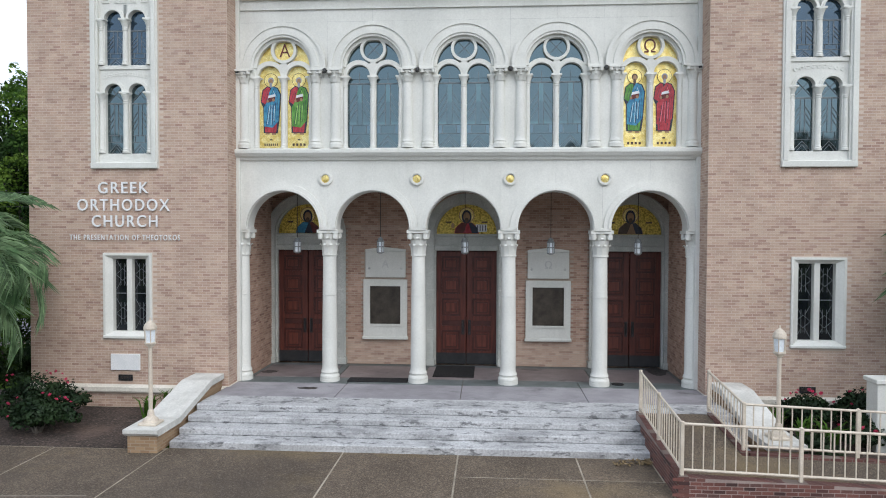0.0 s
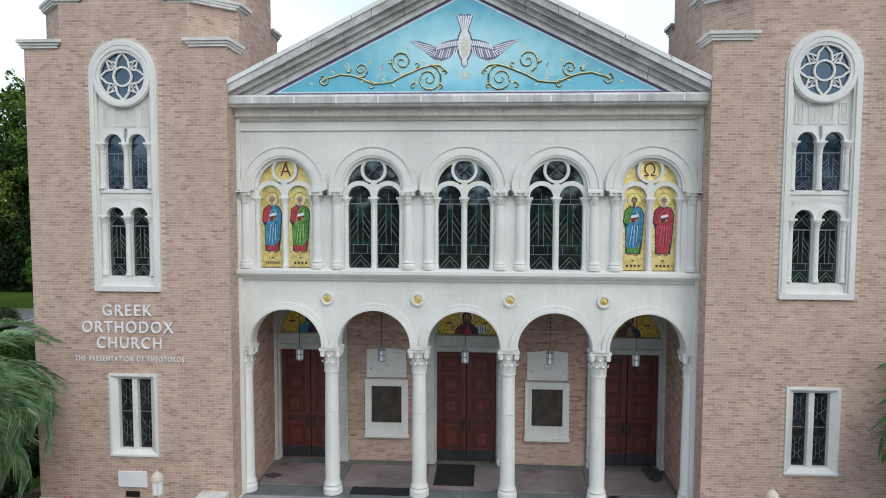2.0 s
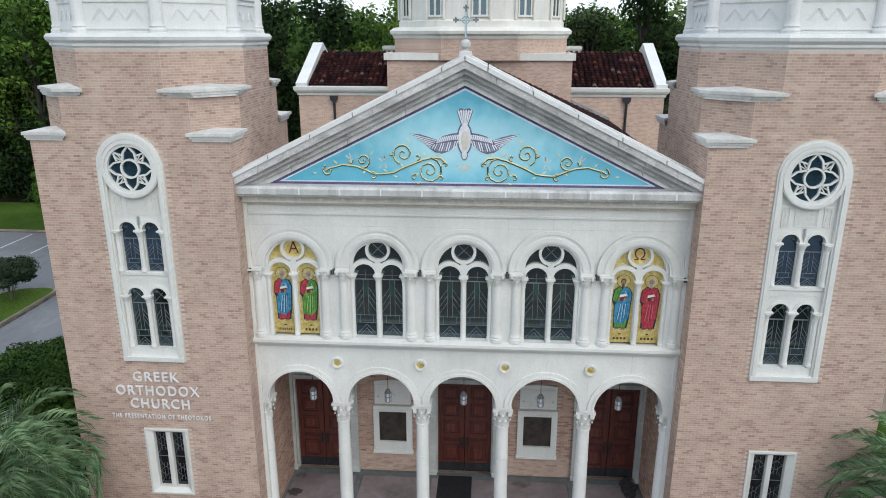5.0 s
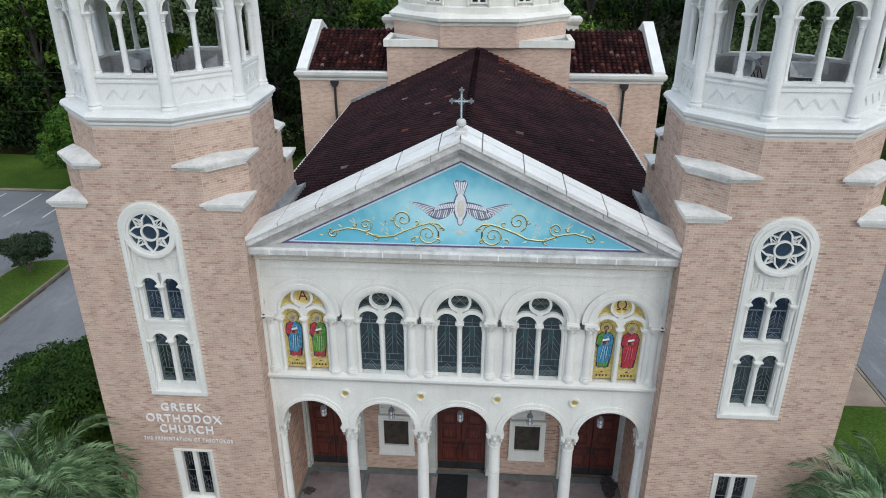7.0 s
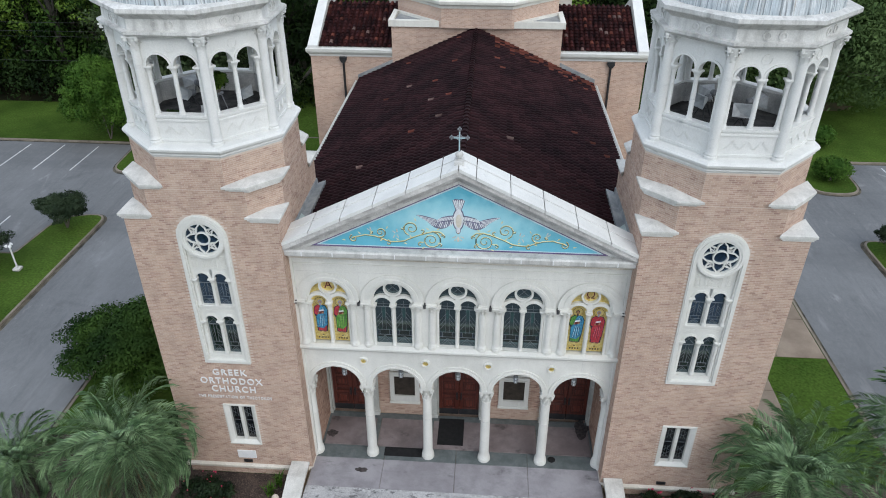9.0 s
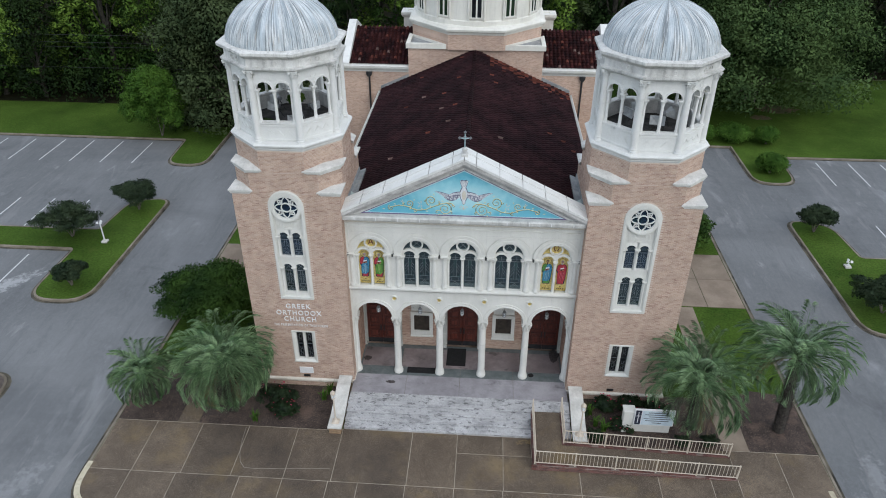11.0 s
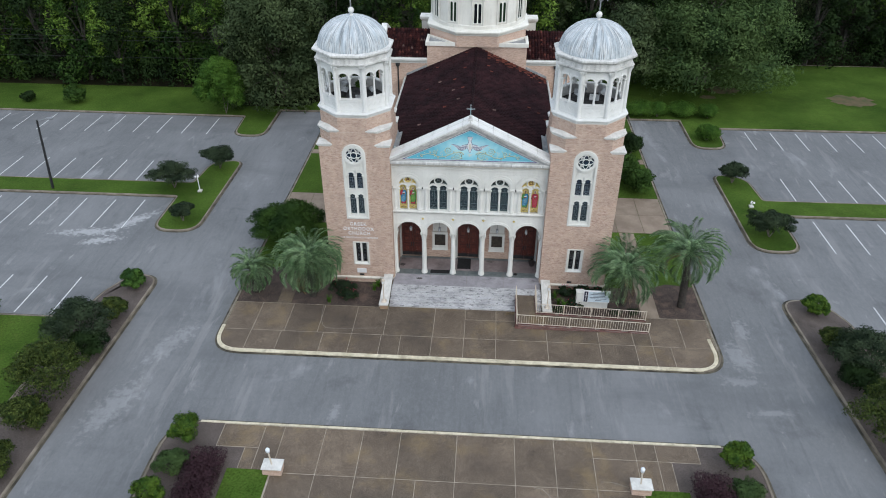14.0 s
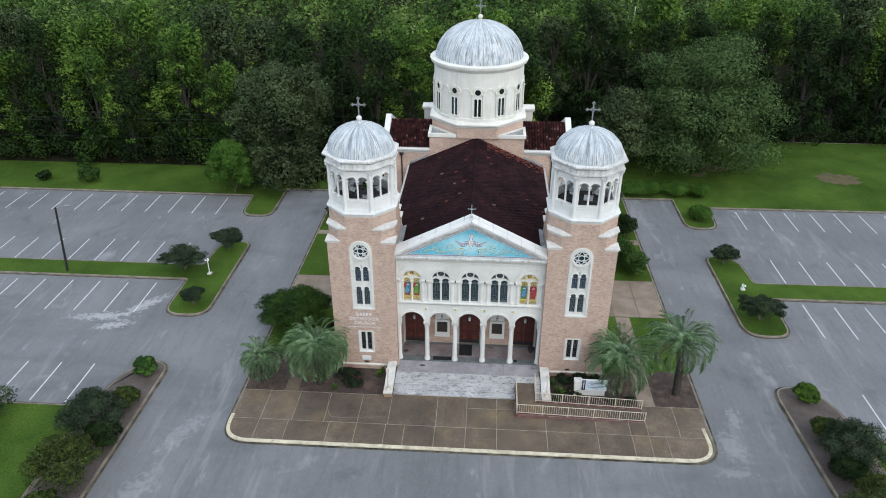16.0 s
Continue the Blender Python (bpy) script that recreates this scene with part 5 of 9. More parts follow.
def text_part(name, body, height, width, x, y, z, material, parent, label="", depth=0.01, bold=0.018, space=1.0):
    """Letters of a set height and width, standing upright with their foot at z, centred on x."""
    me = text_mesh(body, 1.0, depth, bold, space)
    xs = [v.co.x for v in me.vertices]
    ys = [v.co.y for v in me.vertices]
    sx, sz = width / (max(xs) - min(xs)), height / (max(ys) - min(ys))
    for v in me.vertices:
        v.co = ((v.co.x - (max(xs) + min(xs)) / 2) * sx + x, y - v.co.z, (v.co.y - min(ys)) * sz + z)
    # one mesh for each letter
    root = list(range(len(me.vertices)))

    def top(i):
        while root[i] != i:
            root[i] = root[root[i]]
            i = root[i]
        return i

    for p in me.polygons:
        vs = list(p.vertices)
        for q in vs[1:]:
            root[top(q)] = top(vs[0])
    groups = {}
    for p in me.polygons:
        groups.setdefault(top(p.vertices[0]), []).append(list(p.vertices))
    for key in sorted(groups, key=lambda g: min(me.vertices[i].co.x for f in groups[g] for i in f)):
        ids = sorted({i for f in groups[key] for i in f})
        at = {i: k for k, i in enumerate(ids)}
        mb = MB()
        mb.v, mb.f = [tuple(me.vertices[i].co) for i in ids], [[at[i] for i in f] for f in groups[key]]
        part(name, mb, material, parent, label)
    bpy.data.meshes.remove(me)


def ellipse(cx, cz, a, b, y, n=18):
    return MB().prism([(cx + a * math.cos(2 * math.pi * i / n), cz + b * math.sin(2 * math.pi * i / n)) for i in range(n)], "y", y, y + 0.006)


FOLD = {"blue_mosaic": PALE_BLUE, "green_mosaic": LIGHT_GREEN, "red_mosaic": LIGHT_RED}


def robed_shape(par, c, z0, y, robe, under, hair):
    """A robed figure as plain flat shapes of coloured mosaic."""
    P = lambda pts, lift=0.012: MB().prism([(c + a * 1.14, z0 + b) for a, b in pts], "y", y - lift, y)
    part("backing", P([(-0.18, 0.02), (0.16, 0.01), (0.20, 0.33), (0.225, 0.75), (0.24, 1.06), (0.17, 1.24), (0.03, 1.29), (-0.10, 1.28), (-0.21, 1.18), (-0.25, 0.86), (-0.19, 0.70)], 0.007), NAVY_TILE, par)
    part("halo", ellipse(c, z0 + 1.44, 0.19, 0.19, y - 0.0065, 28), BROWN_TILE, par)
    part("gold_halo", ellipse(c, z0 + 1.44, 0.178, 0.178, y - 0.010, 28), GOLD, par)
    part("under_robe", P([(-0.14, 0.04), (0.12, 0.03), (0.15, 0.32), (-0.15, 0.32)], 0.008), under, par)
    part("sleeve", P([(-0.23, 0.86), (-0.19, 1.16), (-0.09, 1.26), (-0.03, 1.24), (-0.02, 0.84), (-0.12, 0.78)], 0.010), under, par)
    part("robe", P([(-0.17, 0.20), (0.04, 0.16), (0.18, 0.34), (0.20, 0.75), (0.22, 1.05), (0.15, 1.22), (0.03, 1.27), (-0.04, 1.12), (-0.10, 0.86), (-0.17, 0.72)]), robe, par)
    for (xa, za), (xb, zb), w, tone in (((-0.13, 0.24), (-0.06, 0.70), 0.012, NAVY_TILE), ((-0.06, 0.22), (0.0, 0.86), 0.010, NAVY_TILE), ((0.03, 0.22), (0.06, 0.80), 0.014, NAVY_TILE), ((0.10, 0.32), (0.13, 0.84), 0.012, NAVY_TILE), ((0.16, 0.36), (0.18, 0.9), 0.008, NAVY_TILE), ((-0.08, 0.9), (0.09, 1.22), 0.010, NAVY_TILE), ((0.17, 0.95), (0.16, 1.18), 0.010, NAVY_TILE), ((-0.10, 0.26), (-0.03, 0.76), 0.014, PALE_BLUE), ((0.0, 0.24), (0.03, 0.78), 0.010, PALE_BLUE), ((0.08, 0.34), (0.10, 0.76), 0.012, PALE_BLUE), ((0.06, 1.16), (0.14, 1.0), 0.012, PALE_BLUE)):
        part("robe_fold", MB().bar((c + xa, z0 + za), (c + xb, z0 + zb), w, y - 0.0145, y - 0.008), tone if tone is NAVY_TILE else FOLD[robe.name], par)
    for xa, za, xb, zb in ((-0.20, 0.92, -0.12, 1.14), (-0.14, 0.86, -0.07, 1.18), (-0.11, 0.06, -0.12, 0.2), (0.0, 0.05, 0.0, 0.16), (0.07, 0.05, 0.09, 0.22)):
        part("sleeve_fold", MB().bar((c + xa, z0 + za), (c + xb, z0 + zb), 0.010, y - 0.0125, y - 0.006), NAVY_TILE, par)
    part("book", P([(-0.06, 0.84), (0.10, 0.90), (0.10, 1.00), (-0.07, 0.96)], 0.016), DARK_RED, par, "dark red book")
    part("pages", P([(-0.07, 0.96), (0.10, 1.00), (0.09, 1.07), (-0.06, 1.03)], 0.017), WHITE_TILE, par)
    part("hand", ellipse(c + 0.07, z0 + 0.91, 0.035, 0.045, y - 0.022), SKIN_TILE, par)
    part("hand", ellipse(c - 0.09, z0 + 0.88, 0.03, 0.04, y - 0.022), SKIN_TILE, par)
    part("hair", ellipse(c, z0 + 1.43, 0.078, 0.088, y - 0.013), hair, par)
    part("foot", P([(-0.14, -0.02), (-0.04, -0.02), (-0.04, 0.035), (-0.12, 0.035)], 0.006), SKIN_TILE, par)
    part("foot", P([(0.02, -0.03), (0.12, -0.03), (0.11, 0.03), (0.02, 0.03)], 0.006), SKIN_TILE, par)
    part("head", ellipse(c, z0 + 1.405, 0.052, 0.075, y - 0.016), SKIN_TILE, par)
    part("beard", ellipse(c, z0 + 1.31, 0.036, 0.068, y - 0.020), hair, par)


for c, robes, letter in ((-4.86, ((TEAL_TILE, RED_TILE), (GREEN_TILE, RED_TILE)), "A"), (4.86, ((TEAL_TILE, GREEN_TILE), (RED_TILE, RED_TILE)), "\u03a9")):
    pn = part("mosaic_panel", arched_field(c, FY + 0.20), GOLD, front, "gold mosaic panel with two robed figures")
    tracery(c, pn)
    for s, (ra, rb) in zip((-1, 1), robes):
        robed_shape(pn, c + s * 0.385, 7.48, FY + 0.195, ra, rb, BROWN_TILE if c > 0 and s < 0 else GREY_TILE)
        nb = 7 if c < 0 and s < 0 else 4
        for q in range(nb):
            xq = c + s * 0.385 + (q - (nb - 1) / 2) * (0.40 / nb)
            part("name_bar", MB().box(xq - 0.11 / nb, xq + 0.11 / nb, FY + 0.19, FY + 0.1985, 7.15, 7.215), BROWN_TILE, pn)
        part("name_bar", MB().box(c + s * 0.385 - 0.035, c + s * 0.385 + 0.035, FY + 0.19, FY + 0.1985, 7.30, 7.335), BROWN_TILE, pn)
    text_part("letter", letter, 0.35, 0.29, c, FY + 0.19, 9.545, DARK_RED, pn, "dark red letter on gold", 0.006, -0.004)

# joints between the blocks of the wall
for x in (-4.86, -2.43, 0.0, 2.43, 4.86):
    part("joint", MB().box(x - 0.004, x + 0.004, FY - 0.0015, FY, 6.13, 6.72), STONE_OLD, front)
    part("joint", MB().box(x - 0.004, x + 0.004, FY - 0.0015, FY, 10.42, 10.74), STONE_OLD, front)
for x in (-3.645, -1.215, 1.215, 3.645):
    part("joint", MB().box(x - 0.004, x + 0.004, FY - 0.0015, FY, 9.24, 10.74), STONE_OLD, front)
    part("joint", MB().box(x - 0.004, x + 0.004, FY - 0.0015, FY, 5.0, 6.03), STONE_OLD, front)
part("joint", MB().box(-6.0, 6.0, FY - 0.0015, FY, 10.415, 10.423), STONE_OLD, front)

# frieze, cornice and pediment
fz = MB().box(-6.02, 6.02, FY - 0.05, FY, 10.74, 10.79)
for i in range(40):
    fz.ring(-5.85 + 0.30 * i, 10.90, 0.075, 0.10, FY - 0.012, FY, 12, 0, 360)
part("frieze", fz, STONE, front, "carved band of rings")
part("cornice", MB().prism([(BY, 11.30), (FY - 0.20, 11.30), (FY - 0.46, 11.33), (FY - 0.48, 11.37), (FY - 0.53, 11.40), (FY - 0.55, 11.56), (FY - 0.50, 11.62), (BY, 11.66)], "x", -6.22, 6.22), STONE_OLD, front, "stained stone cornice")
part("cornice_fascia", MB().box(-6.1, 6.1, FY - 0.20, FY, 11.13, 11.30).prism([(FY, 11.0), (FY - 0.06, 11.0), (FY - 0.09, 11.05), (FY - 0.15, 11.08), (FY - 0.22, 11.11), (FY - 0.22, 11.135), (FY, 11.135)], "x", -6.12, 6.12), CREAM, front, "cream stone fascia with small bosses")
for i in range(11):
    x = -5.5 + 1.1 * i
    part("joint_strip", MB().box(x - 0.02, x + 0.02, FY - 0.556, FY - 0.545, 11.40, 11.57), LETTER, front)
for i in range(20):
    part("boss", MB().disc(-5.7 + 0.6 * i, 11.215, 0.05, FY - 0.225, FY - 0.198, 10), STONE, front)
SL = 0.495
gz = lambda x, top: top - SL * abs(x)
part("pediment_wall", MB().prism([(-6.2, 11.6), (6.2, 11.6), (6.2, gz(6.2, 14.75)), (0, 14.75), (-6.2, gz(6.2, 14.75))], "y", FY - 0.16, BY), STONE, front)
for s in (-1, 1):
    for li, (zlo, zhi, ya) in enumerate(((14.26, 14.44, FY - 0.26), (14.42, 14.58, FY - 0.36), (14.56, 14.72, FY - 0.50), (14.70, 14.92, FY - 0.64))):
        cuts = [0.0, 1.55, 3.1, 4.65, 6.24] if li < 3 else [0.0, 0.8, 2.35, 3.9, 5.45, 6.24]
        for a, b in zip(cuts, cuts[1:]):
            b2 = b - 0.012
            part("raking_cornice", MB().prism([(s * a, gz(a, zlo)), (s * a, gz(a, zhi)), (s * b2, gz(b2, zhi)), (s * b2, gz(b2, zlo))], "y", ya, BY), RAKE if li else STONE_OLD, front, "stained stone raking cornice")
    for i in range(6):
        a, b = (0.02 if i == 0 else 1.14 * i - 0.55), min(1.14 * (i + 1) - 0.55, 6.25) - 0.03
        part("coping_stone", MB().prism([(s * a, gz(a, 14.90)), (s * a, gz(a, 15.02)), (s * b, gz(b, 15.02)), (s * b, gz(b, 14.90))], "y", FY - 0.68, FY + 0.10), BELFRY, front, "weathered white coping stone")
        part("coping_stone", MB().prism([(s * a, gz(a, 14.90)), (s * a, gz(a, 15.05)), (s * b, gz(b, 15.05)), (s * b, gz(b, 14.90))], "y", FY + 0.115, BY + 0.22), BELFRY, front, "weathered white coping stone")
part("pediment_border", MB().prism([(-5.34, 11.64), (5.34, 11.64), (0, 14.29)], "y", FY - 0.19, FY - 0.15), PURPLE, front, "purple mosaic border")
part("pediment_edge", MB().prism([(-5.02, 11.70), (5.02, 11.70), (0, 14.19)], "y", FY - 0.20, FY - 0.188), PALE_BLUE, front)
med = part("pediment_mosaic", MB().prism([(-4.86, 11.74), (4.86, 11.74), (0, 14.14)], "y", FY - 0.21, FY - 0.198), BLUE, front, "sky-blue mosaic with a white bird shape and gold scrolls")
MY = FY - 0.21
part("bird_outline", ellipse(0, 12.90, 0.205, 0.43, MY - 0.009, 24), INK_TILE, med)
part("bird_body", ellipse(0, 12.90, 0.165, 0.385, MY - 0.014, 24), WHITE_TILE, med)
part("bird_breast", ellipse(0.01, 12.84, 0.10, 0.26, MY - 0.016, 20), BLUSH_TILE, med)
part("bird_tail", MB().prism([(-0.09, 13.22), (0.09, 13.22), (0.215, 13.62), (0.11, 13.69), (0, 13.66), (-0.11, 13.69), (-0.215, 13.62)], "y", MY - 0.008, MY), INK_TILE, med)
for k in range(6):
    u = (k - 2.5) / 2.5
    part("tail_feather", MB().prism([(u * 0.055 - 0.010, 13.24), (u * 0.055 + 0.010, 13.24), (u * 0.168 + 0.024, 13.62), (u * 0.168, 13.655), (u * 0.168 - 0.024, 13.62)], "y", MY - 0.013, MY), WHITE_TILE, med)
part("head_outline", ellipse(0, 12.47, 0.088, 0.135, MY - 0.013), INK_TILE, med)
part("bird_head", ellipse(0, 12.475, 0.068, 0.115, MY - 0.017), WHITE_TILE, med)
part("beak", MB().prism([(-0.022, 12.375), (0.022, 12.375), (0, 12.315)], "y", MY - 0.018, MY), OCHRE, med)
for (xa, za), (xb, zb), w in (((0, 12.22), (0, 12.02), 0.07), ((-0.08, 12.22), (-0.20, 12.16), 0.04), ((0.08, 12.22), (0.20, 12.17), 0.04), ((-0.05, 12.14), (-0.13, 12.04), 0.03), ((0.05, 12.14), (0.13, 12.05), 0.03)):
    part("ray", MB().bar((xa, za), (xb, zb), w, MY - 0.006, MY), BLUSH_TILE, med)
for s in (-1, 1):
    wing = ((0.12, 13.06), (0.34, 13.03), (0.56, 12.97), (0.72, 12.86), (0.95, 12.94), (1.20, 13.01), (1.44, 13.02), (1.26, 12.92), (1.06, 12.78), (0.92, 12.64), (0.78, 12.54), (0.60, 12.50), (0.42, 12.56), (0.26, 12.70), (0.12, 12.76))
    part("bird_wing", MB().prism([(s * a, b) for a, b in wing], "y", MY - 0.009, MY), INK_TILE, med)
    for k in range(11):
        u = k / 10
        ax, az = 0.17 + 0.50 * u, 13.005 - 0.10 * u ** 1.6
        bx, bz = ax + 0.03 + 0.03 * u, az - 0.13
        part("covert", MB().bar((s * ax, az), (s * bx, bz), 0.034, MY - 0.016, MY), WHITE_TILE, med)
        cx_, cz_ = 0.18 + 0.60 * u, 12.845 - 0.10 * u
        dx_, dz_ = 0.24 + 0.62 * u, 12.70 - 0.135 * math.sin(0.4 + 2.2 * u)
        part("feather", MB().bar((s * cx_, cz_), (s * dx_, dz_), 0.030, MY - 0.0145, MY), GREY_TILE if k % 3 == 2 else WHITE_TILE, med)
    for k in range(6):
        part("feather", MB().bar((s * (0.74 + 0.035 * k), 12.845 - 0.045 * k), (s * (1.40 - 0.095 * k), 13.005 - 0.062 * k), 0.024, MY - 0.0145, MY), WHITE_TILE, med)

    def spiral(cx, cz, r, turns, a0, d):
        return [(s * (cx + r * (1 - t) * math.cos(a0 + d * t * turns * 6.283)), MY - 0.012, cz + r * (1 - t) * math.sin(a0 + d * t * turns * 6.283)) for t in [i / 22 * 0.9 for i in range(23)]]

    stem = [(0.50, 12.26), (0.62, 12.38), (0.85, 12.42), (1.1, 12.35), (1.4, 12.20), (1.88, 11.98), (2.4, 11.95), (2.9, 12.12), (3.25, 12.19), (3.6, 12.10), (3.75, 12.0)]
    dense = []
    for i in range(len(stem) - 1):
        for k in range(6):
            t = k / 6
            dense.append((stem[i][0] * (1 - t) + stem[i + 1][0] * t, stem[i][1] * (1 - t) + stem[i + 1][1] * t))
    runs = [[(s * x, MY - 0.012, z + 0.02 * math.sin(x * 5)) for x, z in dense]]
    for cx, cz, r, turns, a0, d in ((0.93, 12.05, 0.36, 2.1, 1.7, 1), (1.62, 12.50, 0.29, 1.8, -1.2, 1), (2.70, 12.30, 0.20, 1.7, -1.3, -1), (3.66, 12.02, 0.15, 1.5, 1.2, -1), (2.45, 11.88, 0.12, 0.9, 1.5, 1), (1.25, 12.42, 0.09, 0.8, -1.6, -1), (0.50, 12.20, 0.08, 0.8, 0.5, 1), (1.95, 12.50, 0.08, 0.7, 2.5, 1), (3.05, 12.28, 0.08, 0.7, 2.5, 1), (1.32, 11.86, 0.10, 0.8, 2.0, -1), (0.62, 11.84, 0.08, 0.8, 1.0, 1)):
        runs.append(spiral(cx, cz, r, turns, a0, d))
    for i, pts in enumerate(runs):
        part("scroll_shade", MB().tube([(x, y + 0.004, z - 0.012) for x, y, z in pts], 0.026, 5, 0.016 if i else 0.023), MOSS_TILE, med)
        part("gold_scroll", MB().tube([(x, y - 0.004, z + 0.004) for x, y, z in pts], 0.017, 5, 0.009 if i else 0.017), STRAW_TILE, med, "gold mosaic scrollwork")
    for x, z, a in ((0.6, 11.9, 20), (1.3, 11.92, 160), (1.62, 12.12, 60), (2.05, 12.00, 30), (3.0, 12.24, 70), (2.5, 12.44, 120), (3.95, 11.93, 10), (1.0, 12.45, 30), (1.9, 11.90, 200), (1.45, 12.78, 60), (2.62, 12.02, 330), (3.4, 12.20, 40), (0.75, 12.46, 150), (1.15, 11.75, 330)):
        lx, lz = math.cos(radians(a)), math.sin(radians(a))
        part("scroll_leaf", MB().prism([(s * x, z), (s * (x + 0.06 * lx - 0.025 * lz), z + 0.06 * lz + 0.025 * lx), (s * (x + 0.13 * lx), z + 0.13 * lz), (s * (x + 0.06 * lx + 0.025 * lz), z + 0.06 * lz - 0.025 * lx)], "y", MY - 0.013, MY), STRAW_TILE, med)
    for x, z, a in ((2.10, 12.32, 70), (2.14, 12.32, 100), (2.18, 12.28, 40), (2.12, 12.22, 250), (2.20, 12.20, 300), (3.02, 12.36, 70), (3.06, 12.34, 40)):
        part("pale_blossom", MB().bar((s * x, z), (s * (x + 0.13 * math.cos(radians(a))), z + 0.13 * math.sin(radians(a))), 0.03, MY - 0.006, MY), BLUSH_TILE, med)
CROSS_BLUE = mat("pale_blue_enamel", (0.36, 0.52, 0.56), (0.46, 0.62, 0.66), 6, 60, 0.4, 0.05)
cr = part("cross_base", MB().cbox(-0.16, 0.16, FY - 0.35, FY + 0.05, 14.9, 15.10).lathe([(0.12, 0), (0.06, 0.04), (0.06, 0.07), (0.12, 0.11), (0.135, 0.18), (0.11, 0.25), (0.05, 0.29), (0, 0.29)], 14, (0, FY - 0.15, 15.10)), STONE_OLD, front, "stone finial base", 40)
cx0 = part("cross", trefoil_cross(15.36, 0.80).moved(Matrix.Translation((0, FY - 0.15, 0))), GREY_METAL, cr, "small metal cross with clover ends")
part("cross_inlay", MB().box(-0.018, 0.018, FY - 0.186, FY - 0.18, 15.41, 16.05).box(-0.18, 0.18, FY - 0.187, FY - 0.181, 15.84, 15.874), CROSS_BLUE, cx0, "pale blue inlay")

# ---- porch ----
porch = thing("entrance_porch", "brick-walled porch behind a white arcade", "porch")
PY = 3.3
pw = MB().holed(-6.16, 6.16, LAND, 6.3, [(c - 1.0, c + 1.0, LAND, 5.75) for c in (-4.92, 0, 4.92)], PY, PY + 0.4)
for c in (-4.92, 0, 4.92):
    pw.arch_top(c - 1.0, c + 1.0, 4.74, 5.75, c, 0.99, PY, PY + 0.4, 18)
for s in (-1, 1):
    pw.box(min(s * 6.0, s * 6.12), max(s * 6.0, s * 6.12), BY, PY, LAND, 6.3)
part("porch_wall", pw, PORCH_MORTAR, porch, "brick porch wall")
solid("ceiling", MB().box(-6.12, 6.12, BY, PY, 6.3, 6.45), CREAM, "cream plaster porch ceiling", "ceiling", kind="structure")

for di, c in enumerate((-4.92, 0.0, 4.92)):
    d = thing(f"door_{di + 1}", "closed red-brown panelled double door under a gold mosaic arch", "door", "church doors", "structure", at=(c, PY, LAND))
    sur = arched_rim(MB(), 0, 0, 3.99, 1.22, 0.24, -0.14, 0.04, 28)
    arched_rim(sur, 0, 0, 3.99, 0.98, 0.06, -0.02, 0.28, 28)
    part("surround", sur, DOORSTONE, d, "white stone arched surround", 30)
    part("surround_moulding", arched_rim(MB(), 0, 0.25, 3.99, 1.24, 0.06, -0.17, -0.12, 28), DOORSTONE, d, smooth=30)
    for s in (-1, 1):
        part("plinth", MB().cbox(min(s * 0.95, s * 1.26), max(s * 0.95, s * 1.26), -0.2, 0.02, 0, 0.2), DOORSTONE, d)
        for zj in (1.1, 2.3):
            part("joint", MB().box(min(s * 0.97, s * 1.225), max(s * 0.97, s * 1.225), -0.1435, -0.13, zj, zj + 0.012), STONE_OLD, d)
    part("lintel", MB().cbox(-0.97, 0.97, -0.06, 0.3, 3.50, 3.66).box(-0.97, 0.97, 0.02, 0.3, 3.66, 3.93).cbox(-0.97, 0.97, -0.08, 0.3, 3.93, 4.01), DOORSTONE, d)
    tym = part("tympanum", MB().prism([(0.93 * math.cos(math.pi * i / 24), 4.0 + 0.93 * math.sin(math.pi * i / 24)) for i in range(25)], "y", 0.12, 0.2), GOLD_DIM, d, "gold mosaic half-round with a bust")
    part("halo", ellipse(0, 4.58, 0.24, 0.24, 0.108, 24), SKIN_TILE, tym)
    part("gold_halo", ellipse(0, 4.58, 0.215, 0.215, 0.104, 24), GOLD, tym)
    part("shoulders", MB().prism([(-0.38, 4.02), (0.38, 4.02), (0.34, 4.20), (0.16, 4.36), (-0.16, 4.36), (-0.34, 4.20)], "y", 0.106, 0.12), (NAVY_TILE, RED_TILE, SKIN_TILE)[di], tym)
    part("hair", ellipse(0, 4.53, 0.15, 0.21, 0.100), NAVY_TILE, tym)
    part("face", ellipse(0, 4.53, 0.10, 0.14, 0.094), SKIN_TILE, tym)
    part("beard", ellipse(0, 4.43, 0.06, 0.075, 0.091), BROWN_TILE, tym)
    part("mantle", MB().prism([(-0.36, 4.03), (-0.10, 4.03), (0.02, 4.34), (-0.15, 4.355), (-0.32, 4.20)], "y", 0.099, 0.106), (TEAL_TILE, DARK_RED, BROWN_TILE)[di], tym)
    part("mantle", MB().prism([(0.36, 4.03), (0.16, 4.03), (0.06, 4.34), (0.15, 4.355), (0.32, 4.20)], "y", 0.0995, 0.106), (DARK_RED, NAVY_TILE, NAVY_TILE)[di], tym)
    for s in (-1, 1):
        part("writing_bar", MB().box(min(s * 0.46, s * 0.64), max(s * 0.46, s * 0.64), 0.113, 0.121, 4.34, 4.39), BROWN_TILE, tym)
    if di == 1:
        part("hand", ellipse(-0.42, 4.26, 0.05, 0.085, 0.10), SKIN_TILE, tym)
        for k in range(4):
            part("book_band", MB().box(0.32 + 0.08 * k, 0.345 + 0.08 * k, 0.096, 0.101, 4.10, 4.28), NAVY_TILE, tym)
        part("book", MB().prism([(0.28, 4.06), (0.62, 4.08), (0.62, 4.30), (0.28, 4.30)], "y", 0.10, 0.12), WHITE_TILE, tym)
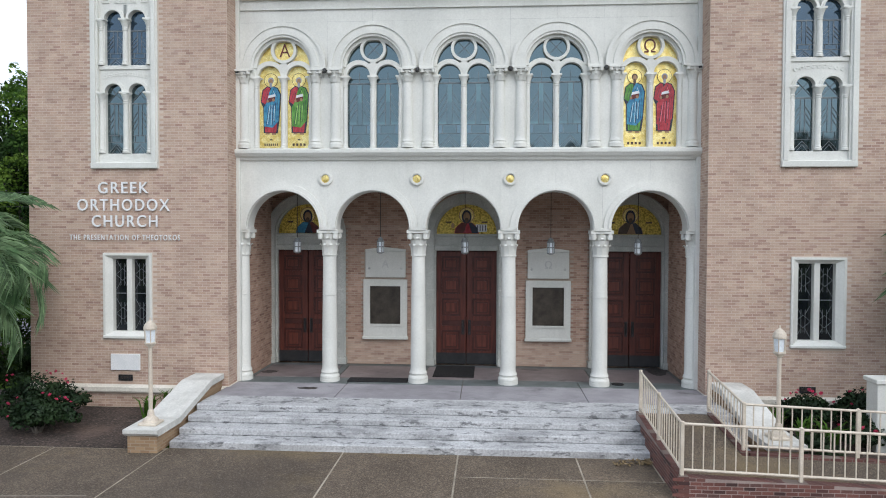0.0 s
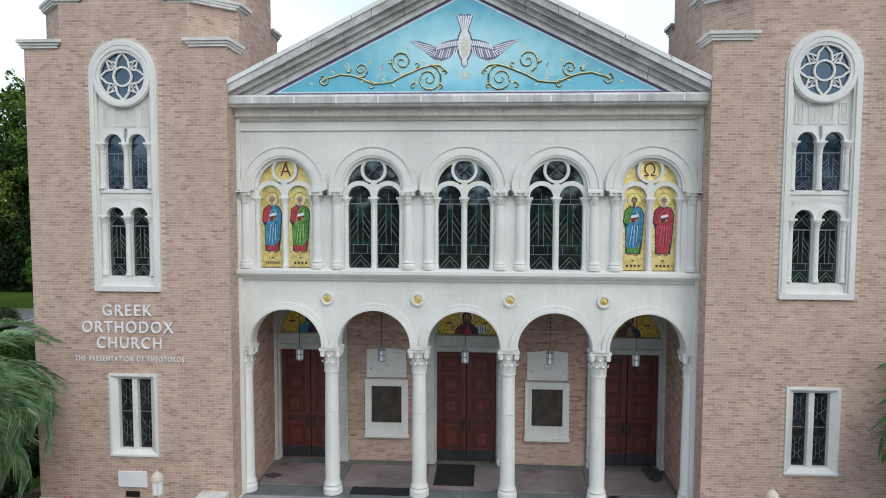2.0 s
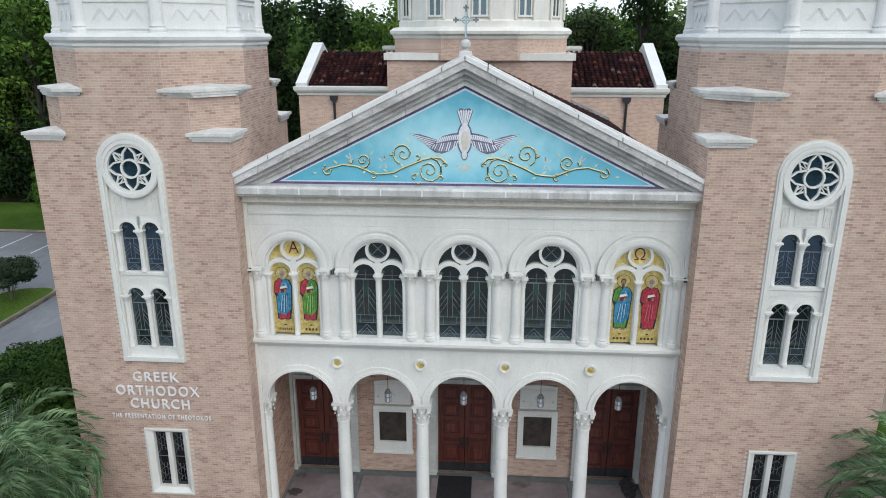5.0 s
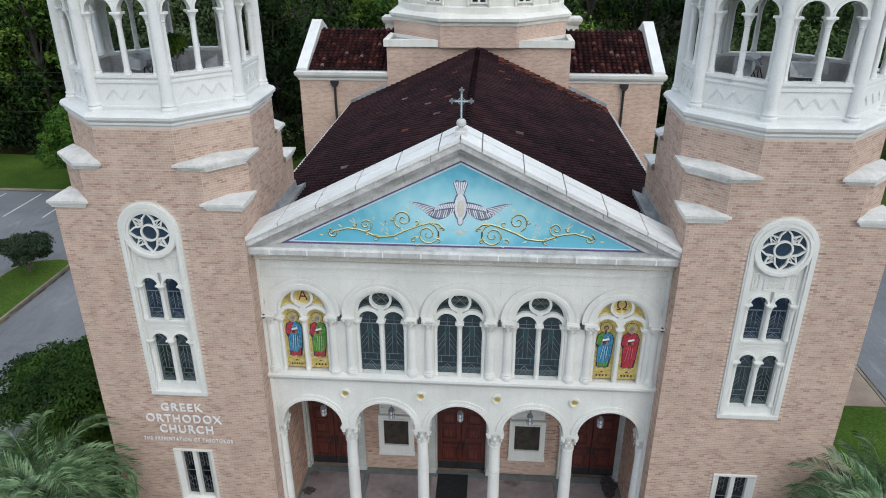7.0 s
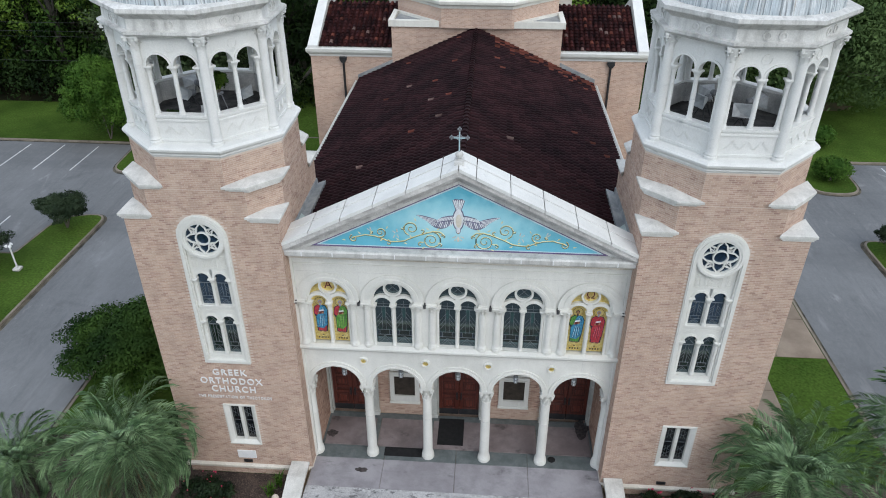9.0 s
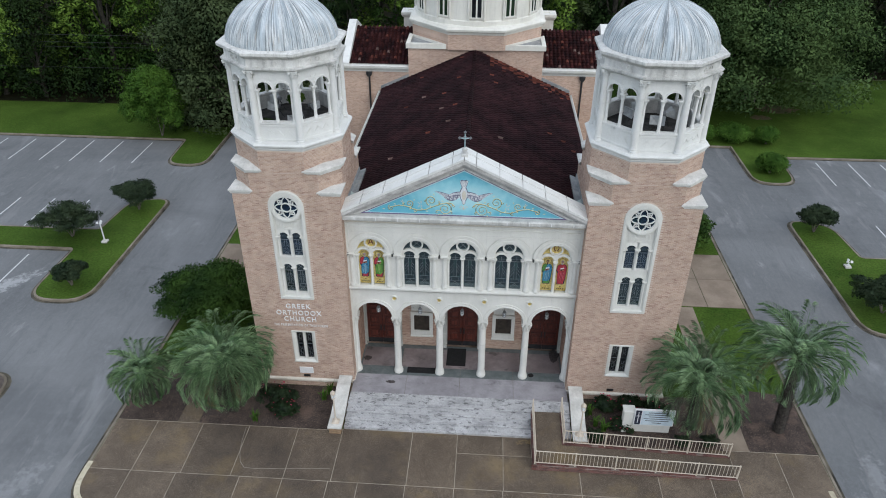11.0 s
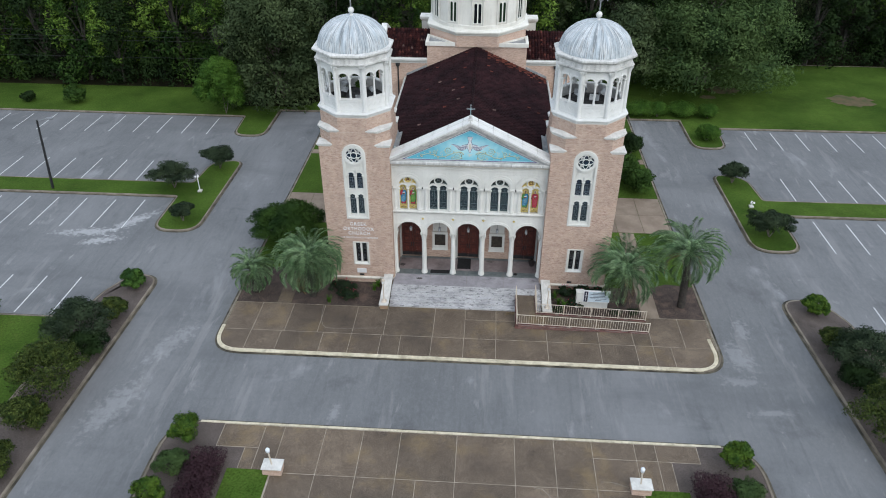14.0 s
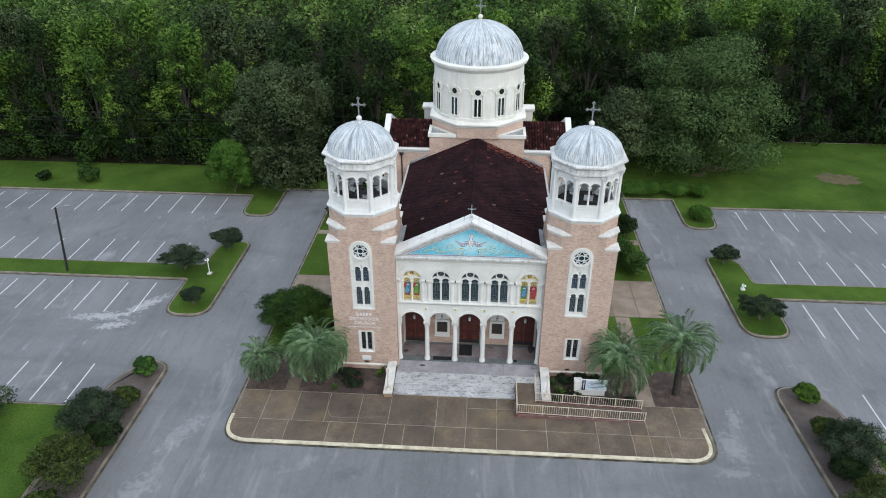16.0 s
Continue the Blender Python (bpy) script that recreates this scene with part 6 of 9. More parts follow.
    for s in (-1, 1):
        leaf = part("door_leaf", MB().cbox(min(s * 0.005, s * 0.93), max(s * 0.005, s * 0.93), 0.16, 0.22, 0.02, 3.50, 0.006), WOOD_EDGE, d)
        for x in (s * 0.10, s * 0.84):
            part("stile", MB().cbox(x - 0.085, x + 0.085, 0.13, 0.16, 0.03, 3.49, 0.006), WOOD, leaf)
        for z in (0.35, 1.12, 1.42, 2.10, 2.78, 3.40):
            part("rail", MB().cbox(min(s * 0.185, s * 0.755), max(s * 0.185, s * 0.755), 0.13, 0.16, z - 0.07, z + 0.07, 0.006), WOOD, leaf)
        for za, zb in ((0.47, 1.0), (1.22, 1.32), (1.54, 1.98), (2.22, 2.66), (2.90, 3.28)):
            if zb - za > 0.2:
                part("panel", MB().cbox(s * 0.47 - 0.235, s * 0.47 + 0.235, 0.140, 0.16, za + 0.005, zb - 0.005, 0.008), WOOD, leaf)
                part("panel_moulding", MB().cbox(s * 0.47 - 0.185, s * 0.47 + 0.185, 0.132, 0.14, za + 0.055, zb - 0.055, 0.005), WOOD_EDGE, leaf)
                part("panel_face", MB().cbox(s * 0.47 - 0.155, s * 0.47 + 0.155, 0.118, 0.132, za + 0.085, zb - 0.085, 0.010), WOOD_PANEL, leaf)
        part("kick_plate", MB().cbox(min(s * 0.01, s * 0.92), max(s * 0.01, s * 0.92), 0.122, 0.13, 0.02, 0.36, 0.003), BLACK, leaf, "black kick plate")
        hd = MB().cbox(s * 0.10 - 0.045, s * 0.10 + 0.045, 0.115, 0.13, 0.92, 1.38, 0.004).tube([(s * 0.10, 0.12, 0.98), (s * 0.10, 0.05, 1.0), (s * 0.10, 0.05, 1.30), (s * 0.10, 0.12, 1.32)], 0.018, 8)
        part("handle", hd, BLACK, leaf, "black pull handle")

for bi, c in enumerate((-2.47, 2.47)):
    bd = thing("notice_board", "white-framed dark notice board under a carved stone tablet", "notice board", "porch notice boards", at=(c, PY - 0.012, 1.5))
    part("frame", MB().holed(-0.67, 0.67, 0.1, 1.86, [(-0.47, 0.47, 0.50, 1.66)], -0.10, 0.0), STONE, bd)
    part("inner_frame", MB().holed(-0.53, 0.53, 0.44, 1.72, [(-0.47, 0.47, 0.50, 1.66)], -0.13, -0.10), STONE, bd)
    part("shelf", MB().cbox(-0.70, 0.70, -0.16, 0.0, 0.03, 0.12), STONE, bd)
    part("panel", MB().box(-0.47, 0.47, -0.05, -0.03, 0.50, 1.66), BRONZE, bd, "dark bronze panel")
    tb = part("tablet", MB().cbox(-0.62, 0.62, -0.07, 0.0, 1.92, 2.72).prism([(-0.62, 2.72), (0.62, 2.72), (0.62, 2.78), (0, 2.85), (-0.62, 2.78)], "y", -0.07, 0).box(-0.55, 0.55, -0.085, -0.07, 2.62, 2.66).box(-0.55, 0.55, -0.085, -0.07, 1.98, 2.02), STONE, bd, "white carved tablet")
    text_part("tablet_letter", ("A", "\u03a9")[bi], 0.24, 0.22, 0, -0.075, 2.22, STONE_OLD, tb, depth=0.008)
    for x in (-0.5, 0.5):
        part("boss", MB().lathe([(0, 0.02), (0.03, 0.012), (0.04, 0)], 10).moved(pose(x, -0.07, 2.2, 90, 0, 0)), STONE_OLD, tb)

lan = thing("hanging_lantern", "small white glass lantern on a thin dark rod", "lantern", "porch lanterns", at=pose(BAYS[0], 2.0, 4.22) @ Matrix.Diagonal((0.95, 0.95, 1.05, 1)))
part("rod", MB().tube([(0, 0, 0.4), (0, 0, 2.12)], 0.011, 6), BLACK, lan)
part("shade", MB().lathe([(0.095, 0.0), (0.105, 0.02), (0.105, 0.29), (0, 0.29)], 6), FROST, lan, "frosted glass shade")
part("cap", MB().lathe([(0.125, 0.28), (0.125, 0.30), (0.09, 0.33), (0.085, 0.37), (0.03, 0.40), (0, 0.42)], 6), LEAD, lan, "grey metal cap")
part("base", MB().lathe([(0, -0.03), (0.05, -0.03), (0.11, 0.0), (0.12, 0.02), (0, 0.02)], 6), LEAD, lan)
part("band", MB().lathe([(0.109, 0.14), (0.112, 0.145), (0.112, 0.165), (0.109, 0.17)], 6), LEAD, lan)
for k in range(6):
    a = 2 * math.pi * k / 6
    part("rib", MB().tube([(0.107 * math.cos(a), 0.107 * math.sin(a), 0.0), (0.107 * math.cos(a), 0.107 * math.sin(a), 0.29)], 0.014, 4), LEAD, lan)
for c in BAYS[1:]:
    copy_thing(lan, pose(c, 2.0, 4.22) @ Matrix.Diagonal((0.95, 0.95, 1.05, 1)))

# ---- nave, transept and main dome ----
nave = thing("church_nave", "long nave with a dark clay-tiled gable roof", "building")
part("nave_wall", MB().box(-6.9, -6.5, 5.2, 21.2, GND, 10.70).box(6.5, 6.9, 5.2, 21.2, GND, 10.70).box(-6.1, 6.1, PY + 0.4, PY + 0.8, GND, 11.6).prism([(-6.5, 10.95), (6.5, 10.95), (0, 13.95)], "y", BY + 0.05, BY + 0.3), FAR_BRICK, nave, "pink-tan brick wall")
RS = 0.45
part("roof_deck", MB().prism([(-7.12, 10.86), (0, 10.86 + 7.12 * RS), (7.12, 10.86), (7.12, 10.72), (0, 10.72 + 7.0 * RS), (-7.12, 10.72)], "y", BY + 0.02, 20.9), ROOF, nave, "dark clay tile roof")
for s in (-1, 1):
    part("eaves_gutter", MB().prism([(s * 7.08, 10.66), (s * 7.24, 10.66), (s * 7.30, 10.86), (s * 7.26, 10.90), (s * 7.10, 10.78)], "y", 5.35, 20.9), STONE, nave)
    zr = lambda x: 10.86 + (7.12 - x) * RS
    part("valley_flashing", MB().prism([(s * 5.72, zr(5.72) + 0.12), (s * 6.11, zr(6.11) + 0.14), (s * 6.11, zr(6.11) + 0.56), (s * 6.07, zr(6.11) + 0.56), (s * 6.05, zr(6.11) + 0.34), (s * 5.72, zr(5.72) + 0.30)], "y", BY + 0.25, 5.32), LEAD, nave, "grey metal valley flashing")
    part("corner_flashing", MB().add([(s * 5.35, BY + 0.26, zr(5.35) + 0.30), (s * 6.10, BY + 0.26, zr(6.1) + 0.37), (s * 6.10, BY + 1.5, zr(6.1) + 0.37), (s * 5.35, BY + 0.26, zr(5.35) + 0.34), (s * 6.10, BY + 0.26, zr(6.1) + 0.41), (s * 6.10, BY + 1.5, zr(6.1) + 0.41)], [(0, 1, 2), (3, 5, 4), (0, 3, 4, 1), (1, 4, 5, 2), (2, 5, 3, 0)]), TEAL_METAL, nave, "pale green-blue metal flashing")
part("back_flashing", MB().prism([(-7.1, 10.95), (0, 14.16), (7.1, 10.95), (7.1, 11.22), (0, 14.40), (-7.1, 11.22)], "y", 20.80, 20.98), LEAD, nave)

DX, DY = 0.0, 25.3
tr = thing("church_transept", "brick transept with red clay roof and white gable copings", "building")
part("transept_wall", MB().box(-9.95, 9.95, 21.0, 21.4, GND, 12.35).box(-9.95, 9.95, 29.2, 29.6, GND, 12.35).box(-9.95, -9.55, 21.4, 29.2, GND, 12.35).box(9.55, 9.95, 21.4, 29.2, GND, 12.35).box(-4.0, 4.0, 29.6, 33.0, GND, 10.5), FAR_BRICK, tr, "pink-tan brick wall")
part("transept_cornice", MB().sweep([(-9.95, 29.6), (-9.95, 21.0), (9.95, 21.0), (9.95, 29.6)], [(-0.2, 12.30), (0.05, 12.30), (0.08, 12.42), (0.16, 12.50), (0.22, 12.60), (0.24, 12.76), (-0.5, 12.80), (-0.5, 12.30)], False), STONE, tr, "moulded white cornice")
part("transept_roof", MB().prism([(21.1, 12.70), (DY, 14.5), (29.5, 12.70), (29.5, 12.5), (21.1, 12.5)], "x", -9.6, 9.6), ROOF_RED, tr, "red clay tile roof")
for s in (-1, 1):
    part("gable_coping", MB().prism([(20.86, 12.72), (20.86, 12.95), (DY, 15.05), (29.7, 12.95), (29.7, 12.72)], "x", min(s * 9.45, s * 10.05), max(s * 9.45, s * 10.05)), BELFRY, tr, "white stone gable parapet")
    dp = part("downpipe", MB().tube([(s * 7.95, 20.9, 12.0), (s * 7.95, 20.9, 4.0)], 0.07, 10), BLACK, tr, "dark downpipe")
    part("hopper", MB().prism([(s * 7.95 - 0.22, 12.3), (s * 7.95 + 0.22, 12.3), (s * 7.95 + 0.20, 12.1), (s * 7.95 + 0.08, 11.95), (s * 7.95 - 0.08, 11.95), (s * 7.95 - 0.20, 12.1)], "y", 20.76, 20.99), BLACK, dp)

dm = thing("main_dome", "tall white drum with arched windows under a metal dome", "dome")
part("block", MB().box(-4.95, 4.95, 20.75, 29.85, 10.5, 14.2), FAR_BRICK, dm, "brick block")
part("octagon_base", MB().prism(octagon(4.85, DX, DY), "z", 14.2, 15.35), FAR_BRICK, dm, "brick octagon")
h = 4.95
for sx in (-1, 1):
    for sy in (-1, 1):
        q = [(sx * (h - 2.9), DY + sy * (h - 0.25)), (sx * (h + 0.15), DY + sy * (h - 0.25)), (sx * (h + 0.15), DY + sy * (h - 3.1))]
        cp = MB().prism(q, "z", 14.2, 14.34)
        mid = Vector((sum(p[0] for p in q) / 3, sum(p[1] for p in q) / 3))
        inn = [tuple(mid + (Vector(p) - mid) * 0.72) for p in q]
        cp.add([(*p, 14.34) for p in q] + [(*p, 14.56) for p in q] + [(*p, 14.56) for p in inn] + [(*p, 14.38) for p in inn], [f for i in range(3) for f in ((i, (i + 1) % 3, 3 + (i + 1) % 3, 3 + i), (3 + i, 3 + (i + 1) % 3, 6 + (i + 1) % 3, 6 + i), (6 + i, 6 + (i + 1) % 3, 9 + (i + 1) % 3, 9 + i))])
        cc = part("corner_cap", cp, DRUM, dm, "white stone corner cap")
        part("cap_flashing", MB().prism(inn, "z", 14.34, 14.42), LEAD, cc, "grey metal flashing")
part("drum_cornice", MB().sweep(octagon(4.85, DX, DY), [(-0.3, 15.30), (0.04, 15.30), (0.10, 15.45), (0.22, 15.55), (0.25, 15.70), (0.05, 15.86), (-0.5, 15.95), (-0.5, 15.30)]), DRUM, dm, "white moulded ring")
DR = 4.72
part("drum", MB().lathe([(DR + 0.08, 15.86), (DR + 0.08, 16.2), (DR, 16.28), (DR, 20.9), (DR + 0.1, 21.0), (DR + 0.14, 21.12), (DR + 0.34, 21.24), (DR + 0.42, 21.42), (DR + 0.42, 21.56), (DR + 0.2, 21.62), (DR - 0.3, 21.64)], 72, (DX, DY, 0)), DRUM, dm, "round white drum", 30)
for k in range(12):
    m = pose(DX, DY, 0, 0, 0, 30 * k) @ pose(0, -DR, 0)
    fr = MB().ring(0, 19.0, 0.30, 0.42, -0.07, 0.05, 18, 0, 360)
    for s in (-1, 1):
        fr.ring(s * 0.20, 18.2, 0.14, 0.20, -0.06, 0.05, 10)
        fr.box(min(s * 0.34, s * 0.42), max(s * 0.34, s * 0.42), -0.06, 0.05, 16.5, 18.2)
        fr.tube([(s * 0.55, -0.05, 16.3), (s * 0.55, -0.05, 18.6)], 0.07, 8)
        fr.lathe([(0.07, 0), (0.14, 0.16), (0.14, 0.22), (0, 0.22)], 8, (s * 0.55, -0.05, 18.6))
    fr.ring(0, 18.85, 0.60, 0.72, -0.07, 0.04, 20).box(-0.06, 0.06, -0.06, 0.05, 16.5, 18.2).box(-0.48, 0.48, -0.1, 0.05, 16.4, 16.5)
    w = part("drum_window", fr.moved(m), DRUM, dm, "paired narrow window with a round light")
    gl = MB().disc(0, 19.0, 0.31, -0.03, -0.015, 18)
    for s in (-1, 1):
        gl.prism([(s * 0.20 - 0.14, 16.5), (s * 0.20 + 0.14, 16.5)] + [(s * 0.20 + 0.14 * math.cos(math.pi * i / 8), 18.2 + 0.14 * math.sin(math.pi * i / 8)) for i in range(9)], "y", -0.03, -0.015)
    part("panes", gl.moved(m), GLASS, w, "dark glass")
    m2 = pose(DX, DY, 0, 0, 0, 30 * k + 15) @ pose(0, -DR, 0)
    part("blind_arch", MB().ring(0, 18.85, 0.44, 0.54, -0.06, 0.06, 18).moved(m2), DRUM, dm)
prof = [(4.56 * math.cos(t), 21.6 + 3.55 * math.sin(t)) for t in [math.pi / 2 * i / 20 for i in range(21)]]
md = part("dome_shell", MB().lathe(prof, 72), DOME, dm, "oxidised blue-grey metal dome", 60)
md.location = (DX, DY, 0)
for k in range(32):
    a = 2 * math.pi * k / 32
    part("seam", MB().tube([(r * math.cos(a), r * math.sin(a), z + 0.004) for r, z in prof[:-1]], 0.013, 4), DOME, md)
fin = part("finial", MB().lathe([(0.2, 25.1), (0.12, 25.25), (0.2, 25.35), (0.26, 25.5), (0.2, 25.66), (0.07, 25.74), (0, 25.75)], 16, (DX, DY, 0)), CREAM, dm, "ball finial", 50)
part("cross", trefoil_cross(25.7, 1.35).moved(Matrix.Translation((DX, DY, 0))), GREY_METAL, fin, "metal cross with clover ends")
for s in (-1, 1):
    part("rear_pier", MB().box(s * 5.6 - 0.6, s * 5.6 + 0.6, 29.0, 30.2, 12.5, 14.75).sweep([(s * 5.6 - 0.6, 30.2), (s * 5.6 - 0.6, 29.0), (s * 5.6 + 0.6, 29.0), (s * 5.6 + 0.6, 30.2)], [(-0.3, 14.4), (0.08, 14.4), (0.2, 14.62), (0.2, 14.8), (-0.3, 14.8)], True), DRUM, dm, "white stone pier")


# ---- ground, roads, islands ----
solid("ground", MB().add([(-900, -900, -0.06), (900, -900, -0.06), (900, 900, -0.06), (-900, 900, -0.06)], [(0, 1, 2, 3)]), GRASS, "grass ground reaching the horizon", "ground", kind="structure")
solid("road", MB().box(-95, 95, -75, 37.3, -0.05, 0.0), ASPHALT, "worn grey asphalt drive and parking lot", "road", kind="structure")


def island(name, poly, top, label, category, kerb=KERB, width=0.16, height=GND, drop=0.02):
    """A raised bed within a kerb (polygon anticlockwise)."""
    st = thing(name, label, category, kind="structure")
    part("kerb", MB().sweep(poly, [(-width, 0), (0.0, 0), (-0.015, height - 0.02), (-0.03, height), (-width, height)]), kerb, st, "concrete kerb")
    part("gutter", MB().sweep(poly, [(-0.01, 0.0), (0.19, 0.0), (0.19, 0.006), (-0.01, 0.007)]), GUTTER, st, "brown dirt along the kerb")
    n = len(poly)
    inner = []
    for i, p in enumerate(poly):
        p = Vector(p)
        a, b = (p - Vector(poly[i - 1])).normalized(), (Vector(poly[(i + 1) % n]) - p).normalized()
        na, nb = Vector((a.y, -a.x)), Vector((b.y, -b.x))
        mi = (na + nb) / max(1 + na.dot(nb), 0.15)
        inner.append(tuple(p - mi * (width - 0.003)))
    part("bed", MB().prism(inner, "z", 0.0, height - drop), top, st)
    return st


church_poly = rounded([(-19.05, 37.2), (-19.05, -9.43), (19.35, -9.43), (19.35, 37.2)], [0, 2.2, 2.2, 0], 8)
isl = island("church_island", church_poly, GRASS, "raised kerbed island with lawn round the church", "lawn", drop=0.03)
part("painted_kerb", MB().sweep([(-19.07, -6.5)] + rounded([(-19.07, -6.0), (-19.07, -9.45), (19.20, -9.45), (19.05, -6.0)], [0, 2.2, 2.2, 0], 8)[1:-1] + [(19.02, -5.8)], [(-0.17, 0.05), (0.004, 0.05), (0.0, GND - 0.01), (-0.03, GND + 0.005), (-0.29, GND + 0.007), (-0.29, 0.05)], False), KERB_PAINT, isl, "cream-painted kerb")

plaza = thing("plaza", "brown aggregate concrete slabs before the church", "pavement", kind="structure")
part("bedding", MB().prism(rounded([(-18.86, -3.36), (-18.86, -9.24), (19.16, -9.24), (19.16, -3.36)], [0, 2.05, 2.05, 0], 8), "z", 0.01, GND - 0.006), JOINT, plaza)


def slab(par, x0, x1, y0, y1, corner=None, material=PLAZA, z=GND):
    g = 0.015
    if corner:
        p = [(x0 + g, y1 - g), (x0 + g, y0 + g), (x1 - g, y0 + g), (x1 - g, y1 - g)]
        p = rounded(p, [0, 1.9 if corner < 0 else 0, 1.9 if corner > 0 else 0, 0], 6)
        mb = MB().prism(p, "z", z - 0.05, z)
    else:
        mb = MB().cbox(x0 + g, x1 - g, y0 + g, y1 - g, z - 0.05, z, 0.008)
    return part("slab", mb, material, par)


XS = [-18.86, -16.6, -14.22, -10.9, -8.69, -6.35, -4.83, -2.42, 0.04, 2.49, 6.43, 10.4, 13.09, 14.43, 15.77, 19.16]
for a, b in zip(XS, XS[1:]):
    slab(plaza, a, b, -9.24, -6.93, -1 if a == XS[0] else (1 if b == XS[-1] else None))
XB = [-18.86, -16.57, -14.0, -11.4, -8.68, -6.22, -2.38, 0.06, 2.52, 6.43, 10.4, 13.05, 14.43, 16.9, 19.16]
for a, b in zip(XB, XB[1:]):
    if 0 < a < 5:
        slab(plaza, a, min(b, 4.02), -4.66, -3.36)
        slab(plaza, a, b, -6.93, -4.66)
    else:
        slab(plaza, a, b, -6.93, -3.36 if -6.4 < a < 5 else -3.5)

# beds beside the steps
for pts, nm in ((((-18.86, -3.48), (-15.5, -3.48), (-15.5, 1.6), (-18.86, 1.6)), "l1"), (((-14.3, -3.48), (-7.05, -3.48), (-7.05, -0.12), (-11.55, -0.12), (-11.55, 1.6), (-14.3, 1.6)), "l2"), (((7.05, -3.84), (14.2, -3.84), (14.2, 0.4), (11.6, 0.4), (11.6, -0.12), (7.05, -0.12)), "r1"), (((15.6, -3.48), (19.16, -3.48), (19.16, 0.9), (17.0, 1.2), (15.6, 0.6)), "r2")):
    solid("mulch_bed", MB().prism(pts, "z", 0.05, GND - 0.004), MULCH, "brown mulch planting bed", "flower bed", kind="structure")
for x0, x1, y0, y1, nx, ny in ((-15.5, -14.3, -3.5, 1.6, 1, 3), (14.2, 15.6, -3.5, 9.3, 1, 5), (11.6, 19.16, 9.4, 16.2, 3, 2), (-18.86, -11.6, 9.4, 15.2, 3, 2), (-13.0, -11.7, 1.6, 9.4, 1, 3), (-18.86, -11.6, 24.6, 25.6, 4, 1), (11.6, 19.16, 24.2, 25.4, 4, 1)):
    wk = thing("walkway", "tan concrete walkway slabs", "walkway", kind="structure")
    for i in range(nx):
        for j in range(ny):
            slab(wk, x0 + (x1 - x0) * i / nx, x0 + (x1 - x0) * (i + 1) / nx, y0 + (y1 - y0) * j / ny, y0 + (y1 - y0) * (j + 1) / ny, None, PLAZA if x0 == -15.5 else PALE_WALK, GND + 0.003)

for s in (-1, 1):
    mir = lambda pts: pts if s > 0 else [(-x, y) for x, y in pts][::-1]
    p = [(26.2, 7.0), (30.6, 7.0), (30.6, 13.6), (95, 13.8), (95, 16.9), (30.0, 16.7), (29.6, 21.6), (26.2, 22.4)]
    island("parking_island", rounded(mir(p), [1.9, 1.9, 0.3, 0, 0, 0.3, 1.5, 1.5] if s > 0 else [1.9, 1.9, 0.3, 0, 0, 0.3, 1.5, 1.5][::-1], 6), GRASS, "kerbed grass island between parking rows", "traffic island")
    p = [(25.8, 37.2), (25.8, 29.0), (29.6, 29.0), (29.9, 34.9), (95, 35.4), (95, 60), (19.5, 60), (19.5, 37.2)]
    island("back_lawn", rounded(mir(p), [0, 1.7, 1.7, 0.4, 0, 0, 0, 0] if s > 0 else [0, 1.7, 1.7, 0.4, 0, 0, 0, 0][::-1], 6), GRASS, "mown lawn behind the parking lot", "lawn")
    near, far_ = (26.1, 29.6) if s > 0 else (26.75, 27.6)
    p = [(far_, -70), (31.0, -70), (31.0, -6.4), (30.6, -3.0), (29.2, -0.3), (near - 0.1, -0.2)]
    island("roadside_bed", rounded(mir(p), [0, 0, 0.5, 1.0, 1.2, 1.7] if s > 0 else [0, 0, 0.5, 1.0, 1.2, 1.7][::-1], 6), BED_MULCH, "kerbed mulch bed with shrubs beside the drive", "flower bed")
    p = [(31.0, -70), (95, -70), (95, -6.3), (31.0, -6.3)]
    island("side_lawn", mir(p), GRASS, "mown lawn beside the parking lot", "lawn")
    # parking lines
    for y0, y1, first, n in ((29.3, 34.4, 33.1, 14), (16.95, 21.95, 33.4, 12), (7.25, 12.9, 33.6, 12), (-5.9, -0.6, 33.5, 6)):
        for i in range(n):
            x = s * (first + 3.08 * i) + random.uniform(-0.06, 0.06)
            solid("parking_line", MB().box(x - 0.055, x + 0.055, y0, y1 - random.uniform(0, 0.3), 0.0, 0.006), PAINT, "worn white painted parking line", "road marking", "parking lines", "structure")

low_poly = rounded([(-19.2, -16.4), (-19.2, -40), (19.2, -40), (19.2, -16.4)], [2.6, 2, 2, 2.6], 8)
low = island("front_island", low_poly, BED_MULCH, "kerbed island with shrubs and paving across the drive", "traffic island", drop=0.03)
part("painted_kerb", MB().sweep([(17.0, -16.38), (-17.2, -16.38)], [(-0.17, 0.05), (0.004, 0.05), (0.0, GND - 0.01), (-0.03, GND + 0.004), (-0.19, GND + 0.006), (-0.19, 0.05)], False), KERB_PAINT, low, "cream-painted kerb")
lp = thing("lower_plaza", "brown aggregate concrete slabs across the drive", "pavement", kind="structure")
part("bedding", MB().box(-13.6, 13.6, -24, -18.5, 0.01, GND - 0.006).box(-15.5, 13.6, -18.5, -16.6, 0.01, GND - 0.006).box(13.6, 15.4, -17.97, -16.6, 0.01, GND - 0.006), JOINT, lp)
XL = [-12.7, -11.4, -8.66, -6.15, -3.67, 0.0, 3.72, 6.25, 8.68, 11.4, 12.73]
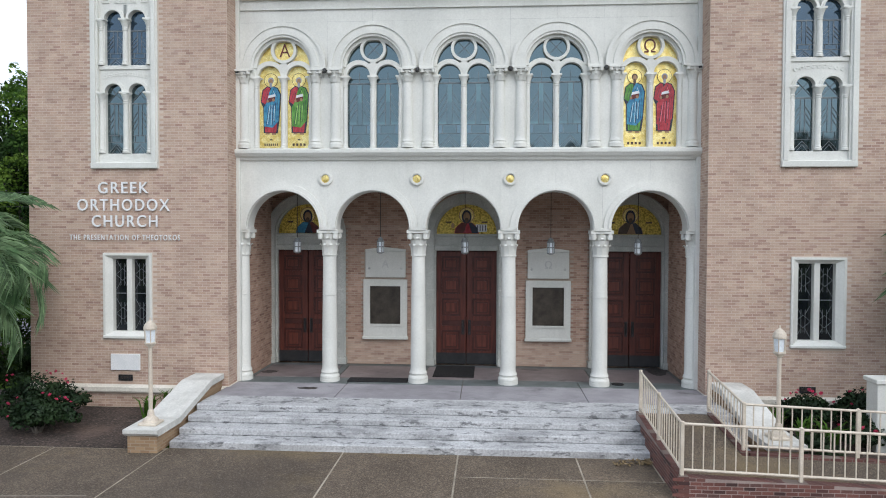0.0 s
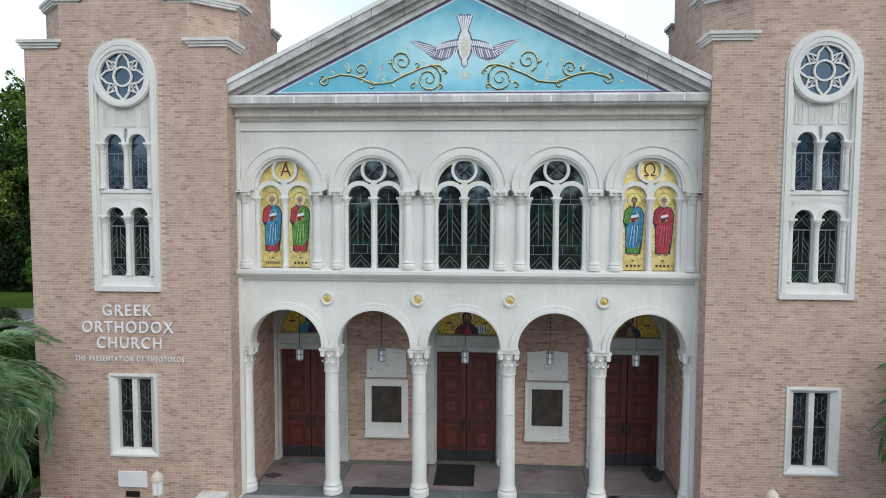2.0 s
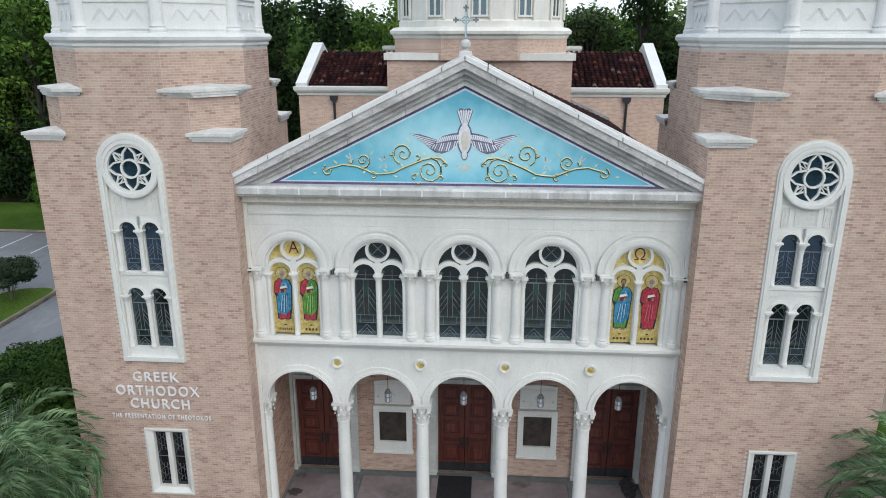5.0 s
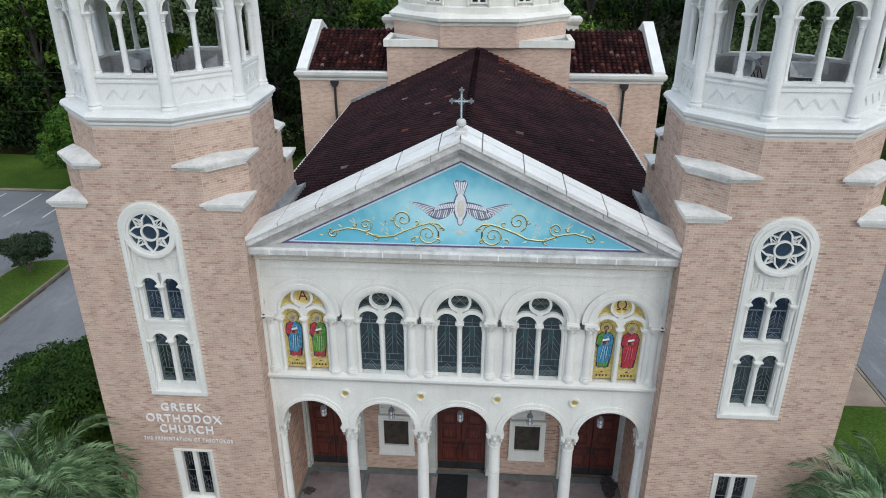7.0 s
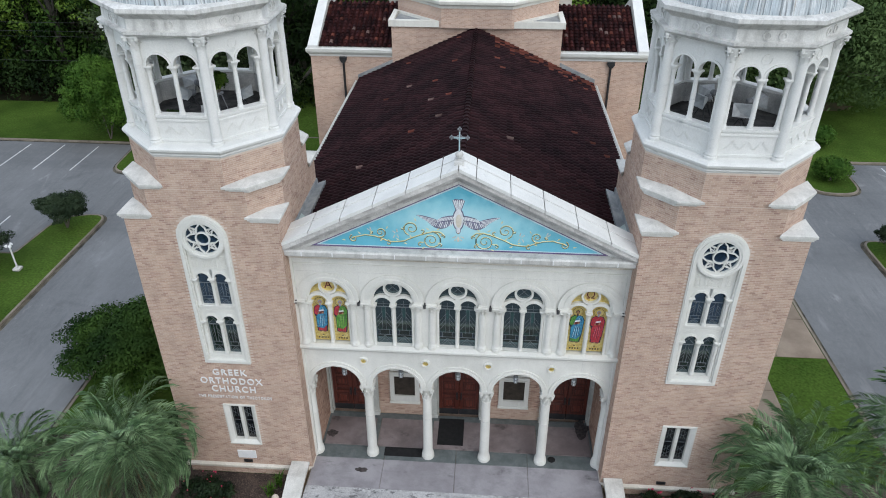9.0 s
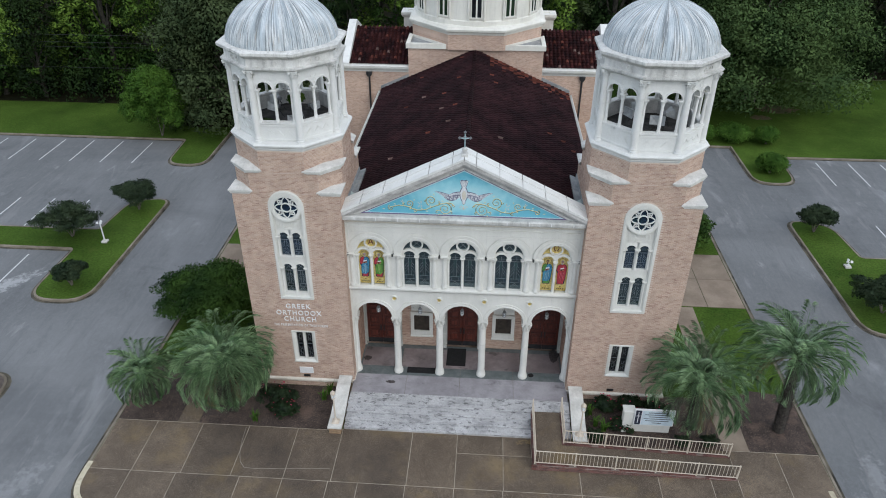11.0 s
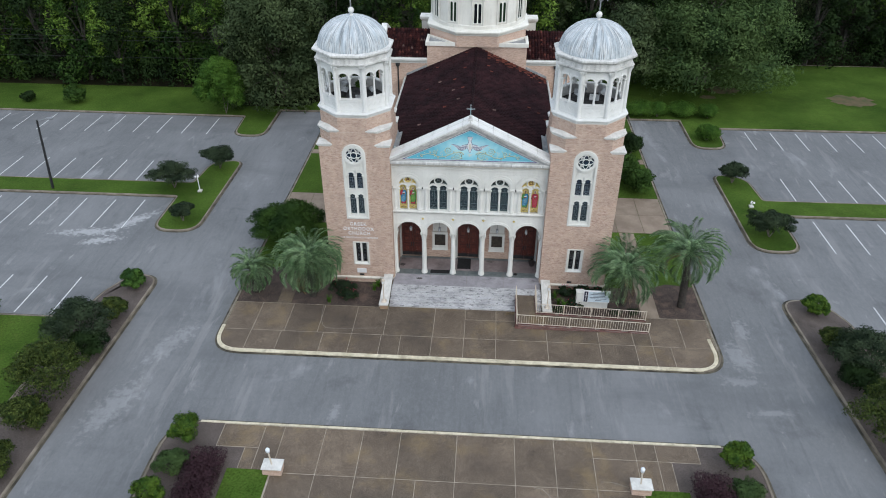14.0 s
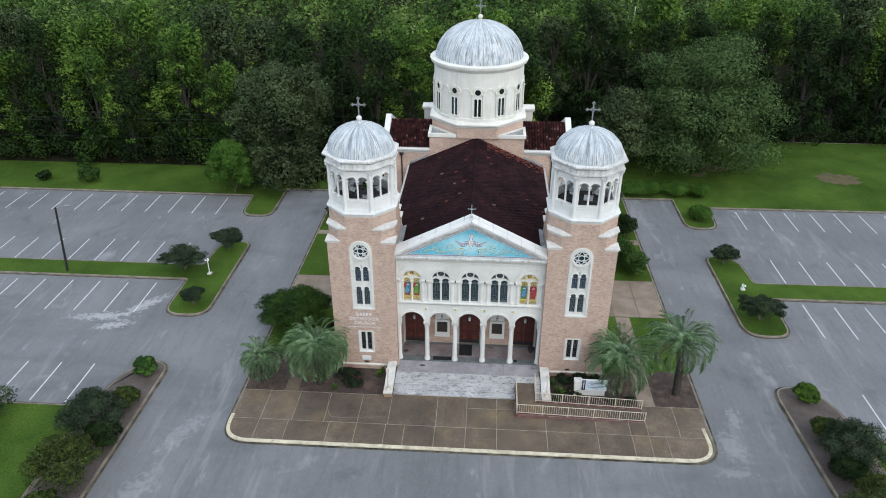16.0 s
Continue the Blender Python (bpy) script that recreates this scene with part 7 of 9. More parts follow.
for a, b in zip(XL, XL[1:]):
    if a > 8:
        slab(lp, a, b, -17.95, -16.62)
        slab(lp, a, b, -20.35, -17.95)
    else:
        slab(lp, a, b, -20.35, -16.62)
slab(lp, -15.48, -12.7, -18.48, -16.62)
slab(lp, -13.58, -12.7, -20.35, -18.48)
slab(lp, 12.73, 15.38, -17.95, -16.62)
slab(lp, 12.73, 13.58, -20.35, -17.95)
XM = [-11.4, -8.66, -6.15, -3.67, -2.4, 0.0, 3.72, 6.25, 8.68, 11.4]
for a, b in zip(XM, XM[1:]):
    slab(lp, a, b, -24, -20.35)


def caulk(par, pts):
    """A wavering pale line of filler in a cracked slab."""
    part("caulk_line", MB().sweep(pts, [(-0.016, GND - 0.002), (0.016, GND - 0.002), (0.016, GND + 0.004), (-0.016, GND + 0.004)], False), CAULK, par, "pale filler line")


caulk(lp, [(4.76, -20.38), (5.37, -20.53), (5.65, -20.85), (5.85, -21.15), (5.95, -22.4)])
caulk(lp, [(8.95, -19.74), (9.5, -19.72), (9.87, -19.79), (10.63, -20.07)])
caulk(plaza, [(-11.57, -3.6), (-11.5, -4.6), (-11.37, -5.39), (-11.15, -6.0), (-10.85, -6.36), (-10.2, -6.40), (-8.4, -6.28), (-6.42, -6.12)])
for s in (-1, 1):
    solid("grass_patch", MB().box(min(s * 11.5, s * 14.2), max(s * 11.5, s * 14.2), -24, -20.2, 0.1, GND + 0.02), GRASS, "small mown grass patch", "lawn", kind="structure")

# ---- steps, landing, cheek walls ----
steps = thing("entrance_steps", "weathered grey concrete steps with black stains", "stairs", kind="structure")
YS = (-1.95, -2.42, -2.88, -3.36)
for i in range(4):
    ztop = LAND - 0.15 * i
    yfront = YS[i]
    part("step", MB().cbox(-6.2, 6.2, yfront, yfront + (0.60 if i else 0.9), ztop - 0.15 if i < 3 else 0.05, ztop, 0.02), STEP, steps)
land = thing("landing", "grey-pink stone landing before the arcade", "floor", kind="structure")
part("core", MB().box(-6.2, 6.2, -1.9, 3.3, 0.05, LAND - 0.03), KERB, land)
XF = (-6.16, -3.1, 0.0, 3.1, 6.16)
for a, b in zip(XF, XF[1:]):
    part("slab", MB().cbox(a + 0.008, b - 0.008, -1.05, 0.50, LAND - 0.06, LAND, 0.006), LANDING, land)
for a, b in ((-6.16, -3.1), (-3.1, 0.0), (0.0, 3.1), (3.1, 6.16)):
    part("slab", MB().cbox(a + 0.008, b - 0.008, 0.51, 1.24, LAND - 0.06, LAND, 0.006), GREEN_SLAB, land, "dark green stone band")
for a, b in zip((-5.99, -3.62, -1.2, 1.24, 3.66), (-3.66, -1.24, 1.2, 3.62, 5.99)):
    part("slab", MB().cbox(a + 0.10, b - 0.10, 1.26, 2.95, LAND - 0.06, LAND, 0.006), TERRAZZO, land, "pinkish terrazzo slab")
for x in (-6.0, -3.64, -1.22, 1.22, 3.64, 6.0):
    part("slab", MB().cbox(x - 0.095, x + 0.095, 1.25, 3.28, LAND - 0.06, LAND - 0.002, 0.004), GREEN_SLAB, land)
part("slab", MB().cbox(-5.9, 5.9, 2.96, 3.29, LAND - 0.06, LAND - 0.003, 0.004), GREEN_SLAB, land)

for s in (-1, 1):
    x0, x1 = sorted((s * 6.22, s * 6.98))
    ck = thing("cheek_wall", "brick cheek wall with a sloping white stone coping", "low wall", "step cheek walls", at=(0, 0, 0))
    prof = [(-0.14, GND), (-0.14, 0.96), (-0.95, 0.96), (-2.75, 0.52), (-3.75, 0.52), (-3.75, GND)]
    part("wall", MB().prism(prof, "x", x0 + 0.06, x1 - 0.06), OCHRE_BRICK, ck, "ochre-tan brick wall")
    top = [(-0.14, 0.96), (-0.14, 1.10), (-0.98, 1.10), (-2.78, 0.66), (-3.84, 0.66), (-3.84, 0.58), (-3.78, 0.52), (-2.75, 0.52), (-0.95, 0.96)]
    part("coping", MB().prism(top, "x", x0, x1), COPING, ck, "dull white stone coping")
    lp_ = thing("lamp_post", "cream lamp post with a lantern on a stone cheek wall", "street lamp", "entrance lamp posts", at=(s * 6.6, -3.36, 0.66))
    part("base", MB().cbox(-0.2, 0.2, -0.2, 0.2, 0, 0.06).lathe([(0.17, 0.06), (0.15, 0.12), (0.08, 0.18), (0.06, 0.30), (0.045, 0.32), (0, 0.32)], 12), CREAM_PAINT, lp_)
    part("pole", MB().lathe([(0.045, 0.3), (0.04, 1.66), (0.07, 1.68), (0.07, 1.71), (0, 1.71)], 12), CREAM_PAINT, lp_)
    lt = part("lantern_body", MB().lathe([(0, 1.71), (0.10, 1.71), (0.13, 1.75), (0.13, 1.78), (0, 1.78)], 6), CREAM_PAINT, lp_, "cream lantern foot")
    part("lantern_hood", MB().lathe([(0.135, 2.05), (0.14, 2.09), (0.12, 2.16), (0.07, 2.22), (0.02, 2.25), (0.012, 2.31), (0, 2.32)], 12), CREAM_PAINT, lp_, "cream lantern hood")
    part("glass", MB().lathe([(0.10, 1.78), (0.12, 2.05)], 6), FROST, lt, "frosted glass")
    for k in range(6):
        a = 2 * math.pi * k / 6
        part("rib", MB().tube([(0.105 * math.cos(a), 0.105 * math.sin(a), 1.77), (0.128 * math.cos(a), 0.128 * math.sin(a), 2.06)], 0.012, 4), CREAM_PAINT, lt)

# ---- ramp with railings ----
ramp = thing("wheelchair_ramp", "red brick ramp with an aggregate floor beside the steps", "ramp", kind="structure")
part("ramp_floor", MB().prism([(-1.9, LAND), (-1.9, 0.1), (-5.3, 0.1), (-5.3, 0.52), (-4.2, 0.52)], "x", 4.2, 5.62).prism([(5.62, 0.1), (14.3, 0.1), (14.3, 0.17), (5.62, 0.5)], "y", -5.3, -4.05), PLAZA, ramp, "brown aggregate ramp floor")
part("ramp_wall", MB().prism([(-1.9, 0.1), (-1.9, 0.78), (-5.5, 0.56), (-5.5, 0.1)], "x", 4.04, 4.22).prism([(4.22, 0.1), (4.22, 0.55), (14.4, 0.22), (14.4, 0.1)], "y", -5.5, -5.3).prism([(5.80, 0.1), (5.80, 0.55), (14.4, 0.22), (14.4, 0.1)], "y", -4.05, -3.88).prism([(-1.9, 0.1), (-1.9, 0.78), (-4.05, 0.58), (-4.05, 0.1)], "x", 5.62, 5.78), FAR_RED, ramp, "red brick ramp wall")

part("ramp_mortar", MB().prism([(4.23, 0.12), (4.23, 0.545), (14.39, 0.215), (14.39, 0.12)], "y", -5.5015, -5.499).prism([(-1.95, 0.12), (-1.95, 0.77), (-5.49, 0.555), (-5.49, 0.12)], "x", 4.0385, 4.041), RED_MORTAR, ramp)


def railing(pts, spacing_posts=2.15):
    """A cream railing along points (x, y, z of its foot)."""
    rl = thing("railing", "cream-painted metal railing on the ramp", "railing", "ramp railings")
    for k, (a, b) in enumerate(zip(pts, pts[1:])):
        a, b = Vector(a), Vector(b)
        n = max(1, round((b - a).length / spacing_posts))
        for i in range(1 if k else 0, n + 1):
            p = a.lerp(b, i / n)
            part("post", MB().cbox(p.x - 0.032, p.x + 0.032, p.y - 0.032, p.y + 0.032, p.z, p.z + 0.94, 0.006).lathe([(0.042, 0.94), (0.042, 0.955), (0, 0.975)], 8, tuple(p)), CREAM_PAINT, rl)
        for z in (0.10, 0.92):
            d = (b - a).normalized()
            part("rail", MB().tube([a + Vector((0, 0, z)), b + Vector((0, 0, z))], 0.026, 6), CREAM_PAINT, rl)
        m = round((b - a).length / 0.185)
        me = mesh_of(MB().box(-0.010, 0.010, -0.010, 0.010, 0.10, 0.92), "baluster", CREAM_PAINT)
        for i in range(1, m):
            p = a.lerp(b, i / m)
            ob = new("baluster", me)
            ob.location = p
            ob.parent = rl


railing([(4.12, -2.0, 0.78), (4.12, -5.42, 0.56), (14.35, -5.42, 0.22)])
railing([(5.70, -1.75, 0.76), (5.70, -3.96, 0.57), (14.35, -3.96, 0.22)])

# ---- small things of the front ----
DAMP = mat("dark_damp_dirt", (0.030, 0.026, 0.026), (0.085, 0.072, 0.070), 9, 40, 0.6, 0.3)


def damp(par, x, y, rx, ry, seed):
    """A thin dark patch of dirt with an uneven rim, on the porch floor."""
    rng = random.Random(seed)
    pts = [(x + rx * k * math.cos(a), y + ry * k * math.sin(a)) for a, k in ((6.2832 * q / 22, rng.uniform(0.72, 1.08)) for q in range(22))]
    part("dirt_patch", MB().prism(pts, "z", LAND + 0.0005, LAND + 0.004), DAMP, par, "dark damp dirt")


damp(land, -5.66, 1.88, 0.28, 0.22, 1)
damp(land, 5.62, 2.85, 0.34, 0.62, 2)
damp(land, -3.99, -0.11, 0.30, 0.14, 3)
mat_ = lambda x0, x1, y0, y1, lab: solid("doormat", MB().cbox(x0, x1, y0, y1, LAND + 0.001, LAND + 0.022, 0.006), RUBBER, lab, "doormat", "doormats")
mat_(-0.88, 0.28, 1.5, 3.1, "black rubber doormat before the middle door")
mat_(-3.15, -1.5, 0.72, 1.22, "black rubber doormat between two columns")
solid("floor_disc", MB().lathe([(0.16, 0), (0.17, 0.01), (0.15, 0.02), (0, 0.02)], 16, (4.15, 0.98, LAND + 0.002)), RUBBER, "small round black rubber disc beside a column", "disc", smooth=40)
lf = MB()
lrng = random.Random(4)
for i in range(90):
    q = lrng.random() ** 1.6
    m = pose(3.98 - q * 0.75, -3.5 - lrng.uniform(0, 0.3) - 0.1 * q, GND + 0.035 + lrng.uniform(0, 0.05) * (1 - q), lrng.uniform(-35, 35), lrng.uniform(-35, 35), lrng.uniform(0, 360))
    lf.join(MB().add([(-0.05, 0, 0), (0, -0.022, 0.008), (0.05, 0, 0), (0, 0.022, 0.008)], [(0, 1, 2, 3)]).moved(m))
solid("dead_leaves", lf, FROND_DRY, "drift of dry brown leaves against the ramp wall", "leaves", kind="stuff")

sg = thing("sign_lettering", "raised white church name letters on brick wall", "lettering", at=(0, 0, 0))
text_part("letter", "GREEK", 0.30, 1.36, -8.91, -0.135, 5.81, LETTER, sg, "raised white letters", 0.02, 0.004, 1.22)
text_part("letter", "ORTHODOX", 0.31, 2.50, -8.91, -0.135, 5.355, LETTER, sg, "raised white letters", 0.02, 0.004, 1.22)
text_part("letter", "CHURCH", 0.31, 1.78, -8.88, -0.135, 4.93, LETTER, sg, "raised white letters", 0.02, 0.004, 1.22)
text_part("letter", "THE PRESENTATION OF THEOTOKOS", 0.145, 3.0, -8.89, -0.13, 4.58, LETTER, sg, "small raised white letters", 0.012, 0.002, 1.3)
pq = thing("wall_plaque", "plain white marble plaque on brick wall", "plaque", at=(0, 0, 0))
part("slab", MB().cbox(-9.29, -8.50, -0.15, -0.09, 1.14, 1.57, 0.006), LETTER, pq)
for x in (-8.9, 8.6):
    vt = thing("wall_vent", "small black wall vent in brick base", "vent", "wall vents", at=(x, -0.12, 0.86))
    part("frame", MB().holed(-0.19, 0.19, 0, 0.16, [(-0.16, 0.16, 0.025, 0.135)], -0.015, 0.02), BLACK, vt)
    for k in range(5):
        part("slat", MB().box(-0.16, 0.16, -0.006, 0.012, 0.03 + 0.021 * k, 0.042 + 0.021 * k), BLACK, vt)

# church notice sign among the roses
cs = thing("church_sign", "white masonry sign with a pale blue letter board", "sign", at=(10.75, -2.35, GND))
part("pier", MB().cbox(-1.78, -1.22, -0.2, 0.25, 0, 1.48).cbox(-1.83, -1.17, -0.25, 0.3, 1.48, 1.58), STONE, cs, "white masonry pier")
part("wall", MB().cbox(-1.22, 0.80, -0.1, 0.2, 0, 0.80), STONE, cs)
bdp = part("board", MB().cbox(-1.26, 0.86, -0.32, -0.2, 0.72, 1.84), LETTER, cs, "white-framed board")
part("board_face", MB().box(-0.88, 0.80, -0.327, -0.318, 0.78, 1.78), SIGN_BLUE, bdp, "pale blue letter board")
part("emblem", MB().box(-1.21, -0.91, -0.328, -0.318, 0.77, 1.79), NAVY_TILE, bdp)
part("emblem_mark", MB().box(-1.08, -1.04, -0.333, -0.326, 0.88, 1.68).box(-1.16, -0.96, -0.333, -0.326, 1.38, 1.42), LETTER, bdp)
tb = MB()
for k, (a, b) in enumerate(((-0.55, 0.50), (-0.72, 0.66), (-0.5, 0.42), (-0.76, 0.70), (-0.66, 0.58), (-0.3, 0.2))):
    tb.box(a, b, -0.331, -0.326, 1.64 - 0.145 * k, 1.68 - 0.145 * k)
part("writing_bar", tb, NAVY_TILE, bdp)

# loudspeakers and stands in the belfries
def horn(parent_at, yaw, tilt, up, size):
    t = thing("horn_loudspeaker", "grey horn loudspeaker on a stand in the belfry", "loudspeaker", "belfry loudspeakers", at=parent_at)
    m = pose(0, 0, up, tilt, 0, yaw) @ Matrix.Scale(size, 4)
    part("horn", MB().add([(-0.1, 0, -0.07), (0.1, 0, -0.07), (0.1, 0, 0.07), (-0.1, 0, 0.07), (-0.36, -0.42, -0.24), (0.36, -0.42, -0.24), (0.36, -0.42, 0.24), (-0.36, -0.42, 0.24), (-0.33, -0.40, -0.21), (0.33, -0.40, -0.21), (0.33, -0.40, 0.21), (-0.33, -0.40, 0.21), (-0.06, -0.05, -0.04), (0.06, -0.05, -0.04), (0.06, -0.05, 0.04), (-0.06, -0.05, 0.04)], [(0, 1, 5, 4), (1, 2, 6, 5), (2, 3, 7, 6), (3, 0, 4, 7), (4, 5, 9, 8), (5, 6, 10, 9), (6, 7, 11, 10), (7, 4, 8, 11), (8, 9, 13, 12), (9, 10, 14, 13), (10, 11, 15, 14), (11, 8, 12, 15), (12, 13, 14, 15)]).moved(m), HORN_GREY, t, "grey flared horn")
    part("driver", MB().lathe([(0, 0), (0.12, 0), (0.13, 0.04), (0.13, 0.16), (0.10, 0.2), (0, 0.2)], 14).moved(m @ pose(0, 0, 0, -90, 0, 0)), GREY_METAL, t, smooth=40)
    for k in range(3):
        a = radians(120 * k + 20)
        part("leg", MB().tube([(0, 0, up - 0.05), (0.3 * math.cos(a), 0.3 * math.sin(a), 0.0)], 0.018, 6), BLACK, t)


for dx, dy, yaw, tilt, up, size in ((-0.55, 0.62, -62, 0, 0.66, 0.95), (0.28, -0.72, -12, -38, 0.60, 0.98), (0.86, 0.25, 98, -6, 0.72, 0.9), (-0.2, 1.15, -160, 8, 0.7, 0.85)):
    horn((TX + dx, TY + dy, 15.72), yaw, tilt, up, size)
for dx, dy, yaw, tilt, up, size in ((-0.72, 0.1, -30, -14, 0.62, 0.85), (0.95, 0.35, 70, -4, 0.62, 0.8), (-0.9, 1.1, -120, 0, 0.66, 0.8), (0.3, -0.95, 10, -20, 0.42, 0.6)):
    horn((-TX + dx, TY + dy, 15.72), yaw, tilt, up, size)


# ---- plants ----
def leaf_cloud(blobs, n, size, seed, shell=0.35, flat=0.0, tufts=7):
    """Many small leaf blades in tufts over ellipsoids (x, y, z, rx, ry, rz)."""
    rng = np.random.default_rng(seed)
    b = np.array(blobs, float)
    side = np.zeros((len(b), 3))
    if tufts:
        q = np.repeat(b, tufts, 0)
        side = rng.normal(size=(len(q), 3))
        side[:, 2] += 0.35
        side /= np.linalg.norm(side, axis=1)[:, None]
        f = rng.uniform(0.30, 0.56, len(q))[:, None]
        q = np.concatenate([q[:, :3] + side * q[:, 3:] * rng.uniform(0.58, 0.90, len(q))[:, None], q[:, 3:] * f * np.array([1, 1, 0.8])], 1)
        b[:, 3:] *= 0.86
        b, side = np.concatenate([b, q]), np.concatenate([np.zeros((len(b), 3)), side])
    w = (b[:, 3] * b[:, 4] * b[:, 5]) ** (2 / 3)
    k = rng.choice(len(b), n, p=w / w.sum())
    d = rng.normal(size=(n, 3))
    d /= np.linalg.norm(d, axis=1)[:, None]
    d[:, 2] = np.where(rng.random(n) < 0.35, np.abs(d[:, 2]), d[:, 2])
    r = 1 - shell * rng.random(n) ** 1.5 + 0.12 * rng.normal(size=n)
    c = b[k, :3] + d * b[k, 3:] * r[:, None]
    nrm = d * 0.8 + rng.normal(size=(n, 3)) * 0.6 + np.array([0, 0, 0.35 + flat])
    nrm /= np.linalg.norm(nrm, axis=1)[:, None]
    u = np.cross(nrm, rng.normal(size=(n, 3)))
    u /= np.linalg.norm(u, axis=1)[:, None]
    v = np.cross(nrm, u)
    s = size * rng.uniform(0.6, 1.35, n)[:, None]
    q = np.stack([c - u * s, c - v * s * 0.5 + nrm * s * 0.12, c + u * s, c + v * s * 0.5 + nrm * s * 0.12], 1)
    mb = MB()
    mb.v = q.reshape(-1, 3).tolist()
    mb.f = (np.arange(n)[:, None] * 4 + np.arange(4)[None]).tolist()
    soft = d * 0.75 + side[k] * 0.55 + nrm * 0.25 + np.array([0, 0, 0.1])
    soft /= np.linalg.norm(soft, axis=1)[:, None]
    mb.n = np.repeat(soft, 4, axis=0).tolist()
    return mb


def shrub(name, at, rx, ry, rz, leaf, n, size, seed, label, category="shrub", lumps=9, group="", lift=0.0, reach=(0.15, 0.62), lump=(0.38, 0.58), dome=False, tufts=5):
    """A shrub on short stems, with an uneven leafy outline."""
    rng = random.Random(seed)
    t = thing(name, label, category, group, at=at)
    blobs = []
    for i in range(lumps):
        a, q = rng.uniform(0, 6.283), rng.uniform(*reach)
        f = rng.uniform(*lump)
        if dome:
            e = rng.uniform(0.05, 1.45)
            blobs.append((rx * 0.78 * math.cos(e) * math.cos(a), ry * 0.78 * math.cos(e) * math.sin(a), rz * (0.45 + 1.05 * math.sin(e)), rx * f, ry * f, rz * f * 0.75))
            continue
        blobs.append((rx * q * math.cos(a), ry * q * math.sin(a), lift + rz * rng.uniform(0.75, 1.35) * (1.05 - 0.4 * q), rx * f, ry * f, rz * f))
    blobs.append((0, 0, lift + rz * 0.9, rx * 0.72, ry * 0.72, rz * 0.8))
    part("foliage", leaf_cloud(blobs, int(n * 1.3), size, seed, 0.35, 0.0, tufts), leaf, t)
    for i in range(5):
        a = rng.uniform(0, 6.283)
        part("stem", MB().tube([(0.05 * math.cos(a), 0.05 * math.sin(a), 0), (rx * 0.2 * math.cos(a), ry * 0.2 * math.sin(a), lift * 0.6 + rz * 0.4), (rx * 0.42 * math.cos(a), ry * 0.42 * math.sin(a), lift + rz * 0.95)], 0.05 * min(1, rx), 5, 0.015), BARK, t)
    return t


def tree_mesh(seed, h, spread, n, size, crown_from, lumps=16, trunks=1, squash=1.0):
    """Trunk and limbs, and crown, as two meshes."""
    rng = random.Random(seed)
    wood, blobs = MB(), []
    for tk in range(trunks):
        ox, oy = (rng.uniform(-0.5, 0.5) * (trunks - 1), rng.uniform(-0.5, 0.5) * (trunks - 1))
        lean = (rng.uniform(-0.06, 0.06) * h, rng.uniform(-0.06, 0.06) * h)
        r0 = 0.018 * h + 0.08
        axis = [(ox + lean[0] * t + 0.012 * h * math.sin(5 * t + seed), oy + lean[1] * t, h * 0.86 * t) for t in [i / 7 for i in range(8)]]
        wood.tube(axis, r0, 8, r0 * 0.25)
        for i in range(lumps // trunks):
            t = rng.uniform(crown_from, 0.98)
            a = rng.uniform(0, 6.283)
            reach = spread * rng.uniform(0.25, 0.78) * (1.1 - 0.55 * max(0, (t - crown_from) / (1.01 - crown_from)))
            k = min(6, int(t * 7))
            base = Vector(axis[max(1, k - 1)])
            end = Vector((base.x + reach * math.cos(a), base.y + reach * math.sin(a), h * t * 0.97))
            mid = base.lerp(end, 0.5) + Vector((0, 0, 0.05 * h))
            wood.tube([base, mid, end], r0 * 0.35, 5, 0.03)
            f = spread * rng.uniform(0.24, 0.42)
            blobs.append((*end, f, f, f * rng.uniform(0.6, 0.95) * squash))
    blobs.append((axis[-1][0], axis[-1][1], h * 0.88, spread * 0.36, spread * 0.36, h * 0.11))
    return wood, leaf_cloud(blobs, n, size, seed)


def tree(name, at, seed, h, spread, n, size, crown_from, leaf, label, lumps=16, trunks=1, squash=1.0, group="", yaw=0.0):
    t = thing(name, label, "tree", group, at=pose(*at, 0, 0, yaw))
    w, c = tree_mesh(seed, h, spread, n, size, crown_from, lumps, trunks, squash)
    part("trunk", w, BARK, t, smooth=60)
    part("crown", c, leaf, t)
    return t


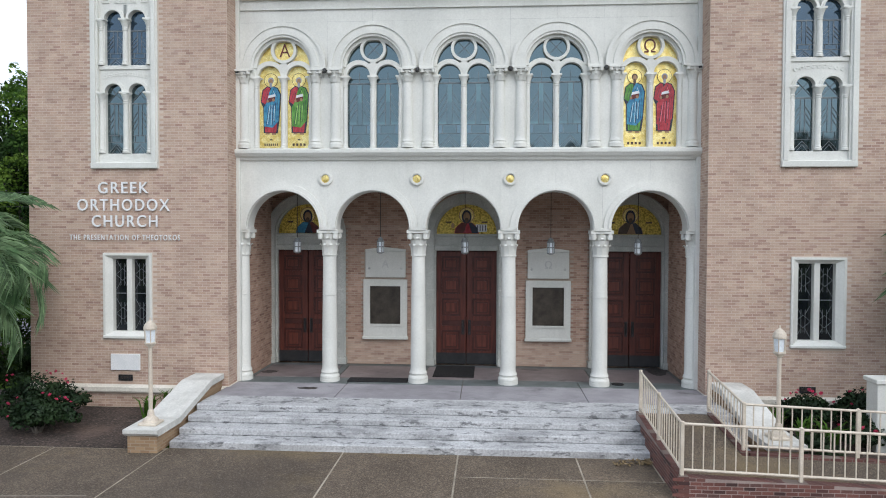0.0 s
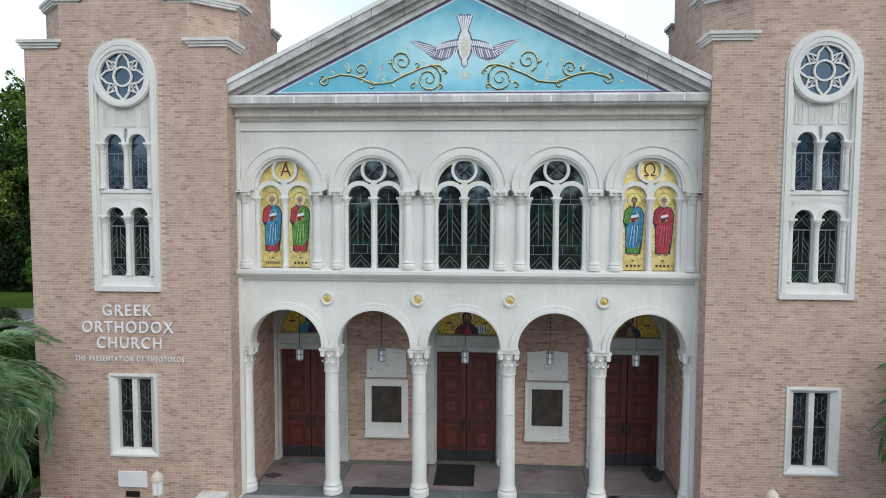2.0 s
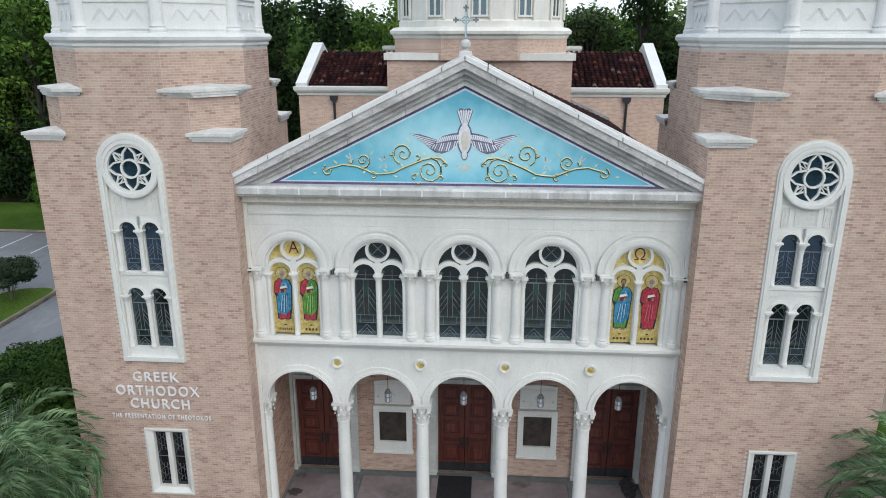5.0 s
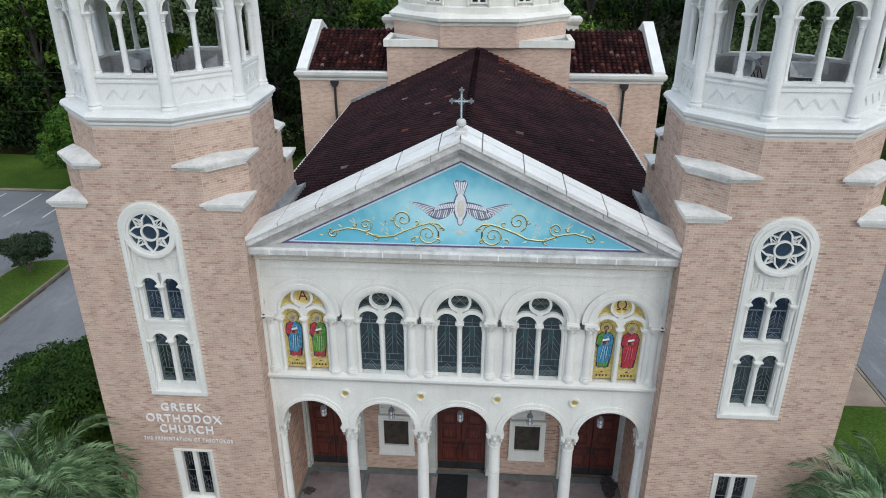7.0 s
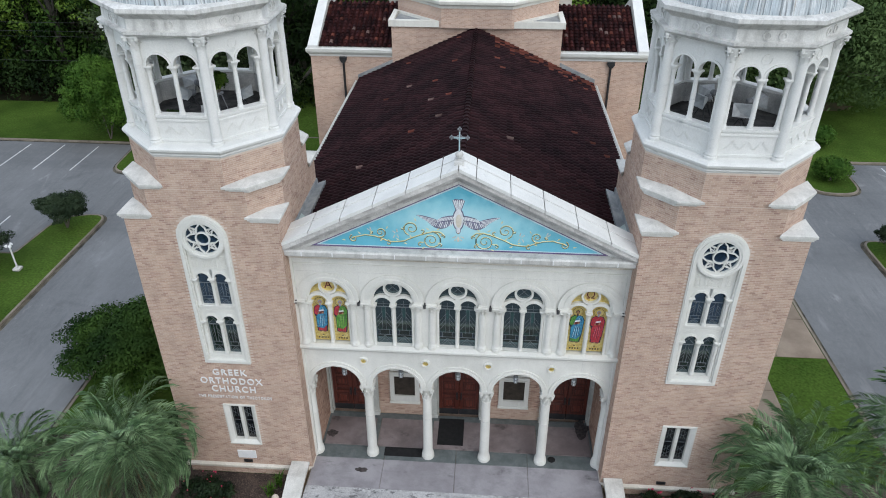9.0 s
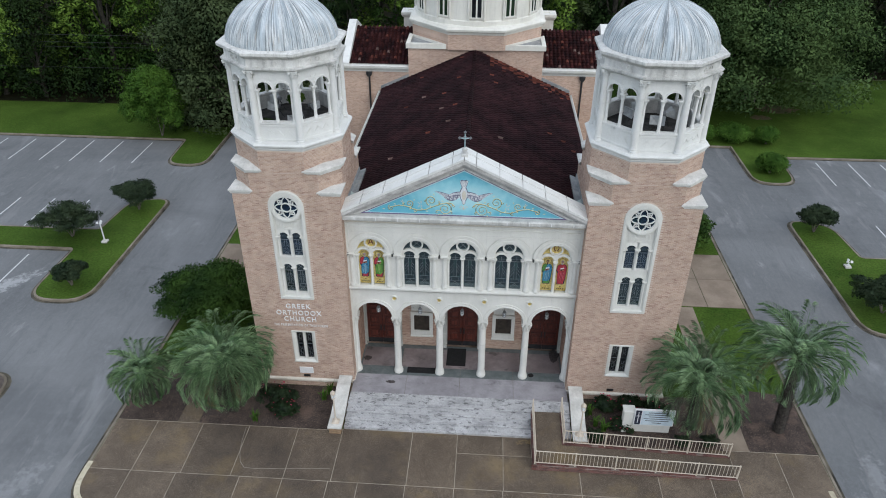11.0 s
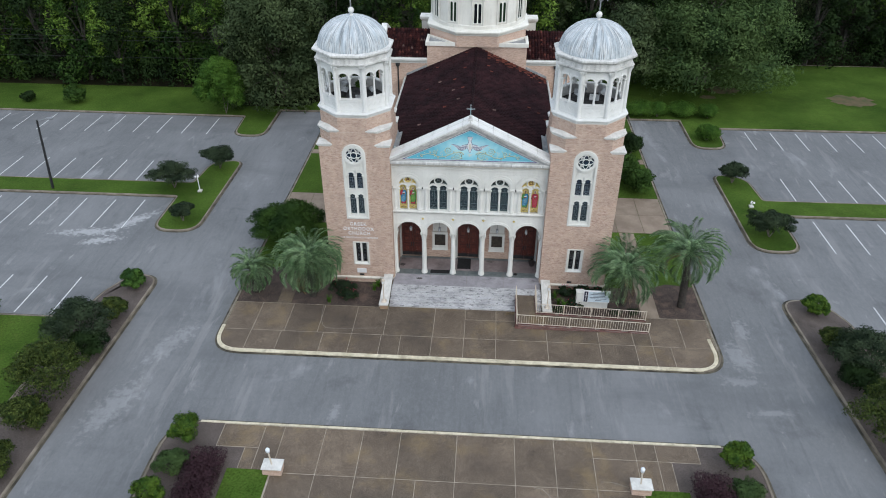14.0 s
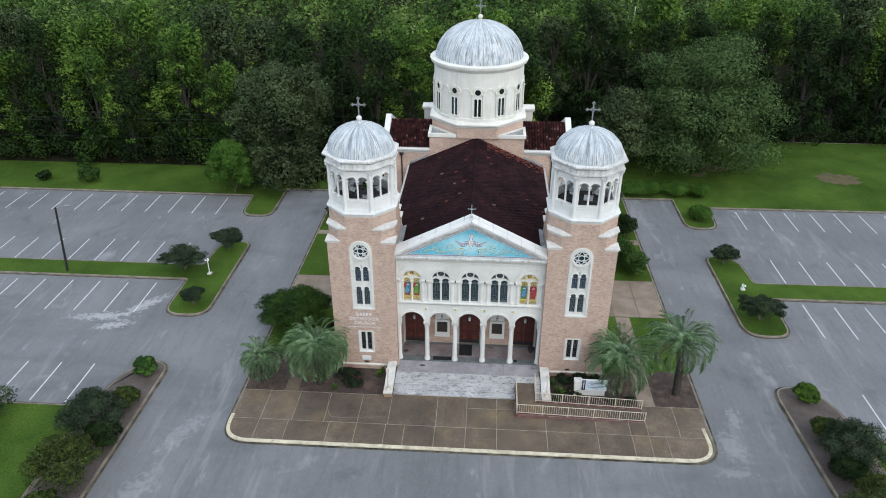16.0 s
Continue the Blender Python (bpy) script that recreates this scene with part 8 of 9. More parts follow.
def palm(at, trunk_h, radius, fronds, seed, label, lean=(0, 0), bend=1.0, skirt=0):
    """A feather palm: ringed trunk, arching fronds with many narrow leaflets."""
    rng = random.Random(seed)
    t = thing("palm_tree", label, "palm tree", "pindo palms", at=at)
    ax = [(lean[0] * (i / 8) ** 1.4, lean[1] * (i / 8) ** 1.4, trunk_h * i / 8) for i in range(9)]
    tk = MB().tube(ax, 0.30, 12, 0.24)
    for i in range(int(trunk_h / 0.11)):
        for k in range(7):
            a = 6.283 * (k + (i % 2) * 0.5) / 7 + rng.uniform(-0.1, 0.1)
            z = 0.11 * i
            f = (z / trunk_h) ** 1.4
            cx, cy = lean[0] * f + 0.27 * math.cos(a), lean[1] * f + 0.27 * math.sin(a)
            o = 0.10 + 0.07 * f
            tk.add([(cx - 0.07 * math.sin(a), cy + 0.07 * math.cos(a), z), (cx + 0.07 * math.sin(a), cy - 0.07 * math.cos(a), z), (cx + o * math.cos(a), cy + o * math.sin(a), z + 0.16)], [(0, 1, 2)])
    part("trunk", tk, PALM_BARK, t, "rough dark palm trunk")
    top = Vector((lean[0], lean[1], trunk_h))
    for i in range(fronds + skirt):
        low = i >= fronds
        q = (i + 0.5) / fronds if not low else 1.0
        el = radians(84 - 66 * q + rng.uniform(-7, 7)) if not low else radians(rng.uniform(-25, 12))
        az = 2.39996 * i + rng.uniform(-0.25, 0.25)
        L = radius * rng.uniform(1.2, 1.45) * (0.82 if low else 1.0)
        total = radians(rng.uniform(88, 128)) * bend * (0.75 + 0.35 * q if not low else 0.75)
        pts, p, e = [], top + Vector((0, 0, 0.05)), el
        steps_n = 13
        for k in range(steps_n + 1):
            pts.append(p.copy())
            p = p + Vector((math.cos(e) * math.cos(az), math.cos(e) * math.sin(az), math.sin(e))) * (L / steps_n)
            e -= total / steps_n * (0.45 + 1.1 * k / steps_n)
        fb = MB().tube(pts, 0.028, 4, 0.006)
        side0 = Vector((-math.sin(az), math.cos(az), 0))
        nl = 46
        for k in range(nl):
            f = 0.16 + 0.84 * k / nl
            j = min(steps_n - 1, int(f * steps_n))
            fr = f * steps_n - j
            c = pts[j].lerp(pts[j + 1], min(fr, 1))
            d = (pts[j + 1] - pts[j]).normalized()
            up = side0.cross(d).normalized()
            if up.z < 0 and d.z > -0.7:
                up = -up
            ll = radius * 0.33 * (1.08 - 1.0 * abs(f - 0.45) ** 1.3) * rng.uniform(0.85, 1.12)
            for s in (-1, 1):
                w = (side0 * s * 0.60 + d * 0.74 + up * 0.34 + Vector((rng.uniform(-.06, .06), rng.uniform(-.06, .06), rng.uniform(-.05, .05)))).normalized()
                mid = c + w * ll * 0.5
                tip = c + w * ll + Vector((0, 0, -0.34 * ll))
                wd = (d * 0.5 + up * 0.5 * s + side0 * 0.35 * s).normalized() * 0.036
                fb.add([c - wd * 0.5, mid - wd, tip, mid + wd], [(0, 1, 2, 3)])
        dry = low and rng.random() < 0.15
        part("frond", fb, FROND_DRY if dry else FROND, t)
    return t


palm((-17.6, -2.0, GND), 2.0, 1.75, 36, 3, "grey-green feather palm on a mulch bed", skirt=12, bend=1.2)
palm((-12.7, -2.3, GND), 3.4, 2.55, 50, 5, "large drooping grey-green feather palm on a mulch bed", skirt=28, bend=1.42)
palm((12.9, -1.9, GND), 3.3, 2.5, 46, 7, "grey-green feather palm beside the ramp railing", skirt=12, lean=(-0.25, -0.1), bend=1.15)
palm((17.6, -1.8, GND), 5.0, 2.45, 42, 9, "tall grey-green feather palm with a dark trunk", lean=(-0.3, 0.1), skirt=10, bend=1.22)

# shrubs round the church
def roses(at, rx, rz, seed, lab):
    t = shrub("rose_bush", at, rx, rx * 0.8, rz, LEAF_ROSE, 4000, 0.045, seed, lab, "shrub", 38, "rose bushes", reach=(0.15, 1.02), lump=(0.13, 0.30), tufts=4)
    rng = random.Random(seed)
    fl = MB()
    for i in range(10):
        a, e = rng.uniform(0, 6.283), rng.uniform(0.1, 1.3)
        c = (rx * 0.95 * math.cos(a) * math.cos(e), rx * 0.76 * math.sin(a) * math.cos(e), rz * 0.9 + rz * 0.85 * math.sin(e))
        turn = pose(*c, rng.uniform(-60, 60), rng.uniform(-60, 60), rng.uniform(0, 360)) @ Matrix.Scale(rng.uniform(0.55, 1.05), 4)
        one = MB()
        for q, (r_, z_) in enumerate(((0.05, 0.025), (0.032, 0.045))):
            for k in range(5):
                b = 6.283 * (k + 0.5 * q) / 5
                one.add([(0, 0, 0), (r_ * math.cos(b), r_ * math.sin(b), z_), (r_ * 1.1 * math.cos(b + 0.6), r_ * 1.1 * math.sin(b + 0.6), z_ * 1.25), (r_ * math.cos(b + 1.2), r_ * math.sin(b + 1.2), z_)], [(0, 1, 2, 3)])
        fl.join(one.moved(turn))
    part("blossoms", fl, PETAL, t, "red-pink rose blossoms")


roses((-10.4, -1.6, GND), 1.1, 0.72, 11, "dark green rose bush with red-pink blossoms")
roses((-9.75, -2.5, GND), 0.85, 0.50, 12, "dark green rose bush with red-pink blossoms")
roses((8.2, -0.9, GND), 0.75, 0.55, 13, "dark green rose bush with pink blossoms")
roses((9.6, -0.8, GND), 0.8, 0.62, 14, "dark green rose bush with pink blossoms")
roses((9.0, -2.3, GND), 0.7, 0.4, 15, "dark green rose bush with pink blossoms")
roses((11.0, -0.9, GND), 0.8, 0.55, 16, "dark green rose bush with pink blossoms")

for i, (x, y, r, z) in enumerate(((12.1, -3.2, 0.55, 0.34), (13.6, -3.1, 0.6, 0.32), (7.5, -3.1, 0.6, 0.34), (6.9, -1.4, 0.45, 0.32))):
    shrub("low_shrub", (x, y, GND), r, r * 0.8, z, LEAF_DARK, 1300, 0.05, 140 + i, "low dark green shrub in mulch behind the railing", "shrub", 16, "railing shrubs", reach=(0.15, 0.95), lump=(0.16, 0.32), tufts=3)


def strappy(at, n, h, seed, lab):
    rng = random.Random(seed)
    t = thing("lily_clump", lab, "plant", "lily clumps", at=at)
    for i in range(n):
        a, l, o = rng.uniform(0, 6.283), h * rng.uniform(0.6, 1.1), rng.uniform(0.2, 0.7)
        b = Vector((rng.uniform(-.12, .12), rng.uniform(-.12, .12), 0))
        d = Vector((math.cos(a), math.sin(a), 0))
        s = Vector((-d.y, d.x, 0)) * 0.025
        m, e = b + d * l * o * 0.4 + Vector((0, 0, l * 0.7)), b + d * l * o + Vector((0, 0, l * 0.85))
        part("leaf", MB().add([b - s, b + s, m + s, m - s, e], [(0, 1, 2, 3), (3, 2, 4)]), LEAF_BRIGHT, t)


for x, y, s in ((-7.7, -1.2, 1), (-7.5, -0.7, 2), (7.6, -2.2, 3), (8.0, -2.5, 4), (-11.2, -3.1, 5), (7.4, -1.3, 6)):
    strappy((x, y, GND), 30, 0.72, s, "clump of bright green strap leaves in mulch")

shrub("big_shrub", (-16.6, 6.0, GND), 3.6, 3.5, 2.1, LEAF_A, 34000, 0.075, 21, "large green layered spreading shrub beside the tower", "shrub", 36, lump=(0.20, 0.36), dome=True)
# Both enlarged, their leaves darkened to carry shade behind the palm.
shrub("shrub", (-12.7, 4.2, GND), 1.0, 1.1, 0.95, LEAF_B, 2200, 0.08, 22, "small green shrub by the church wall")
shrub("shrub", (-12.5, 2.2, GND), 1.0, 1.2, 0.95, LEAF_B, 2400, 0.08, 23, "small green shrub by the church wall")
# Added shrub: its dark leaves stand in for shade beneath the palm.
shrub("shrub", (-13.2, 0.3, GND), 0.9, 0.9, 0.85, LEAF_B, 2200, 0.07, 33, "added dark green shrub in place of shade by a palm")
shrub("shrub", (12.2, 3.2, GND), 0.6, 1.0, 0.8, LEAF_BRIGHT, 1500, 0.08, 24, "bright green clipped shrub by the church wall")
shrub("shrub", (17.3, 17.6, GND), 1.8, 1.8, 1.5, LEAF_A, 5000, 0.12, 25, "dark green shrub beside the drive")
shrub("shrub", (16.0, 20.6, GND), 2.0, 1.9, 1.5, LEAF_A, 4500, 0.12, 26, "green shrub beside the drive")
shrub("shrub", (17.9, 26.8, GND), 1.5, 1.7, 1.5, LEAF_B, 3500, 0.12, 27, "dark green shrub beside the drive")
shrub("shrub", (-17.2, 29.0, GND), 1.6, 1.6, 1.4, LEAF_B, 3500, 0.12, 28, "dark green shrub beside the drive")
shrub("shrub", (-53.7, 38.0, GND), 1.8, 1.6, 1.35, LEAF_A, 3000, 0.13, 29, "round green shrub on the back lawn")
shrub("shrub", (-60.3, 38.0, GND), 1.0, 1.0, 0.8, LEAF_B, 1800, 0.13, 30, "round dark shrub on the back lawn")
for i, (x, y, r) in enumerate(((27.8, 31.3, 1.5), (29.6, 38.2, 1.25), (26.4, 38.9, 1.9), (21.2, 38.6, 1.9), (23.2, 38.3, 1.3))):
    shrub("clipped_shrub", (x, y, GND), r * 1.12, r * 0.98, 1.08, LEAF_BRIGHT, 6500, 0.085, 40 + i, "clipped boxy green shrub on the lawn edge", "shrub", 14, "clipped shrubs", tufts=0)
# low spreading trees of the parking islands
for i, (x, y, r, hz) in enumerate(((-31.5, 15.4, 2.6, 1.4), (-28.2, 20.1, 1.9, 1.15), (-28.1, 8.9, 1.3, 0.85), (27.8, 20.4, 1.85, 1.1), (28.3, 9.6, 2.25, 1.2))):
    shrub("crape_myrtle", (x, y, GND), r, r * 0.9, hz, LEAF_DARK, 11000, 0.075, 50 + i, "low spreading dark green tree on a grass island", "tree", 16, "island trees", lift=0.55 if r > 1.5 else 0.4, reach=(0.1, 0.8), lump=(0.24, 0.40))
fs = thing("plant_stand", "thin metal tripod plant stand in the belfry", "plant stand", at=(-TX + 0.50, TY - 0.45, 15.72))
part("tray", MB().lathe([(0, 0.80), (0.16, 0.80), (0.18, 0.84), (0, 0.84)], 12), GREY_METAL, fs)
for k in range(3):
    part("leg", MB().tube([(0.1 * math.cos(2.1 * k), 0.1 * math.sin(2.1 * k), 0.8), (0.32 * math.cos(2.1 * k), 0.32 * math.sin(2.1 * k), 0)], 0.018, 6), GREY_METAL, fs)
shrub("fern", (-TX + 0.50, TY - 0.45, 16.58), 0.52, 0.52, 0.40, LEAF_LIME, 1400, 0.06, 131, "bright green fern on a tripod stand in the belfry", "plant", 6)
shrub("fern", (-TX - 0.9, TY - 1.2, 15.72), 0.4, 0.4, 0.25, LEAF_A, 500, 0.06, 132, "small green fern growing in the belfry", "plant", 6)
# roadside beds
for s in (-1, 1):
    shrub("round_shrub", (s * 28.2, -1.9, GND), 1.0, 1.0, 0.95, LEAF_MID if s < 0 else LEAF_LIME, 5200, 0.085, 60 + s, "round bright green shrub on mulch", "shrub", 16, "roadside shrubs", dome=True, lump=(0.30, 0.45), tufts=2)
    for i, (dx, y, r, z, lf) in enumerate(((28.0, -6.0, 1.15, 0.95, LEAF_OLIVE), (29.0, -8.6, 2.8, 1.85, LEAF_DARK), (27.9, -10.4, 1.5, 1.1, LEAF_B), (28.5, -14.4, 2.8, 2.2, LEAF_OLIVE), (28.7, -17.8, 1.7, 1.3, LEAF_OLIVE), (28.6, -21.4, 1.7, 1.1, LEAF_OLIVE), (29.2, -26, 2.0, 1.2, LEAF_B))):
        shrub("roadside_shrub", (s * dx, y, GND), r, r * 0.95, z, lf, int(4000 + 2600 * r), 0.08, 70 + i + 10 * s, "rounded green shrub on a mulch bed", "shrub", 22, "roadside shrubs", lump=(0.26, 0.40), dome=True)
shrub("shrub", (-38.0, -8.5, GND), 2.2, 2.0, 1.7, LEAF_C, 4200, 0.1, 95, "grey-green shrub on the side lawn")
for s in (-1, 1):
    shrub("round_shrub", (s * 17.3, -18.2, GND), 1.1, 1.05, 1.25, LEAF_LIME, 6000, 0.07, 101 + s, "round bright yellow-green shrub on mulch", "shrub", 16, "corner shrubs", lump=(0.26, 0.40), dome=True, tufts=2)
    shrub("round_shrub", (s * 18.0, -22.6, GND), 1.1, 1.05, 0.8, LEAF_LIME, 4500, 0.07, 111 + s, "round bright yellow-green shrub on mulch", "shrub", 14, "corner shrubs", lump=(0.26, 0.40), dome=True, tufts=2)
    shrub("round_shrub", (s * 17.45, -20.5, GND), 1.25, 1.2, 0.75, LEAF_OAK, 5000, 0.06, 104 + s, "low grey-green shrub on mulch", "shrub", 18, "corner shrubs", lump=(0.22, 0.38), dome=True, tufts=3)
    hb = [(hx * 0.62, hy * 0.55, 0.62, 0.62, 0.62, 0.55) for hx in (-1, 0, 1) for hy in range(-4, 5)]
    solid("purple_hedge", leaf_cloud(hb, 15000, 0.055, 107 + s, 0.3, 0.0, 0), LEAF_PURPLE, "clipped purple-leaved hedge on mulch", "hedge", "purple hedges", at=(s * 15.45, -22.0, GND))
    pd = thing("lamp_pedestal", "brick pedestal with a stone cap and small white lamp", "lamp", "pedestal lamps", at=(s * 11.25, -20.2, GND))
    part("pedestal", MB().box(-0.58, 0.58, -0.38, 0.38, 0, 0.52), FAR_BRICK, pd, "tan brick pedestal")
    part("pedestal_cap", MB().cbox(-0.64, 0.64, -0.44, 0.44, 0.52, 0.60, 0.02), COPING, pd, "dull white stone cap")
    part("stem", MB().tube([(-0.05, 0, 0.60), (-0.12, 0, 1.7)], 0.05, 8), CREAM_PAINT, pd)
    part("lamp_head", MB().lathe([(0.05, 0), (0.12, 0.05), (0.14, 0.28), (0.08, 0.36), (0, 0.4)], 10, (-0.13, 0, 1.65)), FROST, pd, "frosted lamp head", 50)

# lamp column, white post and parking posts
pl = thing("parking_light_pole", "dark leaning parking-lot light pole", "street lamp", at=(-44.3, 14.4, GND))
part("pole", MB().tube([(0, 0, 0), (0.75, 0.0, 7.7)], 0.14, 10, 0.10), BLACK, pl)
part("arm", MB().tube([(0.74, 0.0, 7.6), (1.9, 0, 7.9)], 0.05, 6), GREY_METAL, pl)
part("lamp_head", MB().cbox(1.8, 2.4, -0.15, 0.15, 7.82, 7.98, 0.03), GREY_METAL, pl, "grey lamp head")
for x, y in ((-28.5, 14.7), (28.3, 15.2)):
    fx = thing("floodlight_post", "small white floodlight cluster on a short post", "lamp", "floodlights", at=(x, y, GND))
    part("base", MB().cbox(-0.22, 0.22, -0.22, 0.22, 0, 0.16, 0.02), COPING, fx)
    hz = 1.7 if x < 0 else 0.45
    part("post", MB().tube([(0, 0, 0.2), (0, 0, hz)], 0.05, 8), LETTER, fx)
    for k in range(3):
        a = 2.1 * k
        part("lamp_head", MB().lathe([(0, 0), (0.05, 0.02), (0.11, 0.15), (0.10, 0.17), (0, 0.12)], 10).moved(pose(0.13 * math.cos(a), 0.16 * math.sin(a), hz, 50, 0, math.degrees(a))), LETTER, fx)

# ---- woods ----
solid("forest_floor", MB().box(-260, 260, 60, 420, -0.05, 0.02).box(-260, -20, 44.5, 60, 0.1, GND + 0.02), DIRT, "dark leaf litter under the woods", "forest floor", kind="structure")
shrub("round_tree", (-32.6, 35.6, GND), 3.4, 3.1, 4.4, LEAF_BRIGHT, 42000, 0.095, 120, "tall rounded green evergreen shrub", "shrub", 90, lump=(0.20, 0.30), dome=True, tufts=2)
shrub("shrub", (-30.2, 38.8, GND), 2.0, 1.8, 2.3, LEAF_C, 4000, 0.15, 121, "olive-green shrub beside the evergreen")
tree("oak_tree", (-26.5, 41.5, GND), 122, 14.5, 8.4, 70000, 0.19, 0.04, LEAF_C, "broad grey-green oak tree behind the lot", 78, 1, 0.95)
tree("oak_tree", (31.8, 51.0, GND), 123, 15.6, 12.2, 80000, 0.18, 0.20, LEAF_OAK, "broad pale grey-green spreading oak on the lawn", 75, 3, 0.85)
tree("oak_tree", (20.0, 47.0, GND), 124, 11.0, 6.5, 18000, 0.18, 0.15, LEAF_C, "grey-green oak behind the church", 26, 2, 0.9)
# Dark ground laid over the lawn; the oak's shade is put into its colour.
solid("leaf_litter", MB().prism([(-27 + (6.4 + 0.7 * math.sin(3 * a + 1)) * math.cos(a), 42 + (3.9 + 0.4 * math.sin(5 * a)) * math.sin(a)) for a in [math.tau * i / 36 for i in range(36)]], "z", 0.12, GND + 0.012), DIRT, "dark ground under the broad oak, its shade in the colour", "leaf litter", kind="structure")
kinds = []
for i, (h_, sp, n, lf, cf, sq, vine) in enumerate(((17, 5.0, 4600, LEAF_A, 0.04, 1.7, 2400), (19, 4.6, 5600, LEAF_B, 0.08, 1.6, 0), (16, 5.6, 4200, LEAF_A, 0.03, 1.9, 3400), (20, 5.0, 5600, LEAF_B, 0.10, 1.4, 0), (15, 5.2, 4400, LEAF_B, 0.03, 2.0, 2600), (18, 5.2, 5600, LEAF_C, 0.12, 1.4, 0))):
    w, c = tree_mesh(200 + i, h_, sp, n, 0.25, cf, 24, 1, sq)
    got = [("trunk", mesh_of(w, "trunk", FOREST_BARK)), ("crown", mesh_of(c, "crown", lf))]
    # Vines, set high so that their bright green also paints light on the crowns.
    if vine:
        r_ = random.Random(300 + i)
        bl = []
        for k in range(15):
            a = r_.uniform(0, 6.283)
            z = h_ * r_.uniform(0.30, 1.02)
            q = sp * (0.78 - 0.45 * (z / h_) ** 2)
            f_ = sp * r_.uniform(0.18, 0.40)
            bl.append((q * math.cos(a), q * math.sin(a), z, f_, f_, f_ * (r_.uniform(0.35, 0.7) if k % 3 else r_.uniform(1.2, 2.2))))
        got.append(("vine", mesh_of(leaf_cloud(bl, vine, 0.23, 400 + i, 0.3, 0.4), "vine", LEAF_VINE)))
    kinds.append(got)
rng = random.Random(77)
LABELS = ("vine-covered mid-green woodland tree", "tall dark green woodland tree", "woodland tree draped in yellow-green vines", "tall dark woodland tree with bare trunk", "leafy dark green woodland tree with vines", "broad grey-green woodland tree")


def wood_tree(x, y, k, scale):
    t = thing("woodland_tree", LABELS[k], "tree", "woodland trees", at=pose(x, y, 0.05, 0, 0, rng.uniform(0, 360)) @ Matrix.Diagonal((scale, scale, scale * rng.uniform(0.92, 1.1), 1)))
    for nm, me in kinds[k]:
        o = new(nm, me)
        o.parent = t


# Front row on the right is mostly dark kinds: shade put into leaf colour.
for dy, gap, lo, hi, pick_l, pick_r in ((47.5, (4.2, 6.2), 0.72, 1.05, (0, 2, 4, 0, 2, 4, 1), (1, 3, 5, 1)), (54.0, (5.2, 7.4), 0.92, 1.2, (0, 2, 4, 0, 2, 5, 1), (0, 5, 3, 5, 0))):
    x = -98.0
    while x < 100:
        left = x < 8
        wood_tree(x + rng.uniform(-1, 1), dy + (0 if left else 14) + rng.uniform(-1.8, 2.5), rng.choice(pick_l if left else pick_r), rng.uniform(lo, hi))
        x += rng.uniform(*gap)
# undergrowth along the wood's edge
under = [(xx + rng.uniform(-1, 1), (45.8 if xx < 8 else 60.0) + rng.uniform(-1, 1), rng.uniform(0.8, 2.4), rng.uniform(1.4, 2.4), rng.uniform(1.2, 1.8), rng.uniform(1.4, 2.8)) for xx in np.arange(-95, 95, 1.9) if not 8 < xx < 16]
solid("undergrowth", leaf_cloud(under, 26000, 0.20, 9), LEAF_B, "dark green undergrowth along the edge of the woods", "undergrowth", kind="stuff")
# the woods further back, too far to tell the trees apart
blobs = []
rng2 = np.random.default_rng(5)
y = 63.0
while y < 280:
    wide = 100 + (y - 60) * 0.75
    xx = -wide
    while xx < wide:
        h_ = rng2.uniform(11.5, 18.5)
        r_ = rng2.uniform(3.0, 5.0) * (1 + (y - 60) / 300)
        blobs.append((xx, y + rng2.uniform(-3, 3) + (10 if xx > 8 and y < 75 else 0), h_ - r_ * 0.4, r_, r_, r_ * 1.1))
        xx += r_ * 1.55
    y += 6.5 + (y - 60) * 0.02
near = [b for b in blobs if b[1] < 110]
far = [b for b in blobs if b[1] >= 110]
for nm, bl, cnt, sz, sd in (("woods", near[0::2], 39000, 0.42, 1), ("woods", near[1::2], 35000, 0.42, 2), ("woods", far[0::2], 24000, 0.85, 3), ("woods", far[1::2], 23000, 0.85, 4)):
    solid(nm, leaf_cloud(bl, cnt, sz, sd, 0.3, 0.3), (LEAF_WOODS, LEAF_A, LEAF_WOODS, LEAF_WOODS)[sd - 1], "dense green woods stretching back from the lawn", "woods", kind="stuff")
# woods across the road, behind the camera
back = [(xx + rng.uniform(-2, 2), -76 + rng.uniform(-4, 4), zz + rng.uniform(-1, 1), 6.0, 4.0, 4.5) for xx in np.arange(-150, 151, 7.0) for zz in (2.5, 7.5, 12.5)]
solid("woods", leaf_cloud(back, 22000, 0.8, 8, 0.3), LEAF_B, "dark green woods across the road", "woods", kind="stuff")
sn = thing("dead_tree", "pale bare dead tree trunk above the woods", "tree", at=(25.0, 74.0, 0))
part("trunk", MB().tube([(0, 0, 0), (0.1, 0, 8), (-0.1, 0, 14), (0.1, 0, 18)], 0.28, 7, 0.07), CREAM, sn)
part("branch", MB().tube([(0, 0, 14), (-0.8, 0, 16), (-1.1, 0, 17)], 0.06, 5, 0.02), CREAM, sn)
for k, z in enumerate((8.1, 7.3, 6.8, 4.5)):
    solid("power_line", MB().tube([(x_, 43.8, z + 0.6 * ((x_ + 60) / 45) ** 2 * 0.3) for x_ in range(-120, -17, 6)], 0.014, 4), BLACK, "thin power line along the wood's edge", "power line", "power lines")
